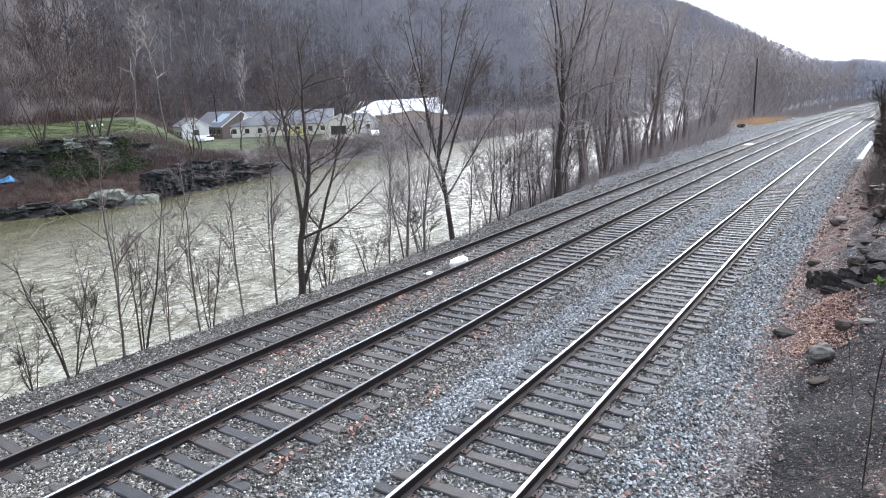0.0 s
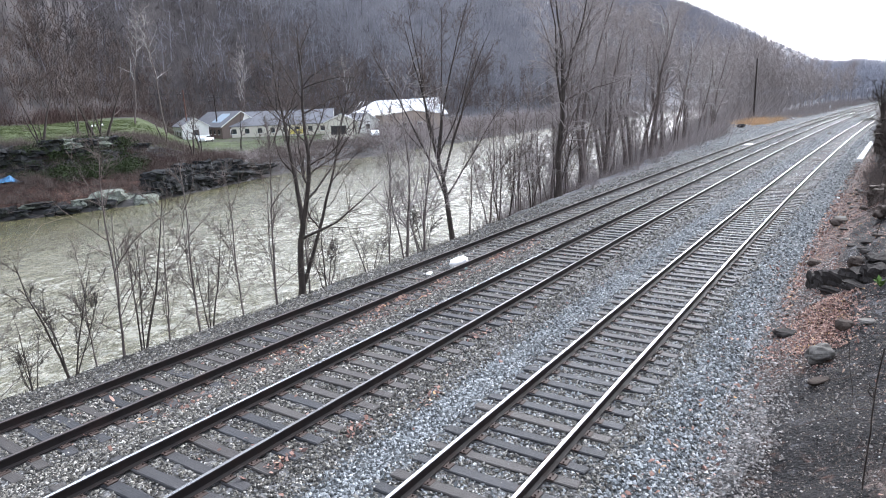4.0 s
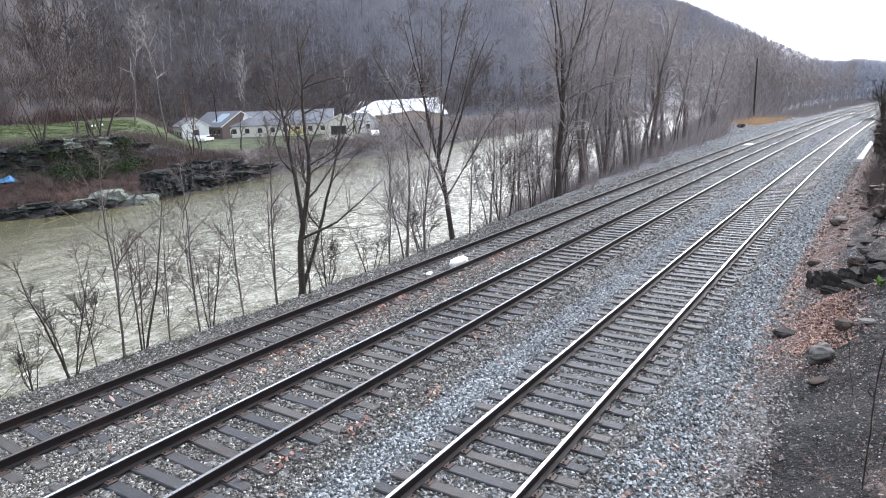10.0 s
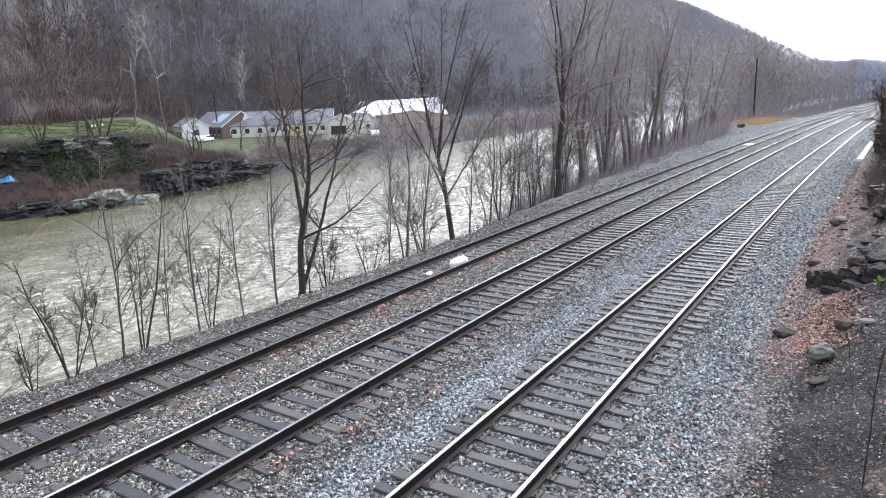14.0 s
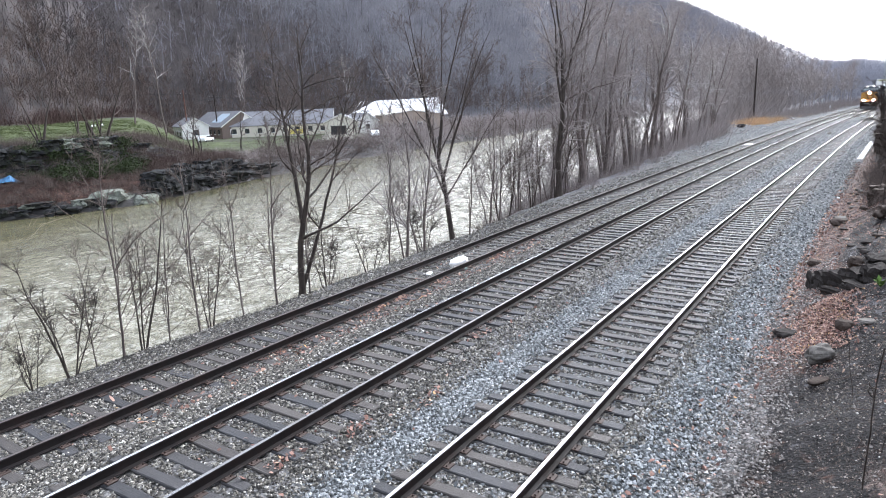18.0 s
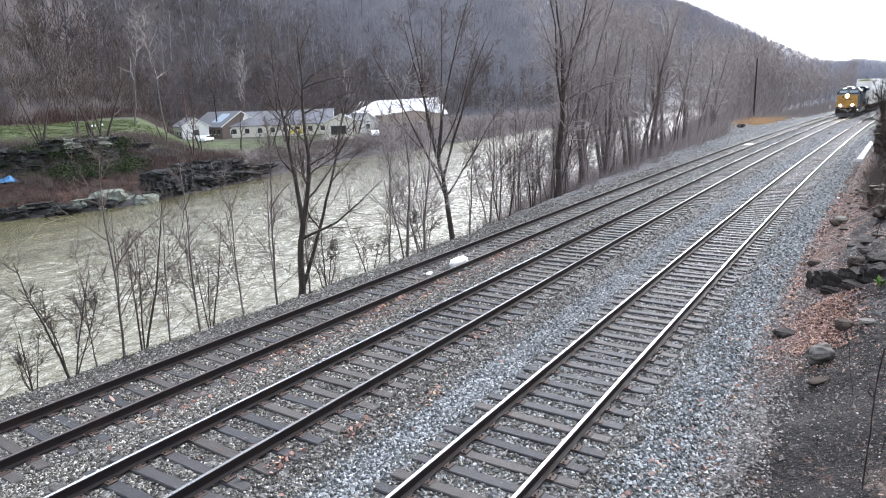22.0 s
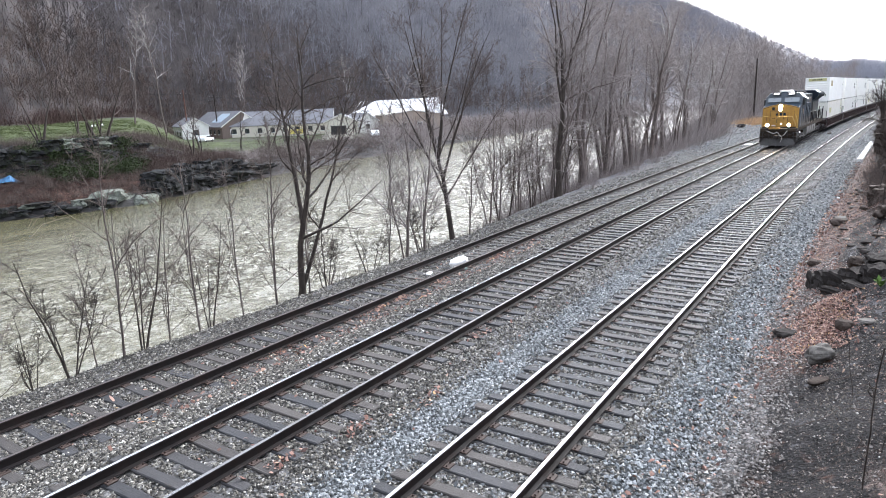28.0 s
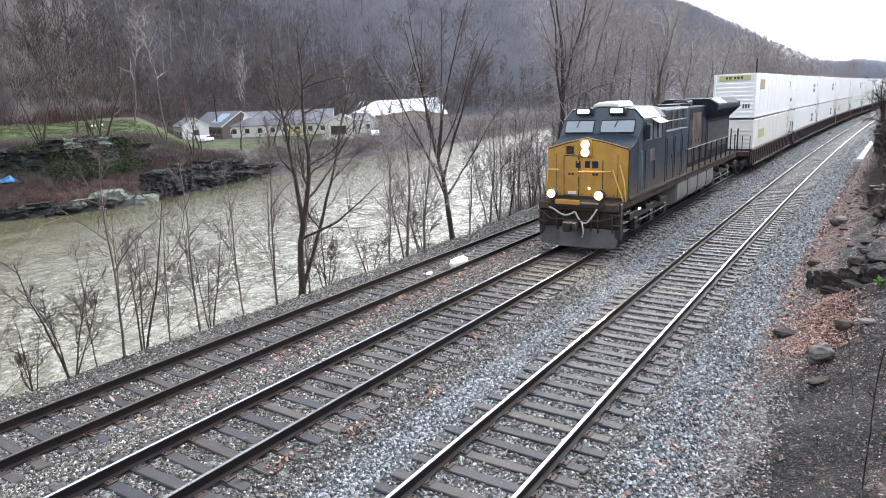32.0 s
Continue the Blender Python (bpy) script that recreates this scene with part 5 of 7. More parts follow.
    part("air_conditioner", loft([(-0.55, 4.76), (0.55, 4.76), (0.4, 4.92), (-0.4, 4.92)], 1.75, [(-0.6, 4.76), (0.6, 4.76), (0.46, 4.96), (-0.46, 4.96)], 3.2, 0.04), M["cream"], lo, "pale roof-mounted unit")
    for side in (-1, 1):
        x = side * 1.5
        for y0, y1 in ((1.75, 2.55), (2.62, 3.15), (3.22, 3.75)):
            w = part("side_window", slab(min(x, x + side * 0.012), max(x, x + side * 0.012), y0, y1, 3.55, 4.18, 0.004), M["pane"], lo)
            ring = [(x + side * 0.014, a, b) for a, b in ((y0, 3.55), (y1, 3.55), (y1, 4.18), (y0, 4.18), (y0, 3.55))]
            part("frame", tubes("frame", [pipe(ring, 0.028, 5)], M["dark"]), None, w)
        part("awning", loft([(x, 4.26), (x + side * 0.28, 4.12), (x + side * 0.29, 4.15), (x, 4.3)], 2.5, [(x, 4.26), (x + side * 0.28, 4.12), (x + side * 0.29, 4.15), (x, 4.3)], 3.6), M["white_and_sheen"], lo, "pale window awning")
        part("mirror", slab(min(x, x + side * 0.2), max(x, x + side * 0.2), 1.62, 1.68, 3.6, 4.1, 0.01), M["dark"], lo)
        part("cab_door", slab(min(x, x + side * 0.02), max(x, x + side * 0.02), 4.35 - 2.55, 4.35 - 2.0, 1.8, 3.2, 0.01), M["blue"], lo)
        part("side_vent", slab(min(x, x + side * 0.025), max(x, x + side * 0.025), 2.9, 3.2, 2.05, 2.75, 0.01), M["dark"], lo)
        part("side_marking", slab(min(x, x + side * 0.016), max(x, x + side * 0.016), 2.0, 2.9, 2.75, 3.2, 0.005), M["ochre_stain"], lo, "faded rusty marking")
    for side in (-1, 1):
        x = side * 1.5
        for y, z0, z1 in ((4.36, 1.66, 4.2), (5.5, 1.66, 3.7), (6.65, 1.66, 3.7)):
            part("side_seam", slab(min(x, x + side * 0.012), max(x, x + side * 0.012), y, y + 0.035, z0, z1, 0.0), M["dark"], lo)
        for y in (4.6, 5.7, 6.85):
            d = part("cabinet_door", slab(min(x, x + side * 0.02), max(x, x + side * 0.02), y, y + 0.7, 1.85, 3.45, 0.01), M["blue"], lo)
            part("latch", slab(min(x, x + side * 0.04), max(x, x + side * 0.04), y + 0.58, y + 0.63, 2.6, 2.78, 0.0), M["iron"], d)
        part("sill_grime", slab(min(x, x + side * 0.015), max(x, x + side * 0.015), 0.1, 7.7, 1.63, 1.74, 0.004), M["sill"], lo, "mud-caked lower edge")
        part("grab_rail", tubes("grab_rail", [pipe([(side * 1.5, 1.2, 1.75), (side * 1.58, 1.2, 1.8), (side * 1.58, 1.2, 3.2), (side * 1.5, 1.2, 3.25)], 0.018, 6)], M["tank"]), None, lo)
    # wide cabinets behind the cab
    part("equipment_cabinet", slab(-1.5, 1.5, 4.34, 7.8, 1.62, 3.72, 0.03), M["blue"], lo)
    part("upper_cabinet", slab(-1.2, 1.2, 4.34, 9.2, 3.7, 4.56, 0.04), M["blue"], lo)
    for side in (-1, 1):
        x = side * 1.2
        for y0 in (4.5, 5.35, 6.2, 7.05):
            g = part("grille", slab(min(x, x + side * 0.02), max(x, x + side * 0.02), y0, y0 + 0.62, 3.76, 4.46, 0.004), M["dark"], lo)
            for i in range(5):
                z = 3.86 + i * 0.12
                part("slat", slab(min(x, x + side * 0.03), max(x, x + side * 0.03), y0, y0 + 0.62, z, z + 0.02, 0.0), M["hood"], g)
        top = [(side * 1.46, 4.3, 4.1), (side * 1.46, 7.7, 4.1)]
        up = [(side * 1.46, 4.3, 4.52), (side * 1.46, 7.7, 4.52)]
        part("roof_handrail", tubes("roof_handrail", [pipe(top, 0.022, 6), pipe(up, 0.022, 6)] + [pipe([(side * 1.46, y, 3.72), (side * 1.46, y, 4.52)], 0.02, 6) for y in (4.4, 5.5, 6.6, 7.65)], M["tank"]), None, lo)
        part("exhaust_pipe", tubes("exhaust_pipe", [pipe([(side * 1.2, 7.9, 4.5), (side * 1.12, 8.3, 3.6), (side * 1.1, 8.4, 2.4)], 0.05, 6)], M["iron"]), None, lo)
    # engine hood with doors
    part("engine_hood", slab(-0.98, 0.98, 7.78, 13.6, 1.66, 4.5, 0.05), M["hood"], lo)
    for side in (-1, 1):
        x = side * 0.98
        for i in range(8):
            y = 8.0 + i * 0.68
            d = part("hood_door", slab(min(x, x + side * 0.018), max(x, x + side * 0.018), y, y + 0.6, 1.9, 3.9, 0.008), M["hood_door"], lo)
            part("latch", slab(min(x, x + side * 0.04), max(x, x + side * 0.04), y + 0.5, y + 0.54, 2.8, 2.95, 0.0), M["iron"], d)
        part("rust_stain_panel", slab(min(x, x + side * 0.024), max(x, x + side * 0.024), 10.6, 12.4, 2.6, 4.2, 0.004), M["ochre_stain"], lo, "rust-streaked panel")
    # radiator with its wings
    r0 = [(0.98, 1.66), (0.98, 3.75), (1.52, 4.25), (1.52, 4.52), (1.1, 4.8)]
    rad = r0 + [(-x, z) for x, z in r0[::-1]]
    part("radiator", loft(rad, 13.5, rad, 19.35, 0.03), M["hood"], lo, "flared radiator wing")
    for side in (-1, 1):
        x = side * 0.985
        part("radiator_screen", slab(min(x, x + side * 0.02), max(x, x + side * 0.02), 13.9, 19.0, 2.2, 3.6, 0.006), M["dark"], lo)
        # pale strip in place of the sky mirrored on the wing top
        part("wing_sheen", loft([(side * 1.13, 4.80), (side * 1.5, 4.55), (side * 1.5, 4.57), (side * 1.13, 4.82)], 13.9, [(side * 1.13, 4.80), (side * 1.5, 4.55), (side * 1.5, 4.57), (side * 1.13, 4.82)], 15.6), M["white_and_sheen"], lo, "radiator top with the sky's reflection as pale colour")
    for y in (9.2, 11.3):
        part("roof_fan", disc(0.6, 0.16, "z", (0, y + 0.6, 4.56), 20, 0.03), M["iron"], lo)
    part("exhaust_stack", slab(-0.35, 0.35, 12.2, 13.2, 4.45, 4.75, 0.04), M["iron"], lo)
    # handrails along the walkway
    for side in (-1, 1):
        x = side * 1.47
        rail = [pipe([(x, 7.85, 2.72), (x, 18.7, 2.72)], 0.024, 6)]
        part("handrail", tubes("handrail", rail, M["tank"]), None, lo, "pale handrail")
        for i in range(10):
            y = 7.85 + i * 1.2
            part("rail_post", tubes("rail_post", [pipe([(x, y, 1.6), (x, y, 2.74)], 0.036, 6)], M["iron"]), None, lo)
        part("end_rail", tubes("end_rail", [pipe([(x, 19.45, 1.3), (x, 19.45, 3.0)], 0.045, 6), pipe([(x * 0.75, 19.45, 1.3), (x * 0.75, 19.45, 3.0)], 0.04, 6), pipe([(x * 0.5, 19.45, 1.6), (x * 0.5, 19.45, 2.8)], 0.03, 6)], M["iron"]), None, lo)
    # nose handrails
    rails = (
        [(-1.45, -0.2, 1.62), (-1.45, -0.22, 2.62), (-1.35, -0.24, 2.66), (-0.98, -0.24, 2.66)],
        [(-0.25, -0.14, 2.55), (-0.2, -0.26, 2.6), (0.0, -0.26, 2.62), (0.85, -0.26, 2.62), (0.9, -0.1, 2.62)],
        [(0.95, -0.05, 2.68), (1.18, -0.22, 2.2), (1.42, -0.25, 1.62)],
        [(1.2, -0.05, 2.85), (1.42, -0.22, 2.3), (1.5, -0.25, 1.62)],
    )
    for line in rails:
        part("nose_handrail", tubes("nose_handrail", [pipe(line, 0.028, 6)], M["rail_yellow"]), None, lo)
    # front platform and pilot, ahead of the nose
    front = part("pilot", slab(-1.48, 1.48, -0.38, -0.18, 0.72, 1.62, 0.03), M["grime"], lo, "grimy pilot with hoses, steps and a grey plow", pose(0, -0.40, 0))
    part("front_deck", slab(-1.48, 1.48, -0.3, 0.42, 1.54, 1.62, 0.01), M["grime"], front)
    part("anticlimber", slab(-1.0, 1.0, -0.62, -0.3, 1.45, 1.62, 0.03), M["iron"], front)
    part("step_plate", slab(-0.75, 0.15, -0.66, -0.6, 1.56, 1.72, 0.01), M["yellow"], front, "bright yellow plate")
    for x in (-1.25, -0.75, -0.5, 0.5, 0.75, 1.25):
        part("air_hose", tubes("air_hose", [pipe([(x, -0.4, 1.3), (x + 0.03, -0.56, 1.1), (x + 0.05, -0.58, 0.85), (x + 0.02, -0.5, 0.62)], 0.025, 6)], M["iron"]), None, front)
    part("uncoupling_lever", tubes("uncoupling_lever", [pipe([(-1.4, -0.45, 1.25), (-0.9, -0.7, 1.05), (0.0, -0.75, 1.05), (0.9, -0.7, 1.05), (1.4, -0.45, 1.2)], 0.02, 6)], M["sill"]), None, front)
    for x in (-1.32, 1.32):
        part("pilot_step", slab(x - 0.16, x + 0.16, -0.5, -0.36, 0.86, 0.9, 0.0), M["sill"], front)
        part("pilot_step", slab(x - 0.16, x + 0.16, -0.5, -0.36, 1.22, 1.26, 0.0), M["sill"], front)
    part("name_plate", slab(-0.68, -0.36, -0.1, -0.075, 1.78, 1.88, 0.005), M["white_and_sheen"], lo)
    pl = [(-1.42, -0.34), (-0.6, -0.62), (0.6, -0.62), (1.42, -0.34), (1.42, -0.26), (0.6, -0.54), (-0.6, -0.54), (-1.42, -0.26)]
    bm = bmesh.new()
    low = [bm.verts.new((x * 0.97, y - 0.14, 0.11)) for x, y in pl]
    high = [bm.verts.new((x * 1.03, y + 0.14, 0.72)) for x, y in pl]
    bm.faces.new(low), bm.faces.new(high[::-1])
    for i in range(8):
        bm.faces.new((low[i], high[i], high[(i + 1) % 8], low[(i + 1) % 8]))
    bmesh.ops.recalc_face_normals(bm, faces=bm.faces[:])
    part("plow", bm, M["plow"], front, "scuffed grey plow")
    bm = slab(-0.17, 0.17, -1.05, -0.35, 0.74, 1.02, 0.04)
    slab(-0.24, 0.06, -1.22, -0.98, 0.7, 1.06, 0.05, bm)
    slab(0.1, 0.22, -1.2, -1.0, 0.74, 1.02, 0.03, bm)
    part("coupler", bm, M["iron"], front)
    for side in (-1, 1):
        for z in (0.55, 0.85, 1.15):
            part("step", slab(min(side * 1.15, side * 1.5), max(side * 1.15, side * 1.5), 0.0, 0.55, z, z + 0.04, 0.008), M["iron"], front)
        part("step_side", slab(min(side * 1.12, side * 1.15), max(side * 1.12, side * 1.15), -0.1, 0.65, 0.5, 1.6, 0.005), M["iron"], front)
        part("pilot_corner", slab(min(side * 1.3, side * 1.5), max(side * 1.3, side * 1.5), -0.36, -0.05, 0.35, 1.6, 0.03), M["iron"], front)
    t = np.linspace(0, 1, 13)
    loop = [(-0.98 + 0.95 * u, -0.6 - 0.12 * math.sin(u * math.pi), 1.42 - 0.34 * math.sin(u * math.pi * 0.62) ** 2 * (1 if u < 0.8 else 1) + 0.2 * u * u) for u in t]
    part("air_hose", tubes("air_hose", [pipe(loop, 0.03, 8)], M["hose"]), None, front, "pale drooping hose")
    loop = [(0.0 + 0.78 * u, -0.62 - 0.12 * math.sin(u * math.pi), 1.3 - 0.42 * math.sin(u * math.pi) + 0.15 * u) for u in t]
    part("air_hose", tubes("air_hose", [pipe(loop, 0.03, 8)], M["hose"]), None, front, "pale drooping hose")
    loop = [(0.28 + 0.1 * math.sin(u * 3), -0.75 - 0.1 * math.sin(u * math.pi), 1.0 - 0.55 * u) for u in t]
    part("air_hose", tubes("air_hose", [pipe(loop, 0.025, 8)], M["hose"]), None, front)
    # tank and running gear
    tk = [(1.1, 0.42), (1.4, 0.58), (1.47, 0.8), (1.47, 1.42)]
    tk = tk + [(-x, z) for x, z in tk[::-1]]
    part("fuel_tank", loft(tk, 6.5, tk, 13.4, 0.05), M["tank"], lo, "mud-grey fuel tank")
    for y in (8.2, 10.0, 11.8):
        part("tank_strap", loft([(x * 1.012, z) for x, z in tk], y, [(x * 1.012, z) for x, z in tk], y + 0.08), M["sill"], lo)
    wheels = []
    for first in (1.5, 14.1):
        for side in (-1, 1):
            x = side * 1.12
            bm = slab(min(x, x + side * 0.16), max(x, x + side * 0.16), first - 0.6, first + 4.3, 0.72, 1.02, 0.04)
            for i in range(3):
                y = first + 1.85 * i
                slab(min(x, x + side * 0.22), max(x, x + side * 0.22), y - 0.19, y + 0.19, 0.36, 0.8, 0.04, bm)
            part("truck_frame", bm, M["iron"], lo)
            for i in range(4):
                y = first + 0.5 + 0.95 * i
                part("spring", disc(0.09, 0.34, "z", (x + side * 0.1, y, 0.62), 12, 0.01), M["iron"], lo)
            for i in range(2):
                y = first + 0.92 + 1.85 * i
                part("brake_cylinder", disc(0.13, 0.35, "x", (x + side * 0.12, y, 1.08), 14, 0.02), M["grime"], lo)
            part("brake_rod", tubes("brake_rod", [pipe([(x + side * 0.25, first - 0.3, 0.66), (x + side * 0.25, first + 4.0, 0.66)], 0.025, 6)], M["iron"]), None, lo)
        for i in range(3):
            wheels.append((wheelset(lo, first + 1.85 * i), first + 1.85 * i, 0.53))
    return lo, wheels


def well_car():
    car = tagged(new("well_car"), "rust-brown articulated well car of a freight train", "freight car", "well cars of the train")
    L = 16.7
    for side in (-1, 1):
        x = side * 1.36
        bm = slab(min(x, x + side * 0.07), max(x, x + side * 0.07), -0.3, L + 0.3, 0.42, 1.34, 0.015)
        part("side_wall", bm, M["well"], car)
        part("top_chord", slab(min(x - 0.03, x + side * 0.16), max(x - 0.03, x + side * 0.16), -0.9, L + 0.9, 1.3, 1.46, 0.02), M["well"], car)
        part("bottom_chord", slab(min(x - 0.03, x + side * 0.14), max(x - 0.03, x + side * 0.14), -0.3, L + 0.3, 0.34, 0.48, 0.02), M["well"], car)
        for i in range(22):
            y = 0.1 + i * (L - 0.3) / 21
            part("rib", slab(min(x + side * 0.06, x + side * 0.14), max(x + side * 0.06, x + side * 0.14), y, y + 0.09, 0.46, 1.32, 0.008), M["well"], car)
    part("floor", slab(-1.36, 1.36, -0.2, L + 0.2, 0.34, 0.42, 0.01), M["well"], car)
    for y in (-0.35, L + 0.27):
        part("bulkhead", slab(-1.34, 1.34, y, y + 0.08, 0.5, 1.42, 0.01), M["well"], car)
    for y0, y1 in ((-1.15, -0.3), (L + 0.3, L + 1.15)):
        part("end_platform", slab(-1.3, 1.3, y0, y1, 1.0, 1.3, 0.03), M["well"], car)
        for side in (-1, 1):
            part("grab_iron", tubes("grab_iron", [pipe([(side * 1.35, y0 + 0.2, 1.0), (side * 1.35, y0 + 0.2, 2.3), (side * 0.9, y0 + 0.2, 2.3), (side * 0.9, y0 + 0.2, 1.1)], 0.03, 6)], M["iron"]), None, car)
    for side in (-1, 1):
        x = side * 0.98
        bm = slab(min(x, x + side * 0.16), max(x, x + side * 0.16), -2.05, -0.15, 0.45, 0.75, 0.04)
        for y in (-1.9, -0.3):
            slab(min(x, x + side * 0.2), max(x, x + side * 0.2), y - 0.15, y + 0.15, 0.3, 0.62, 0.03, bm)
        part("truck_frame", bm, M["iron"], car)
    out = [(wheelset(car, y, 0.42), y, 0.42) for y in (-1.9, -0.3)]
    return car, out


def container(mat, label, marks):
    L, W, H = 16.15, 1.295, 2.82
    c = tagged(new("container"), label, "container", "containers on the train")
    part("body", slab(-W + 0.02, W - 0.02, 0.05, L - 0.05, 0.06, H - 0.02, 0.02), mat, c)
    for x in (-W, W - 0.14):
        for y in (0.0, L - 0.16):
            part("corner_post", slab(x, x + 0.14, y, y + 0.16, 0.0, H, 0.012), mat, c)
            part("twist_lock", slab(x + 0.02, x + 0.12, y + 0.02, y + 0.14, -0.12, 0.0, 0.01), M["iron"], c)
    for z in (0.0, H - 0.13):
        for x in (-W, W - 0.1):
            part("side_rail", slab(x, x + 0.1, 0.16, L - 0.16, z, z + 0.13, 0.01), mat, c)
        for y in (0.0, L - 0.12):
            part("end_rail", slab(-W + 0.14, W - 0.14, y, y + 0.12, z, z + 0.13, 0.01), mat, c)
    for i in range(8):
        z = 0.28 + i * 0.26
        part("end_rib", loft([(-W + 0.16, z), (W - 0.16, z), (W - 0.16, z + 0.11), (-W + 0.16, z + 0.11)], 0.015, [(-W + 0.16, z - 0.03), (W - 0.16, z - 0.03), (W - 0.16, z + 0.14), (-W + 0.16, z + 0.14)], 0.06), mat, c)
    for side in (-1, 1):
        for i in range(9):
            y = 1.75 + i * 1.58
            x = side * (W - 0.02)
            part("side_seam", slab(min(x, x + side * 0.006), max(x, x + side * 0.006), y, y + 0.03, 0.14, H - 0.14, 0.0), M["seam"], c)
    if "sign" in marks:
        s = part("sign", slab(-0.95, 0.95, -0.03, 0.02, H - 0.42, H - 0.10, 0.008), M["sign_yellow"], c, "yellow sign with dark bars")
        for i, (x, w) in enumerate(((-0.55, 0.12), (-0.36, 0.16), (-0.05, 0.12), (0.12, 0.16), (0.34, 0.14))):
            part("letter_bar", slab(x, x + w, -0.04, -0.025, H - 0.34, H - 0.18, 0.0), M["sign_dark"], s)
    for i in range(3):
        part("number_bar", slab(0.55 + 0.16 * i, 0.65 + 0.16 * i, -0.002, 0.016, 0.62, 0.9, 0.0), M["sign_dark"], c)
    x = W - 0.02
    for i in range(4):
        part("number_bar", slab(x, x + 0.01, L - 0.62, L - 0.42, H - 0.6 - 0.13 * i, H - 0.52 - 0.13 * i, 0.0), M["sign_dark"], c)
    for y in (0.25, L - 0.4):
        part("corner_stain", slab(x, x + 0.004, y, y + 0.15, 0.2, H - 0.2, 0.0), M["cream"], c)
    if "square" in marks:
        part("label_square", slab(x, x + 0.012, 1.6, 3.3, H - 1.05, H - 0.4, 0.003), M["ochre"], c, "ochre square label")
    if "stack" in marks:
        for z in (H - 1.1, H - 1.55):
            part("label_square", slab(x, x + 0.012, 12.2, 13.6, z, z + 0.32, 0.003), M["tank"], c, "grey lettering block")
    if "stripe" in marks:
        for i in range(4):
            part("letter_bar", slab(x, x + 0.012, L - 0.9, L - 0.3, 0.4 + i * 0.55, 0.75 + i * 0.55, 0.003), M["sign_yellow"], c)
    if "low" in marks:
        part("label_square", slab(x, x + 0.012, 2.0, 4.2, 1.5, 2.1, 0.003), M["sign_yellow"], c, "faded yellow lettering block")
        part("label_square", slab(x, x + 0.012, 2.6, 3.4, 0.7, 0.95, 0.003), M["tank"], c)
    return c


# nose of the train along the line, time by time
NOSE_T = (0.0, 4.5, 9.0, 13.0, 14.5, 17.0, 20.0, 22.0, 24.0, 25.5, 27.5, 28.0, 29.0, 30.0, 31.0, 32.0)
NOSE_S = (348.0, 302.4, 256.8, 216.0, 200.5, 174.8, 147.2, 128.5, 109.0, 93.5, 72.4, 67.0, 55.9, 44.6, 33.2, 21.9)


def nose_s(t):
    """Smooth cubic through the places above."""
    T, S = np.array(NOSE_T), np.array(NOSE_S)
    m = np.gradient(S, T)
    i = int(np.clip(np.searchsorted(T, t) - 1, 0, len(T) - 2))
    h = T[i + 1] - T[i]
    u = (t - T[i]) / h
    return float((2 * u ** 3 - 3 * u * u + 1) * S[i] + (u ** 3 - 2 * u * u + u) * h * m[i] + (3 * u * u - 2 * u ** 3) * S[i + 1] + (u ** 3 - u * u) * h * m[i + 1])


def train():
    rolling = []
    lo, wheels = locomotive()
    rolling.append((lo, 0.0, 0.0))
    spins = list(wheels)
    car, w = well_car()
    kinds = (
        container(M["container"], "white freight container with a yellow end sign", ("sign", "square")),
        container(M["cream"], "soiled white freight container in a well car", ("low", "stripe")),
        container(M["container"], "plain white freight container with grey lettering", ("stack",)),
        container(M["container"], "white freight container with yellow end lettering", ("stripe", "sign")),
    )
    used = set()
    plan = ((24.85, 0, 1), (43.75, 2, 2), (61.2, 2, 2), (80.0, 3, 1), (98.7, 2, 3), (117.5, 3, 2), (136.2, 2, 1), (155.0, 0, 2), (173.7, 2, 2), (192.5, 3, 1))
    for n, (y, upper, lower) in enumerate(plan):
        c = car if n == 0 else copy_thing(car, Matrix.Identity(4))
        rolling.append((c, y - 0.28, 0.0))
        if n < 3:
            sets = [o for o in c.children if o.name.startswith("wheelset")]
            spins += [(o, -1.9 if i == 0 else -0.3, 0.42) for i, o in enumerate(sets)]
        for k, z in ((lower, 0.43), (upper, 3.37)):
            b = kinds[k] if k not in used else copy_thing(kinds[k], Matrix.Identity(4))
            used.add(k)
            rolling.append((b, y, z))
    return rolling, spins


ROLLING, SPINS = train()

# ---- houses and yards across the river ----
M["siding_white"] = worn("white_siding", (0.78, 0.77, 0.73), (0.55, 0.53, 0.48), 0.7, 0, 1.0, 0.4)
M["siding_tan"] = worn("tan_siding", (0.62, 0.58, 0.49), (0.42, 0.39, 0.32), 0.75, 0, 1.0, 0.5)
M["siding_brown"] = worn("brown_wall", (0.16, 0.12, 0.10), (0.10, 0.075, 0.065), 0.8, 0, 1.0, 0.5)
M["brick_tan"] = worn("weathered_tan_brick", (0.38, 0.31, 0.255), (0.2, 0.155, 0.13), 0.85, 0, 0.8, 0.7)
M["roof_grey"] = worn("grey_shingle_roof", (0.19, 0.19, 0.205), (0.11, 0.11, 0.115), 0.75, 0, 0.8, 0.6, 12, 0.3)
M["roof_white"] = worn("white_metal_roof", (0.83, 0.83, 0.83), (0.66, 0.66, 0.66), 0.5, 0, 0.4, 0.3, 6, 0.05)
M["tarp_blue"] = worn("blue_plastic_sheet", (0.06, 0.20, 0.40), (0.12, 0.28, 0.46), 0.4, 0, 2, 0.5)
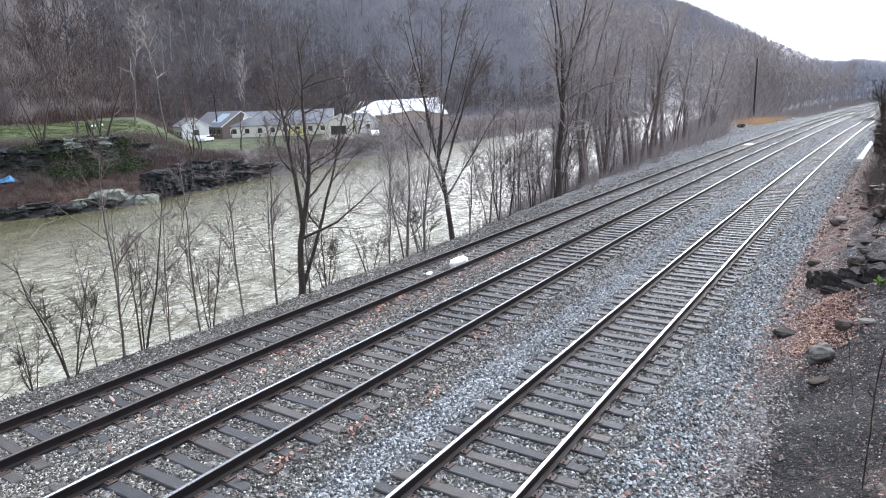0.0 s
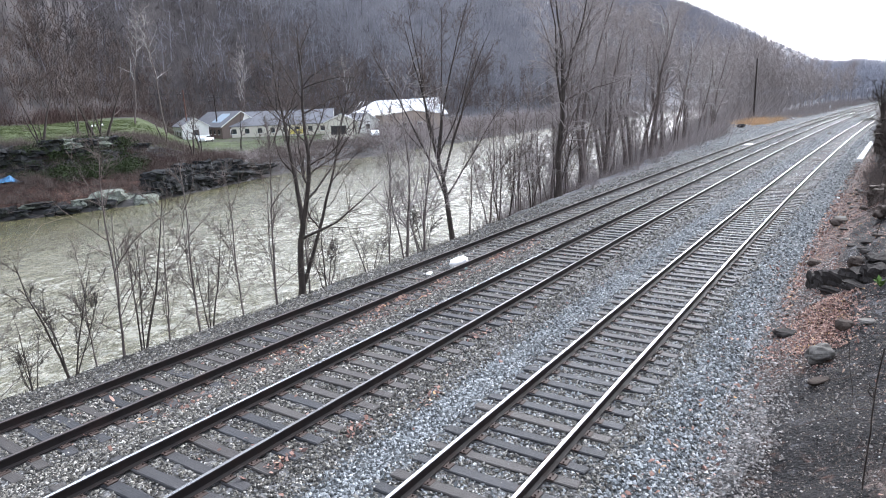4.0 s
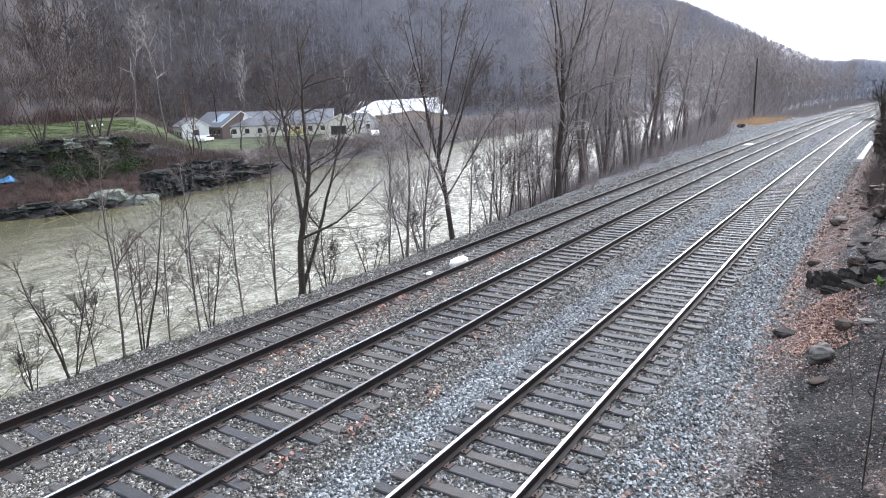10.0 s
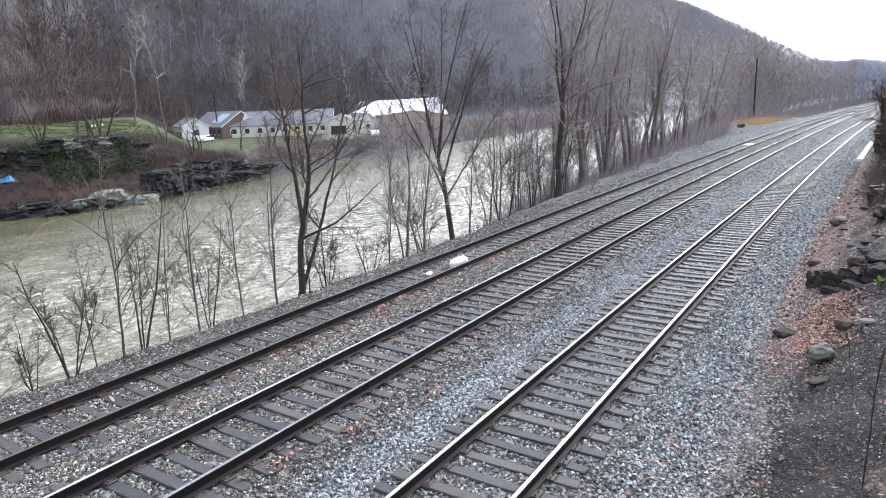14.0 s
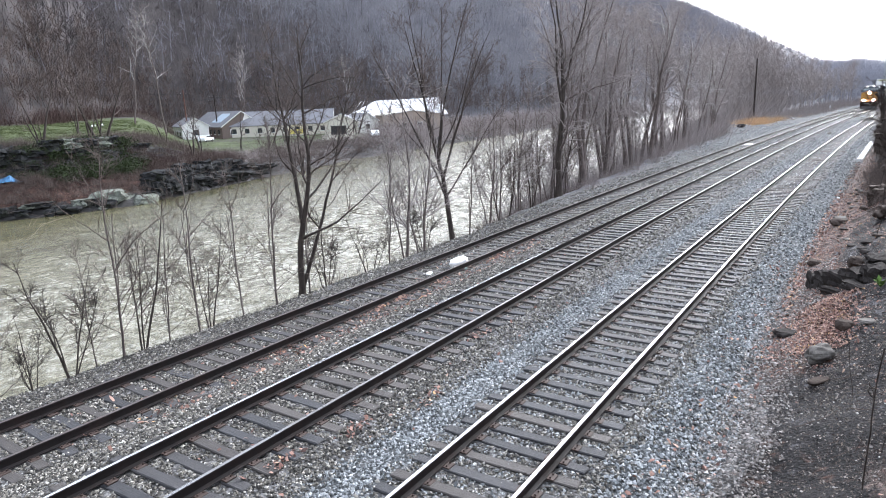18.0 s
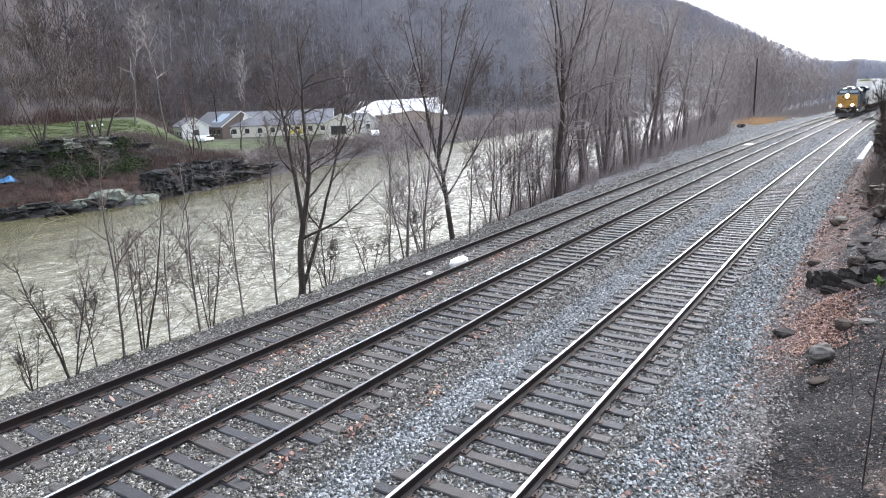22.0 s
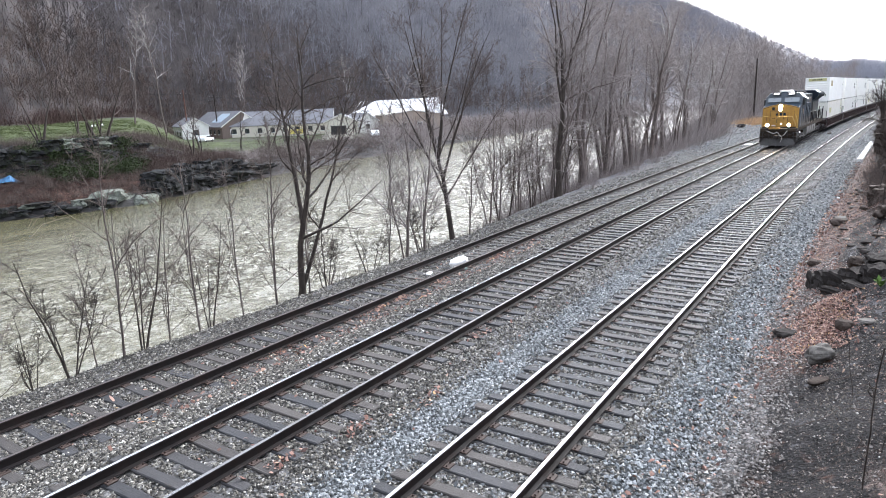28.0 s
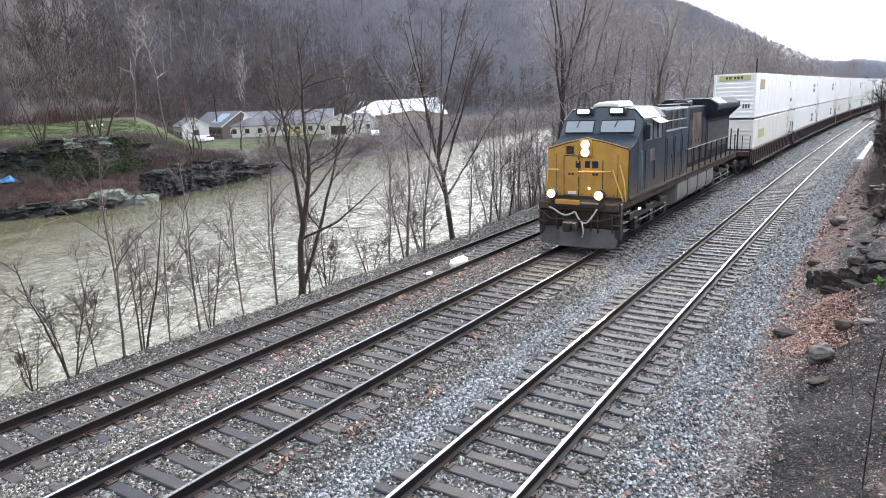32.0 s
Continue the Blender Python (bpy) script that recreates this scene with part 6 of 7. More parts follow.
M["tarp_pale"] = worn("pale_blue_sheet", (0.42, 0.52, 0.60), (0.55, 0.60, 0.64), 0.45, 0, 0.6, 0.6)
M["play_yellow"] = worn("yellow_canopy_cloth", (0.62, 0.52, 0.12), (0.5, 0.43, 0.16), 0.7)
M["concrete"] = worn("pale_concrete", (0.52, 0.51, 0.49), (0.34, 0.33, 0.31), 0.85, 0, 1.4, 0.6, 20, 0.3)
M["concrete_white"] = worn("white_painted_concrete", (0.80, 0.80, 0.79), (0.62, 0.61, 0.6), 0.8, 0, 1.0, 0.35)
M["pole_wood"] = bark_material("creosoted_pole", (0.016, 0.013, 0.012), (0.055, 0.042, 0.036))
M["pole_red"] = bark_material("red_brown_pole", (0.09, 0.045, 0.035), (0.2, 0.105, 0.082))
M["wire"] = material("black_wire", (0.02, 0.02, 0.022), 0.6)
M["car_white"] = worn("white_car_paint", (0.78, 0.79, 0.8), (0.62, 0.62, 0.62), 0.25, 0, 1.2, 0.25)
M["car_glass"] = worn("dark_car_glass", (0.03, 0.035, 0.04), (0.05, 0.05, 0.055), 0.08)
M["tyre"] = worn("black_tyre", (0.02, 0.02, 0.02), (0.05, 0.045, 0.04), 0.85)
M["foam"] = worn("white_foam_block", (0.84, 0.84, 0.83), (0.7, 0.69, 0.66), 0.9, 0, 9, 0.3, 60, 0.5)
M["weed"] = worn("teal_scrap", (0.16, 0.21, 0.20), (0.1, 0.12, 0.12), 0.7)


def facing(x, y, extra=0.0):
    """The turn that points the front of a thing at the railway."""
    return math.degrees(math.atan2(-x, y)) + extra


def house(label, x, y, turn, w, d, eave, ridge, wall, roof, holes=(), ground_z=-1.95, extra=()):
    h = tagged(new("house"), label, "house", "houses across the river")
    h.matrix_basis = pose(x, y, ground_z, 0, 0, turn)
    a = w / 2
    prof = [(-a, -0.3), (a, -0.3), (a, eave), (0, ridge), (-a, eave)]
    part("wall", loft(prof, 0, prof, d), M[wall], h)
    lap, t = 0.35, 0.14
    k = (ridge - eave) / a
    for side in (-1, 1):
        r = [(side * (a + lap), eave - k * lap + 0.03), (0, ridge + 0.03), (0, ridge + 0.03 + t), (side * (a + lap), eave - k * lap + 0.03 + t)]
        part("roof", loft(r, -lap, r, d + lap), M[roof], h)
        tr = [(side * (a + lap), eave - k * lap - 0.04), (0, ridge - 0.04), (0, ridge + 0.05 + t), (side * (a + lap), eave - k * lap + 0.05 + t)]
        part("gable_trim", loft(tr, -lap - 0.06, tr, -lap + 0.0), M["siding_white"], h)
    for i in range(int((eave + 0.2) / 0.45)):
        z = i * 0.45
        part("siding_board", slab(-a - 0.015, a + 0.015, -0.03, 0.0, z, z + 0.42, 0.0), M[wall], h)
    for hx, hz, hw, hh in holes:
        win = part("window", slab(hx - hw / 2, hx + hw / 2, -0.05, 0.0, hz, hz + hh, 0.0), M["car_glass"], h)
        bm = slab(hx - hw / 2 - 0.1, hx + hw / 2 + 0.1, -0.09, -0.03, hz + hh, hz + hh + 0.12, 0.0)
        for sx in (-1, 1):
            slab(hx + sx * (hw / 2 + 0.05) - 0.05, hx + sx * (hw / 2 + 0.05) + 0.05, -0.09, -0.03, hz, hz + hh, 0.0, bm)
        part("frame", bm, M["siding_white"], win)
        part("sill", slab(hx - hw / 2 - 0.15, hx + hw / 2 + 0.15, -0.14, -0.03, hz - 0.12, hz, 0.0), M["siding_white"], win)
    for y0 in np.arange(2.0, d - 1.5, 3.2):
        for sx in (-1, 1):
            win = part("window", slab(min(sx * a, sx * a + sx * 0.05), max(sx * a, sx * a + sx * 0.05), y0, y0 + 1.1, 1.0, 2.2, 0.0), M["car_glass"], h)
            part("sill", slab(min(sx * a, sx * a + sx * 0.12), max(sx * a, sx * a + sx * 0.12), y0 - 0.1, y0 + 1.2, 0.88, 1.0, 0.0), M["siding_white"], win)
    for name, bm, mat, lab in extra:
        part(name, bm, M[mat], h, lab)
    return h


def hall():
    h = tagged(new("hall"), "large low hall with a white metal roof", "hall", "houses across the river")
    h.matrix_basis = pose(-131, 171, -2.0, 0, 0, facing(-131, 171))
    part("wall", slab(-16, 16, 0.6, 22, -0.3, 3.4, 0.0), M["siding_brown"], h)
    bm = bmesh.new()
    v = [bm.verts.new(c) for c in ((-17, 0, 3.2), (17, 0, 3.2), (17, 23, 3.2), (-17, 23, 3.2), (-6.5, 8.5, 8.2), (14.5, 8.5, 8.5), (14.5, 16, 8.5), (-6.5, 16, 8.2))]
    for f in ((0, 1, 5, 4), (1, 2, 6, 5), (2, 3, 7, 6), (3, 0, 4, 7), (4, 5, 6, 7), (3, 2, 1, 0)):
        bm.faces.new([v[i] for i in f])
    bmesh.ops.recalc_face_normals(bm, faces=bm.faces[:])
    roof = part("roof", bm, M["roof_white"], h, "white hipped metal roof")
    for i in range(14):
        x = -15 + i * 2.3
        k = max(-8.0, min(10.5, x))
        part("seam", tubes("seam", [pipe([(x, 0.05, 3.25), (x * 0.45 + k * 0.55, 8.4, 8.3)], 0.05, 4)], M["roof_white"]), None, roof)
    part("eave_board", slab(-17.1, 17.1, -0.12, 0.0, 2.95, 3.25, 0.0), M["siding_white"], h)
    for i in range(7):
        w = part("window", slab(-14 + i * 4.4, -12.2 + i * 4.4, 0.53, 0.6, 0.9, 2.3, 0.0), M["car_glass"], h)
        part("sill", slab(-14.1 + i * 4.4, -12.1 + i * 4.4, 0.45, 0.6, 0.76, 0.9, 0.0), M["siding_white"], w)
    return h


def village():
    house("small white gabled house with a dark window", -145.5, 105.8, facing(-145.5, 105.8, 12), 6.6, 11, 3.4, 5.4, "siding_white", "roof_grey", ((0.2, 1.1, 1.3, 1.4),))
    house("long house with grey shingle roof and white gable", -137.5, 114, facing(-137, 114, 20), 10.5, 26, 3.0, 6.6, "siding_brown", "roof_grey", ((-2.4, 0.9, 1.3, 1.2), (2.4, 0.9, 1.3, 1.2)), extra=(("gable_panel", prism([(-0.2, 3.0), (4.6, 3.0), (1.0, 6.0)], "y", -0.06, 0.0), "siding_white", "white gable panel"), ("roof_sheet", loft([(-4.2, 3.95), (-1.0, 6.12), (-1.0, 6.2), (-4.2, 4.03)], 4.0, [(-4.2, 3.95), (-1.0, 6.12), (-1.0, 6.2), (-4.2, 4.03)], 11.0), "tarp_pale", "pale blue sheet on the roof")))
    house("long low tan house with a grey roof", -122, 131.5, facing(-122, 131.5, 88), 9, 26, 3.0, 6.3, "siding_tan", "roof_grey", ((0, 1.0, 1.4, 1.2),))
    house("tan house with a dark garage door", -110, 121.5, facing(-110, 121.5, -4), 8.0, 9, 3.2, 5.0, "siding_tan", "roof_grey", ((1.6, 0.2, 0.2, 0.2),), extra=(("garage_door", slab(-2.6, 1.2, -0.08, -0.01, -0.1, 2.3, 0.02), "dark", "dark open garage door"),))
    house("white gabled house beside the hall", -109.5, 131, facing(-109, 131, 25), 6.0, 9, 3.0, 4.9, "siding_white", "roof_grey", ((0, 1.0, 1.1, 1.2),))
    house("low weathered tan building near the river", -99, 136, facing(-99, 136, 12), 15, 12, 4.2, 5.2, "brick_tan", "siding_tan", ((-2, 1, 1.2, 1.2), (2, 1, 1.2, 1.2)))
    hall()
    c = tagged(new("canopy"), "yellow cloth canopy in a yard", "canopy")
    c.matrix_basis = pose(-111.5, 107.5, -1.95, 0, 0, facing(-111.5, 107.5))
    part("cloth", loft([(-2.4, 2.2), (0, 3.1), (2.4, 2.2), (0, 3.16)], 0, [(-2.4, 2.2), (0, 3.1), (2.4, 2.2), (0, 3.16)], 3), M["play_yellow"], c)
    part("side_cloth", slab(-1.5, 1.9, -0.02, 0.02, 1.2, 2.2, 0.0), M["play_yellow"], c)
    for x in (-2.2, 2.2):
        for y in (0.15, 2.85):
            part("post", tubes("post", [pipe([(x, y, -0.1), (x, y, 2.3)], 0.06, 6)], M["siding_white"]), None, c)
    f = tagged(new("retaining_wall"), "low pale concrete wall by the river", "wall")
    f.matrix_basis = pose(-98.5, 107.0, -2.1, 0, 0, facing(-98.5, 107.0))
    part("wall_block", slab(-3.2, 3.2, 0, 0.5, -1.2, 1.1, 0.05), M["siding_tan"], f)
    part("pillar", slab(2.6, 3.6, -0.1, 0.7, -2.4, 2.2, 0.05), M["siding_tan"], f, "tan pillar")


village()


def parked_car(x, y, z, turn, label):
    c = tagged(new("car"), label, "car", "parked cars across the river")
    c.matrix_basis = pose(x, y, z, 0, 0, turn)
    side = [(-2.2, 0.35), (2.2, 0.35), (2.25, 0.7), (2.0, 0.95), (1.1, 1.02), (0.5, 1.5), (-1.3, 1.52), (-2.1, 1.05), (-2.25, 0.75)]
    part("body", prism(side, "y", -0.88, 0.88, 0.06), M["car_white"], c)
    for s in (-1, 1):
        part("side_glass", prism([(-1.75, 1.08), (0.9, 1.08), (0.42, 1.42), (-1.25, 1.44)], "y", min(s * 0.88, s * 0.89), max(s * 0.88, s * 0.89)), M["car_glass"], c)
    part("windscreen", slab(0.62, 0.98, -0.75, 0.75, 1.06, 1.4, 0.02), M["car_glass"], c)
    for x0 in (-1.35, 1.4):
        for s in (-1, 1):
            w = part("wheel", disc(0.33, 0.22, "y", (x0, s * 0.8, 0.33), 18, 0.03), M["tyre"], c)
            part("rim", disc(0.19, 0.03, "y", (x0, s * 0.915, 0.33), 14), M["steel"], w)
    for s in (-0.6, 0.6):
        part("headlight", slab(2.12, 2.24, s - 0.17, s + 0.17, 0.66, 0.82, 0.03), M["pane"], c)


parked_car(-94.5, 115, -1.98, facing(-94.5, 115, 98), "white car parked beside a house")
parked_car(-131.5, 98.2, -1.95, facing(-131.5, 98.2, 62), "white car parked in front of the small house")


def utility_pole(x, y, z, height, mat, label, arms=(), lean=0.0):
    p = tagged(new("utility_pole"), label, "utility pole", "utility poles")
    p.matrix_basis = pose(x, y, z, 0, lean, facing(x, y))
    part("post", tubes("post", [(np.array([(0, 0, -0.4), (0, 0, height * 0.5), (0, 0, height)]), np.array([0.19, 0.165, 0.13]), 10)], M[mat]), None, p)
    for h, w in arms:
        part("crossarm", slab(-w, w, -0.06, 0.06, h, h + 0.14, 0.01), M["pole_wood"], p)
        for sx in (-0.9, -0.4, 0.4, 0.9):
            part("insulator", disc(0.05, 0.16, "z", (sx * w, 0, h + 0.2), 8), M["concrete"], p)
    return p


utility_pole(-21.3, 146.5, -0.75, 11.9, "pole_wood", "tall dark wooden pole beside the tracks")
utility_pole(-149, 106, -1.9, 12.5, "pole_red", "red-brown wooden pole with a crossarm", ((11.4, 1.6),))
utility_pole(-146, 113, -1.9, 11.0, "pole_wood", "wooden pole with two crossarms by the houses", ((9.4, 1.7), (10.4, 1.3)))
utility_pole(-137, 126, -1.9, 10.5, "pole_wood", "wooden pole behind the long roof", ((9.6, 1.5),))


def wires():
    ends = (Vector((-149, 106, 9.6)), Vector((-146, 113, 8.6)), Vector((-137, 126, 7.7)), Vector((-190, 60, 11)))
    for a, b in ((3, 0), (0, 1), (1, 2)):
        w = tagged(new("overhead_wire"), "thin black sagging wires between the poles", "wire")
        for k in (-0.8, 0.0, 0.8):
            pts = [ends[a].lerp(ends[b], u) + Vector((k, k * 0.5, -1.2 * 4 * u * (1 - u) * (0.2 if a else 1))) for u in np.linspace(0, 1, 7)]
            part("strand", tubes("strand", [pipe([p[:] for p in pts], 0.02, 4)], M["wire"]), None, w)


wires()


# ---- rocks of the far ledge ----
def boulder(label, s, o, size, mat, seed, turn=0.0, z=None, flat=0.0, name="boulder", detail=3, category="rock", group=""):
    rng = random.Random(seed)
    shape = block(rng, size) if name in ("cap_rock", "bank_rock", "face_rock") else lump(rng, size, 0.42 if name in ("rock_outcrop", "rock_ledge", "rock_slab", "ledge_rock") else 0.2, 4 if name in ("rock_outcrop", "ledge_rock") else detail, flat)
    ob = new(name, bm_mesh(name, shape, M[mat]))
    h = land_z(s, o) if z is None else z
    ob.matrix_basis = on_track(s, o, h - size[2] * 0.25, turn)
    return tagged(ob, label, category, group)


boulder("large pale lichen-covered slab at the water's edge", 39.0, -68.0, (1.6, 2.5, 1.6), "rock_pale", 1, 15, -5.1, 0.75, "rock_slab")
boulder("pale grey rock at the water's edge", 42.6, -67.6, (1.3, 2.0, 1.0), "rock_pale", 2, 60, -5.0, 0.6)
rng = random.Random(12)
for i in range(26):
    s = 24 + i * 1.05
    d = rng.choice((1.0, 7.9, 8.4, 8.6))
    o = float(np.interp(s, SHORE_S, SHORE_O)) - d - rng.uniform(0, 0.6)
    boulder("dark layered rock in the far bank ledge", s, o, (rng.uniform(0.5, 1.0), rng.uniform(0.7, 1.6), rng.uniform(0.3, 0.7)), "ledge", 100 + i, rng.uniform(-20, 20), None, 0.55, "ledge_rock", 2, group="rocks of the far ledge")
for i in range(16):
    s = 44 + i * 1.5
    o = float(np.interp(s, SHORE_S, SHORE_O)) - rng.uniform(0.4, 1.8)
    boulder("dark rock along the far water line", s, o, (rng.uniform(0.7, 1.2), rng.uniform(1.5, 2.8), rng.uniform(0.4, 0.8)), "ledge", 140 + i, rng.uniform(-25, 25), None, 0.6, "ledge_rock", 2, group="rocks of the far ledge")
for i in range(12):
    s = 26.5 + i * 1.05
    o = float(np.interp(s, SHORE_S, SHORE_O)) - rng.uniform(0.2, 1.6)
    boulder("grey broken rock at the far water's edge", s, o, (rng.uniform(0.4, 0.8), rng.uniform(0.6, 1.2), rng.uniform(0.4, 0.8)), "rock_pale" if i % 4 == 1 else "ledge", 220 + i, rng.uniform(-40, 40), None, 0.6, "ledge_rock", 2, group="rocks of the far ledge")
for i in range(34):
    s = 45.0 + (i % 17) * 0.95 + rng.uniform(-0.3, 0.3)
    row = i // 17
    o = float(np.interp(s, SHORE_S, SHORE_O)) - rng.uniform(0.7, 1.3) - 0.7 * row
    boulder("dark layered rock face above the far water line", s, o, (rng.uniform(0.7, 1.1), rng.uniform(0.8, 1.3), rng.uniform(0.55, 0.95)), "ledge", 180 + i, rng.uniform(-35, 35), (-4.6 if row == 0 else -3.3) + rng.uniform(-0.2, 0.25), 0.6, "face_rock", 2, group="rocks of the far ledge")
for i, (s, o, a, b, c) in enumerate(((30.6, -78.6, 1.2, 1.3, 0.9), (32.4, -77.6, 1.3, 1.4, 0.95), (34.4, -77.0, 1.2, 1.3, 0.8), (28.6, -79.6, 1.3, 1.4, 1.0), (31.6, -76.9, 0.9, 1.2, 0.6))):
    boulder("dark grey block at the top of the far ledge", s, o, (a, b, c), "ledge", 260 + i, rng.uniform(-25, 25), 0.2, 0.6, "cap_rock", 2, group="cap rocks of the far ledge")
for i in range(5):
    s = 37.5 + i * 1.6
    o = float(np.interp(s, SHORE_S, SHORE_O)) - 9.2
    boulder("pale cap rock on top of the ledge", s, o, (1.1, rng.uniform(0.9, 1.5), 0.55), "rock_pale" if i % 2 else "ledge", 170 + i, rng.uniform(-15, 15), 1.5, 0.5, "cap_rock", 2, group="cap rocks of the far ledge")


def crumpled_sheet(name, label, mat, s, o, w, d, h, seed, z=None, category="sheet"):
    rng = random.Random(seed)
    bm = bmesh.new()
    bmesh.ops.create_grid(bm, x_segments=10, y_segments=8, size=0.5)
    off = Vector((rng.random() * 20, 0, 0))
    for v in bm.verts:
        r = max(0.0, 1 - (v.co.x ** 2 + v.co.y ** 2) * 3.2)
        v.co = Vector((v.co.x * w, v.co.y * d, h * r * (0.7 + 0.8 * noise.noise(v.co * 4 + off)) + 0.02))
    geo = bmesh.ops.extrude_face_region(bm, geom=bm.faces[:])
    for g in geo["geom"]:
        if isinstance(g, bmesh.types.BMVert):
            g.co.z += 0.02
    bmesh.ops.recalc_face_normals(bm, faces=bm.faces[:])
    ob = new(name, bm_mesh(name, bm, M[mat]))
    ob.matrix_basis = on_track(s, o, land_z(s, o) if z is None else z, rng.uniform(-30, 30))
    return tagged(ob, label, category)


crumpled_sheet("tarpaulin", "crumpled blue plastic tarpaulin on the far bank", "tarp_blue", 32.0, -75.6, 2.2, 3.0, 0.75, 4, -1.6, "tarpaulin")
for s, o, k in ((58.0, -108.0, 0.15), (58.8, -108.5, 0.13), (60.2, -109, 0.15)):
    boulder("small white stone on the meadow", s, o, (k, k, k * 1.2), "foam", int(s * 10), 0, None, 0.0, "meadow_stone", 2, group="white stones on the meadow")

# ---- litter on the track bed ----
boulder("large white foam block lying against the rail", 19.05, -7.75, (0.26, 0.62, 0.22), "foam", 31, 8, -0.46, 0.7, "foam_block", 3, "litter")
boulder("small white foam scrap between the rails", 17.6, -8.05, (0.10, 0.19, 0.06), "foam", 32, 20, -0.46, 0.6, "foam_scrap", 2, "litter")
boulder("white foam crumb beside the big block", 19.9, -7.55, (0.06, 0.1, 0.06), "foam", 38, 0, -0.46, 0.0, "foam_scrap", 2, "litter")
boulder("dull teal plastic scrap beside the rail", 18.5, -7.12, (0.05, 0.07, 0.05), "weed", 33, 0, -0.42, 0.0, "plastic_scrap", 2, "litter")
boulder("dull teal plastic scrap at the outer rail", 18.4, -8.98, (0.06, 0.08, 0.05), "weed", 34, 0, -0.46, 0.0, "plastic_scrap", 2, "litter")
boulder("flat white scrap on the far part of the track", 75.5, -8.2, (0.35, 0.7, 0.1), "foam", 35, 0, -0.46, 0.5, "foam_scrap", 2, "litter")
boulder("dark stone pile at the edge of the gravel", 113.5, -16.9, (0.7, 0.55, 0.3), "rock_dark", 36, 0, None, 0.0, "stone_pile", 2)
boulder("dark lump between the tracks", 90.4, -2.25, (0.28, 0.4, 0.1), "rock_brown", 37, 0, None, 0.0, "stone", 2)
boulder("small white stone at the foot of the bank", 39.5, 2.7, (0.08, 0.08, 0.07), "foam", 39, 0, None, 0.0, "white_stone", 2)
mark = tagged(new("trackside_marker"), "small white trackside marker post", "marker post")
mark.matrix_basis = on_track(190.5, -14.6, -0.75)
part("post", slab(-0.07, 0.07, -0.1, 0.1, -0.2, 0.9, 0.02), M["concrete_white"], mark)
part("plate", slab(-0.16, 0.16, -0.14, -0.1, 0.6, 1.2, 0.02), M["concrete_white"], mark)

# ---- the near bank ----
boulder("rounded grey boulder at the foot of the bank", 14.35, 3.86, (0.19, 0.33, 0.19), "rock", 41, -35, None, 0.0, "boulder", 4)
boulder("flat grey stone half buried in dark soil", 13.25, 3.95, (0.11, 0.27, 0.07), "rock_brown", 42, -35, None, 0.6, "flat_stone", 3)
boulder("dark flat stone beside the fallen leaves", 16.5, 3.05, (0.28, 0.2, 0.14), "rock_dark", 43, 10, None, 0.6, "flat_stone", 3)
boulder("mossy grey rock set in the bank", 15.9, 4.2, (0.16, 0.18, 0.16), "rock_brown", 46, 40, None, 0.7, "stone", 3)
boulder("thin grey slab lying on the bank", 15.8, 4.66, (0.22, 0.13, 0.06), "rock", 47, 20, None, 0.5, "flat_stone", 3)
boulder("rounded brown-grey rock set in the bank", 21.3, 4.2, (0.2, 0.28, 0.2), "rock_brown", 52, 20, None, 0.8, "stone", 3)
boulder("brown rock among leaves", 30.9, 3.3, (0.36, 0.4, 0.2), "rock_brown", 48, 0, None, 0.7, "stone", 3)
boulder("grey rock on the leafy bank", 24.0, 3.0, (0.2, 0.26, 0.16), "rock_brown", 49, 30, None, 0.7, "stone", 3)
# a broken dark ledge in the bank
for i, (s, o, a, b, c, turn) in enumerate(((20.6, 3.25, 0.13, 0.25, 0.3, 20), (20.2, 3.55, 0.2, 0.26, 0.28, 35), (19.8, 3.95, 0.24, 0.36, 0.24, 50), (19.4, 4.3, 0.26, 0.36, 0.26, 30), (19.0, 4.7, 0.28, 0.36, 0.26, 20), (20.4, 4.7, 0.26, 0.36, 0.2, 10), (19.2, 3.8, 0.12, 0.3, 0.1, 60), (18.6, 4.3, 0.16, 0.34, 0.1, 40))):
    boulder("dark broken rock ledge sticking out of the bank", s, o, (a, b, c), "rock_dark", 400 + i, turn, land_z(s, o) - c * 0.75, 0.0, "bank_rock", 2, group="broken ledge in the near bank")
for i in range(76):
    s, o = rng.uniform(19, 40), rng.uniform(3.3, 5.6)
    k = rng.uniform(0.04, 0.12) * (1 + (i % 9 == 0)) * (1 + s / 60)
    boulder("small stone on the leafy bank", s, o, (k, k * rng.uniform(1, 1.9), k * rng.uniform(0.35, 0.7)), rng.choice(("rock_dark", "rock_brown", "rock")), 200 + i, rng.uniform(0, 180), None, 0.6, "bank_stone", 2, group="stones on the near bank")
for i in range(16):
    s = 44.6 + (i % 8) * 1.5 + rng.uniform(-0.3, 0.3)
    o = 4.3 + 0.2 * (i // 8) + rng.uniform(-0.05, 0.08)
    boulder("dark rock of the cutting beside the track", s, o, (rng.uniform(0.22, 0.36), rng.uniform(0.6, 0.9), rng.uniform(0.4, 0.6)), "rock_brown", 340 + i, rng.uniform(-20, 20), None, 0.0, "bank_rock", 2, group="rock outcrops on the near bank")
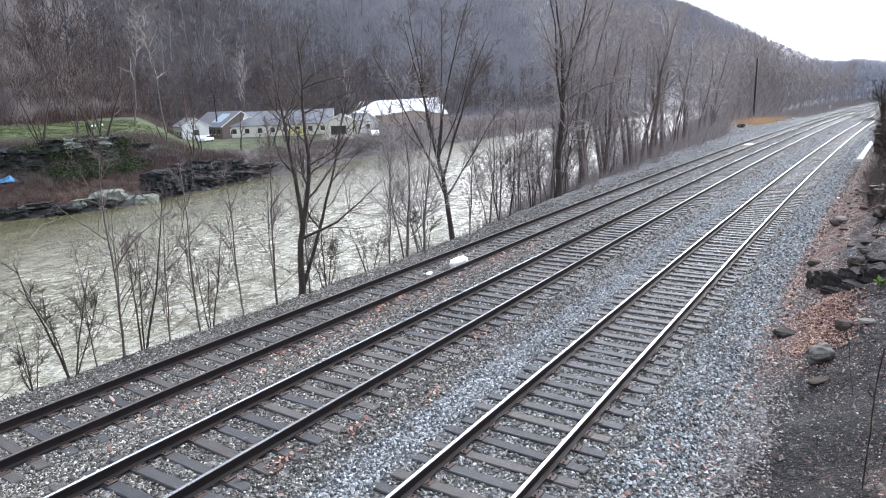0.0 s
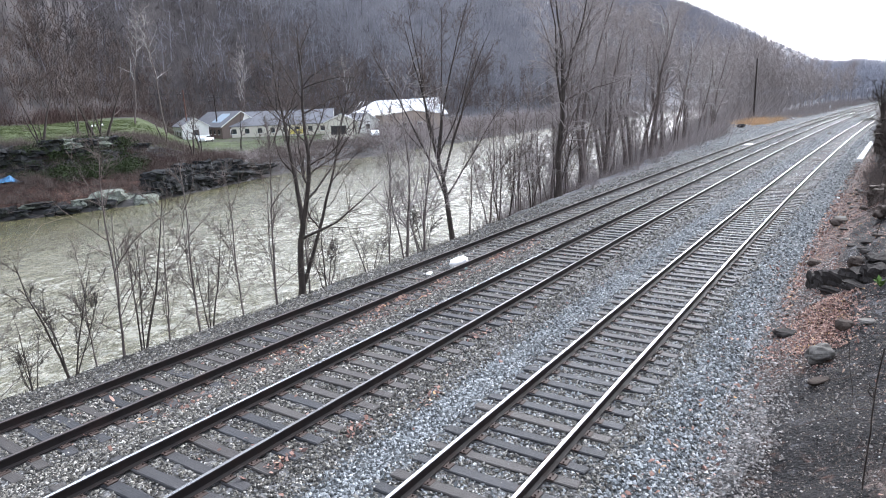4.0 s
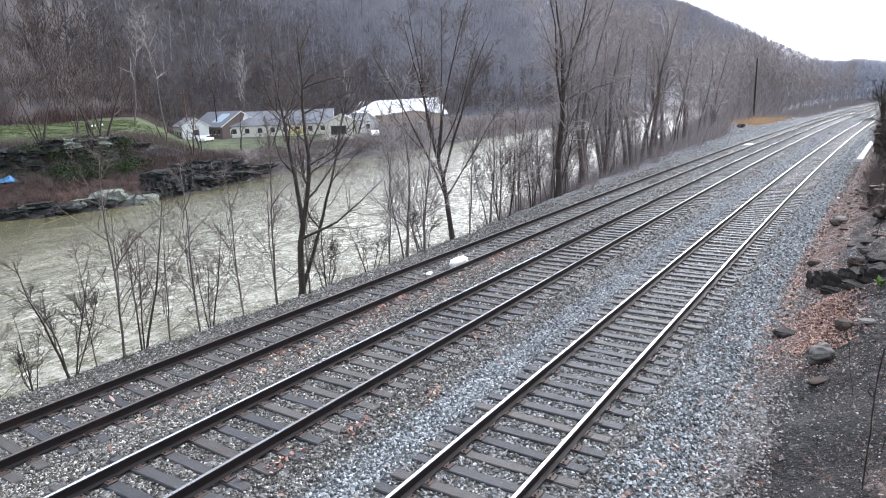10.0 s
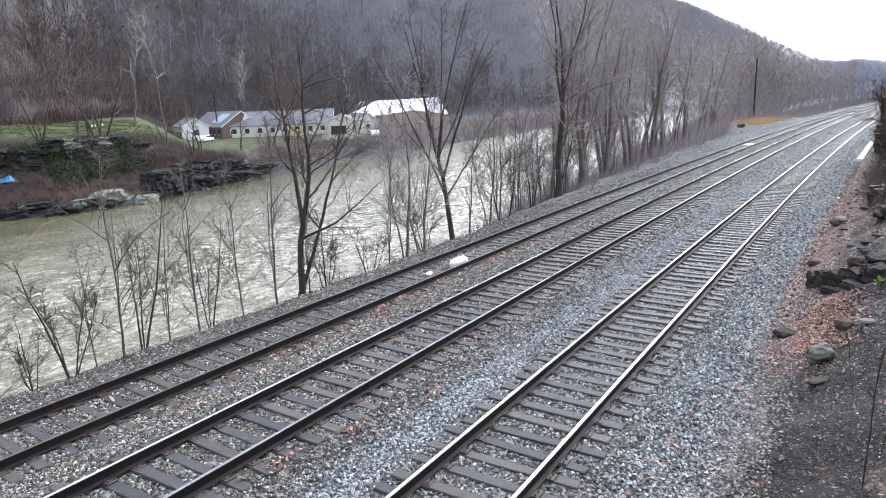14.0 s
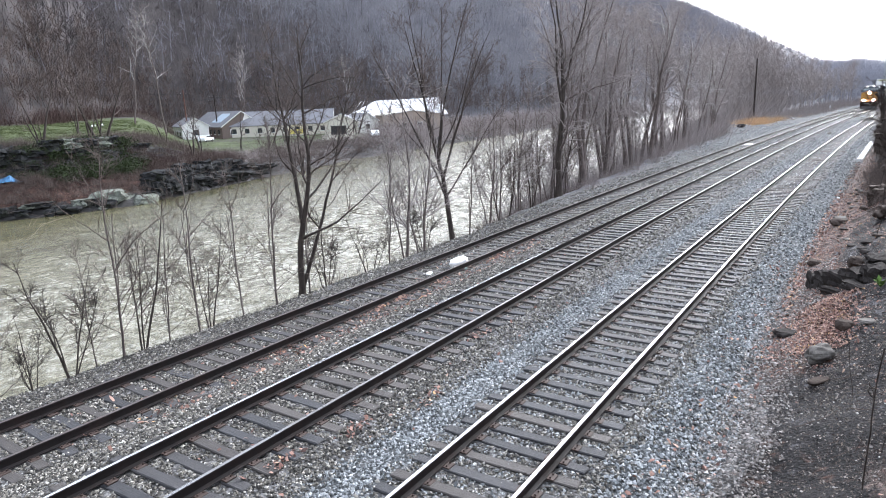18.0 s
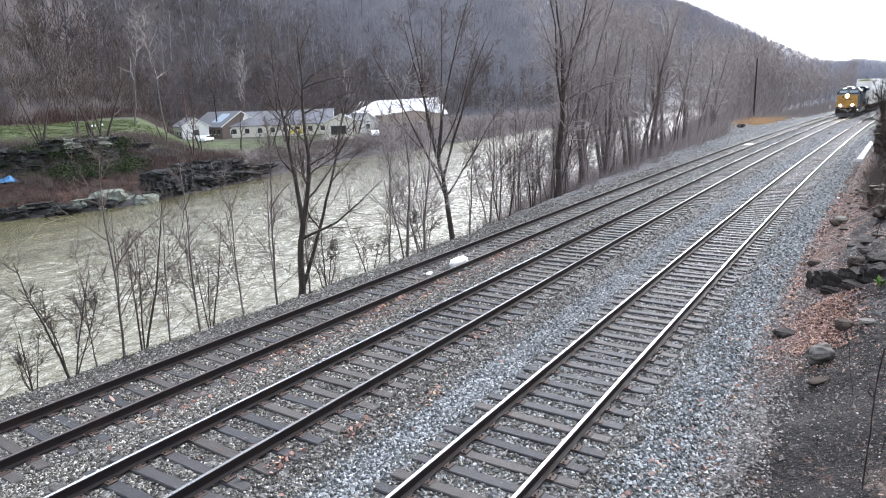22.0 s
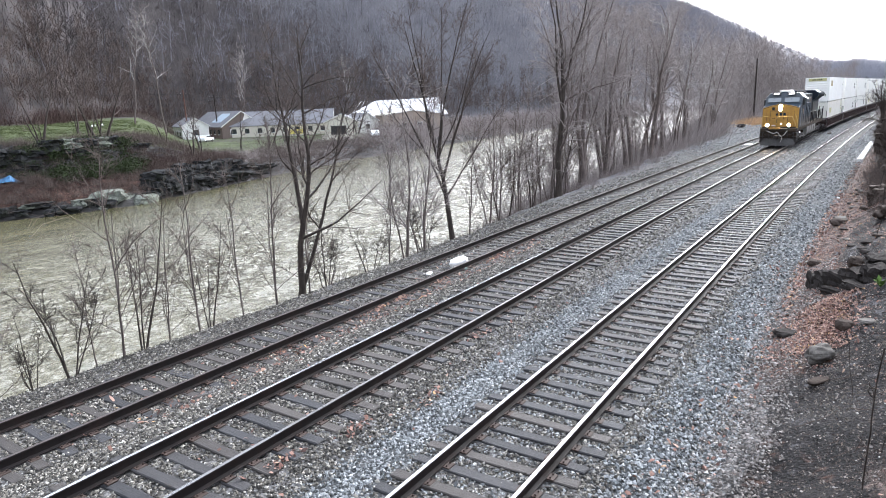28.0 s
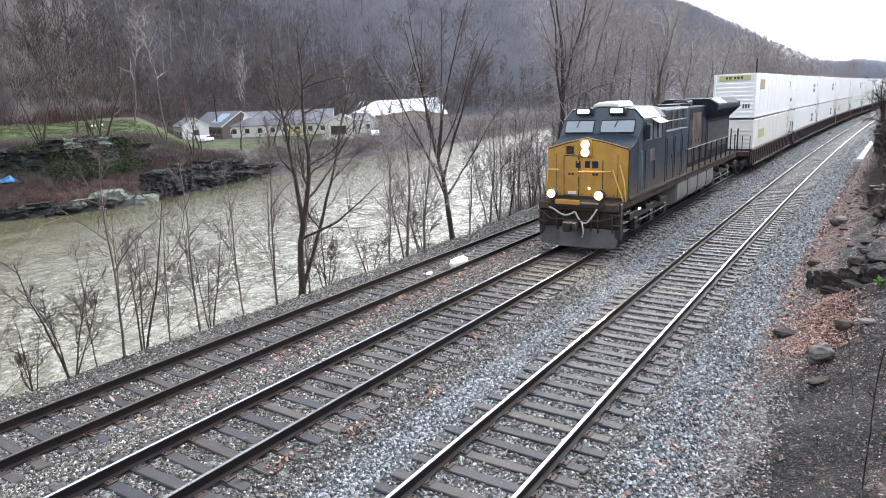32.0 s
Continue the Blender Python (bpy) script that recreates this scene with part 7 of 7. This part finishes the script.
for i, (s, o, a, b, c) in enumerate(((36, 5.3, 0.4, 0.7, 0.4), (39.5, 5.0, 0.4, 0.7, 0.4), (32.5, 5.1, 0.3, 0.5, 0.3), (42, 4.8, 0.35, 0.6, 0.35), (31.5, 4.45, 0.3, 0.5, 0.42), (33.0, 4.5, 0.3, 0.5, 0.36), (27.4, 4.75, 0.24, 0.4, 0.26))):
    boulder("dark rock outcrop on the bank above the tracks", s, o, (a, b, c), "rock_brown", 300 + i, rng.uniform(-12, 12), None, 0.9, "rock_outcrop", 3, group="rock outcrops on the near bank")
kerb = tagged(new("concrete_kerb"), "white concrete kerb slab beside the track", "kerb")
kerb.matrix_basis = on_track(68, 2.75, -0.5)
for i in range(4):
    part("kerb_block", slab(-0.22, 0.16, -9 + i * 4.6, -4.45 + i * 4.6, -0.1, 0.3, 0.03), M["concrete_white"], kerb)


def leaves():
    r = np.random.RandomState(60)
    S = np.concatenate([r.uniform(14.9, 18.4, 5200), np.where(r.rand(24000) < 0.75, r.uniform(12, 40, 24000), r.uniform(40, 62, 24000)), r.uniform(4.5, 24, 500), r.uniform(6, 24, 700), r.uniform(5, 24, 300), r.uniform(6.5, 14, 900)])
    O = np.concatenate([3.75 + r.normal(0, 0.36, 5200), r.uniform(2.5, 5.6, 24000), r.uniform(1.9, 3.0, 500), r.uniform(-7.25, -6.25, 700), r.uniform(-8.8, -1.8, 300), 4.75 + np.abs(r.normal(0, 0.35, 900))])
    # drifts of leaves caught along the rails
    home = [(r.uniform(4.8, 21), -7.28 + r.choice((-0.18, 0.2))) for _ in range(20)] + [(7.6, -2.6), (9.4, -2.3), (6.2, -2.9), (12.5, -3.0), (6.3, 2.35), (7.4, 2.5), (8.3, 2.45), (9.6, 2.7), (5.4, 2.1), (11.0, 2.7)]
    S = np.concatenate([S] + [s + r.normal(0, 0.22, 34) for s, o in home])
    O = np.concatenate([O] + [o + r.normal(0, 0.07, 34) for s, o in home])
    p = 0.35 + 0.55 * smooth01((S - 13) / 4) * smooth01((O - 2.3) / 0.5) + 0.3 * wave(S, O, 1.2, 21)
    p = np.where((O > 3.2) & (O < 4.6) & (S < 13.6), p * 0.12, p) * np.where(S < 19, np.interp(O, (2.3, 2.7, 3.3, 4.0, 4.3, 5.5), (0.25, 0.4, 0.9, 0.8, 0.14, 0.22)) * np.where((S > 17.7) & (O > 3.0), 0.3, 1.0), np.interp(O, (2.3, 3.0, 5.6), (0.7, 1.0, 0.8)) * np.where((S < 30) & (O > 3.7), 0.3 + 0.5 * wave(S, O, 1.5, 26), 1.0))
    keep = (r.rand(len(S)) < p) | (np.arange(len(S)) < 5200) | (O < 2.3)
    S, O = S[keep], O[keep]
    n = len(S)
    low = O < 2.9
    z = land(S, O)[0] + np.where(low, r.uniform(0.035, 0.065, n), r.uniform(0.015, 0.045, n))
    flat = np.array(((-1, 0, 0), (-0.35, 0.55, 0.12), (0.45, 0.5, 0.2), (1, 0, 0.1), (0.45, -0.5, 0.25), (-0.35, -0.55, 0.1)), float)
    size = r.uniform(0.014, 0.04, n) * np.where(low, 1.5, 1.0)
    a, t = r.uniform(0, 6.28, n), r.normal(0, 0.45, (n, 2))
    v = flat[None] * r.uniform(0.55, 1.3, (n, 6, 1)) * size[:, None, None]
    x = v[..., 0] * np.cos(a)[:, None] - v[..., 1] * np.sin(a)[:, None]
    y = v[..., 0] * np.sin(a)[:, None] + v[..., 1] * np.cos(a)[:, None]
    w = v[..., 2] + x * t[:, :1] + y * t[:, 1:]
    v = np.stack([x, y, w], -1) + tp_np(S, O, z)[:, None]
    tri = np.array(((0, 1, 5), (1, 4, 5), (1, 2, 4), (2, 3, 4)))
    f = tri[None] + 6 * np.arange(n)[:, None, None]
    tagged(new("fallen_leaves", mesh_np("fallen_leaves", v.reshape(-1, 3), f.reshape(-1, 3), M["leaf"])), "red-brown fallen leaves on the bank and gravel", "leaves", kind="stuff")
    # bank gravel and grit
    S, O = r.uniform(6.5, 24, 46000), r.uniform(2.4, 5.6, 46000)
    k = r.rand(46000) < np.interp(O - 0.35 * np.clip((9 - S) / 2, 0, 1), (2.4, 3.45, 3.7, 4.5, 5.6), (1, 0.95, 0.22, 0.16, 0.3))
    S, O = S[k], O[k]
    n = len(S)
    size = (0.007 + 0.024 * r.rand(n) ** 2) * np.interp(O, (2.5, 3.5, 3.9), (1.2, 1.1, 0.75))
    octa = np.array(((1, 0, 0), (0, 1, 0), (-1, 0, 0), (0, -1, 0), (0, 0, 0.8), (0, 0, -0.8)), float)
    tri = np.array(((0, 1, 4), (1, 2, 4), (2, 3, 4), (3, 0, 4), (1, 0, 5), (2, 1, 5), (3, 2, 5), (0, 3, 5)))
    v = (octa[None] * r.uniform(0.6, 1.4, (n, 6, 1)) + r.uniform(-0.3, 0.3, (n, 6, 3))) * size[:, None, None] + tp_np(S, O, land(S, O)[0] + size * 0.4)[:, None]
    f = tri[None] + 6 * np.arange(n)[:, None, None]
    tagged(new("bank_grit", mesh_np("bank_grit", v.reshape(-1, 3), f.reshape(-1, 3), M["grit"])), "loose grit and small stones on dark soil", "gravel", kind="stuff")


leaves()


def soil_chips():
    r = np.random.RandomState(64)
    n = 30000
    S, O = r.uniform(6.4, 17, n), 3.25 + 2.5 * r.rand(n)
    keep = r.rand(n) < np.clip(0.62 + 0.4 * wave(S, O, 1.7, 24), 0.12, 1)
    S, O = S[keep], O[keep]
    n = len(S)
    size = 0.006 + 0.02 * r.rand(n) ** 2.5
    flat = np.array(((-1, -0.4, 0), (0.2, -0.6, 0.1), (1, 0.2, 0), (-0.1, 0.6, 0.15)), float)
    v = (flat[None] * r.uniform(0.6, 1.3, (n, 4, 1)) + r.uniform(-0.2, 0.2, (n, 4, 3))) * size[:, None, None]
    a, t = r.uniform(0, 6.28, n), r.normal(0, 0.5, (n, 2))
    x = v[..., 0] * np.cos(a)[:, None] - v[..., 1] * np.sin(a)[:, None]
    y = v[..., 0] * np.sin(a)[:, None] + v[..., 1] * np.cos(a)[:, None]
    v = np.stack([x, y, v[..., 2] + x * t[:, :1] + y * t[:, 1:]], -1) + tp_np(S, O, land(S, O)[0] + 0.012)[:, None]
    f = np.array(((0, 1, 2), (0, 2, 3)))[None] + 4 * np.arange(n)[:, None, None]
    tagged(new("soil_chips", mesh_np("soil_chips", v.reshape(-1, 3), f.reshape(-1, 3), M["chip"])), "brown bark chips and leaf crumbs on dark soil", "litter", kind="stuff")
    S, O = r.uniform(6.8, 12, 26), r.uniform(4.75, 5.5, 26)
    scatter("dry_weeds", "dry brown weeds at the edge of the dark soil", "weeds", M["brush"], [clump(r, 18, 1.0, 0.9, 0.006) for _ in range(3)], S, O, r.uniform(0.15, 0.4, 26), 65)


soil_chips()


def sticks():
    r = np.random.RandomState(66)
    lines = []
    for _ in range(170):
        s, o = r.uniform(7.5, 34), r.uniform(2.9, 5.4)
        a, l = r.uniform(0, 6.28), r.uniform(0.1, 0.55)
        p = []
        for u in (-0.5, 0.0, 0.5):
            q = tp(s + math.sin(a) * l * u, o + math.cos(a) * l * u)
            q.z = land_z(s + math.sin(a) * l * u, o + math.cos(a) * l * u) + 0.02 + r.rand() * 0.03
            p.append(q[:])
        w = r.uniform(0.003, 0.009)
        lines.append((np.array(p), np.array((w, w, w * 0.5)), 4))
    tagged(new("fallen_twigs", tubes("fallen_twigs", lines, M["twig"])), "broken twigs lying on the bank", "twigs", kind="stuff")


sticks()


def bank_plants():
    t = tree("bare_tree", "dark crooked bare tree leaning over the bank", 151, 4.0, 3, 0.07, "bark", "bark", first=0.2, counts=(10, 7, 3), group="plants of the near bank", reach=0.5, wander=0.13, ways=((-0.7, 3.6, 0.07, 0), (0.1, 2.6, 0.045, 0.33), (-1.3, 1.8, 0.035, 0.33), (-0.3, 2.2, 0.04, 0.45), (-0.1, 2.4, 0.04, 0.25)))
    plant(t, 45.4, 4.5, 0, 0.95, False)
    s = tree("bare_sapling", "thin bare twig standing in dark soil", 160, 2.3, 1, 0.011, "bark", "bark", first=0.55, counts=(3, 2, 1), group="plants of the near bank", reach=0.12, lean=0.03)
    plant(s, 9.0, 4.72, 0, 1.0, False)
    for a, o, k in ((10.2, 4.9, 0.6), (12.4, 4.5, 0.5), (19.0, 4.0, 0.55), (24, 4.6, 0.9), (28, 4.7, 1.0), (33, 4.5, 1.3), (38, 4.6, 1.4), (41, 4.4, 1.3)):
        plant(s, a, o, a * 77, k)
    r = np.random.RandomState(70)
    g = tagged(new("green_plant"), "small bright green leafy plant on the bank", "plant")
    c = tp(17.9, 4.78, land_z(17.9, 4.78))
    g.matrix_basis = pose(c.x, c.y, c.z)
    for i in range(16):
        a, h = r.uniform(0, 6.28), r.uniform(0.08, 0.3)
        b = np.array((math.cos(a) * 0.16, math.sin(a) * 0.16, h))
        u = np.array((-math.sin(a), math.cos(a), 0)) * 0.05
        m = b * 0.55 + np.array((0, 0, 0.06))
        me = mesh_np("leaf", np.array(((0, 0, 0.02), m + u, b, m - u, m - np.array((0, 0, 0.012)))), np.array(((0, 4, 1), (1, 4, 2), (2, 4, 3), (3, 4, 0))), M["green"])
        part("leaf", me, None, g)
    S, O = r.uniform(29, 62, 1000), np.where(r.rand(1000) < 0.4, r.uniform(4.2, 4.8, 1000), r.uniform(4.4, 6.2, 1000))
    scatter("bank_brush", "brown tangled brush over the rock outcrop", "brush", M["twig"], [clump(r, 40, 1.0, 1.1, 0.009) for _ in range(4)], S, O, r.uniform(0.2, 0.75, 1000) * np.interp(S, (29, 40), (0.5, 1.0)), 14, 0.1)


bank_plants()


# ---- what moves ----
def motions():
    times = [0.5 * i for i in range(65)]
    lane, top = CENTRES[1], RAIL_TOP[1]
    for ob, back, up in ROLLING:
        walk(ob, [(t, on_track(nose_s(t) + back, lane, top + up)) for t in times])
    start = nose_s(0.0)
    for ob, y, r in SPINS:
        step = 2 if r > 0.5 else 1
        rows = []
        for i in range(0, 961, step):
            t = i / FPS
            rows.append((t, pose(0, y, r, math.degrees((start - nose_s(t)) / r) % 360, 0, 0)))
        if rows[-1][0] < SECONDS:
            rows.append((SECONDS, rows[-1][1]))
        walk(ob, rows)
    walk(RIVER, [(t, pose(t * 0.25, -t * 0.85, WATER)) for t in (0.0, 8.0, 16.0, 24.0, 32.0)])


motions()
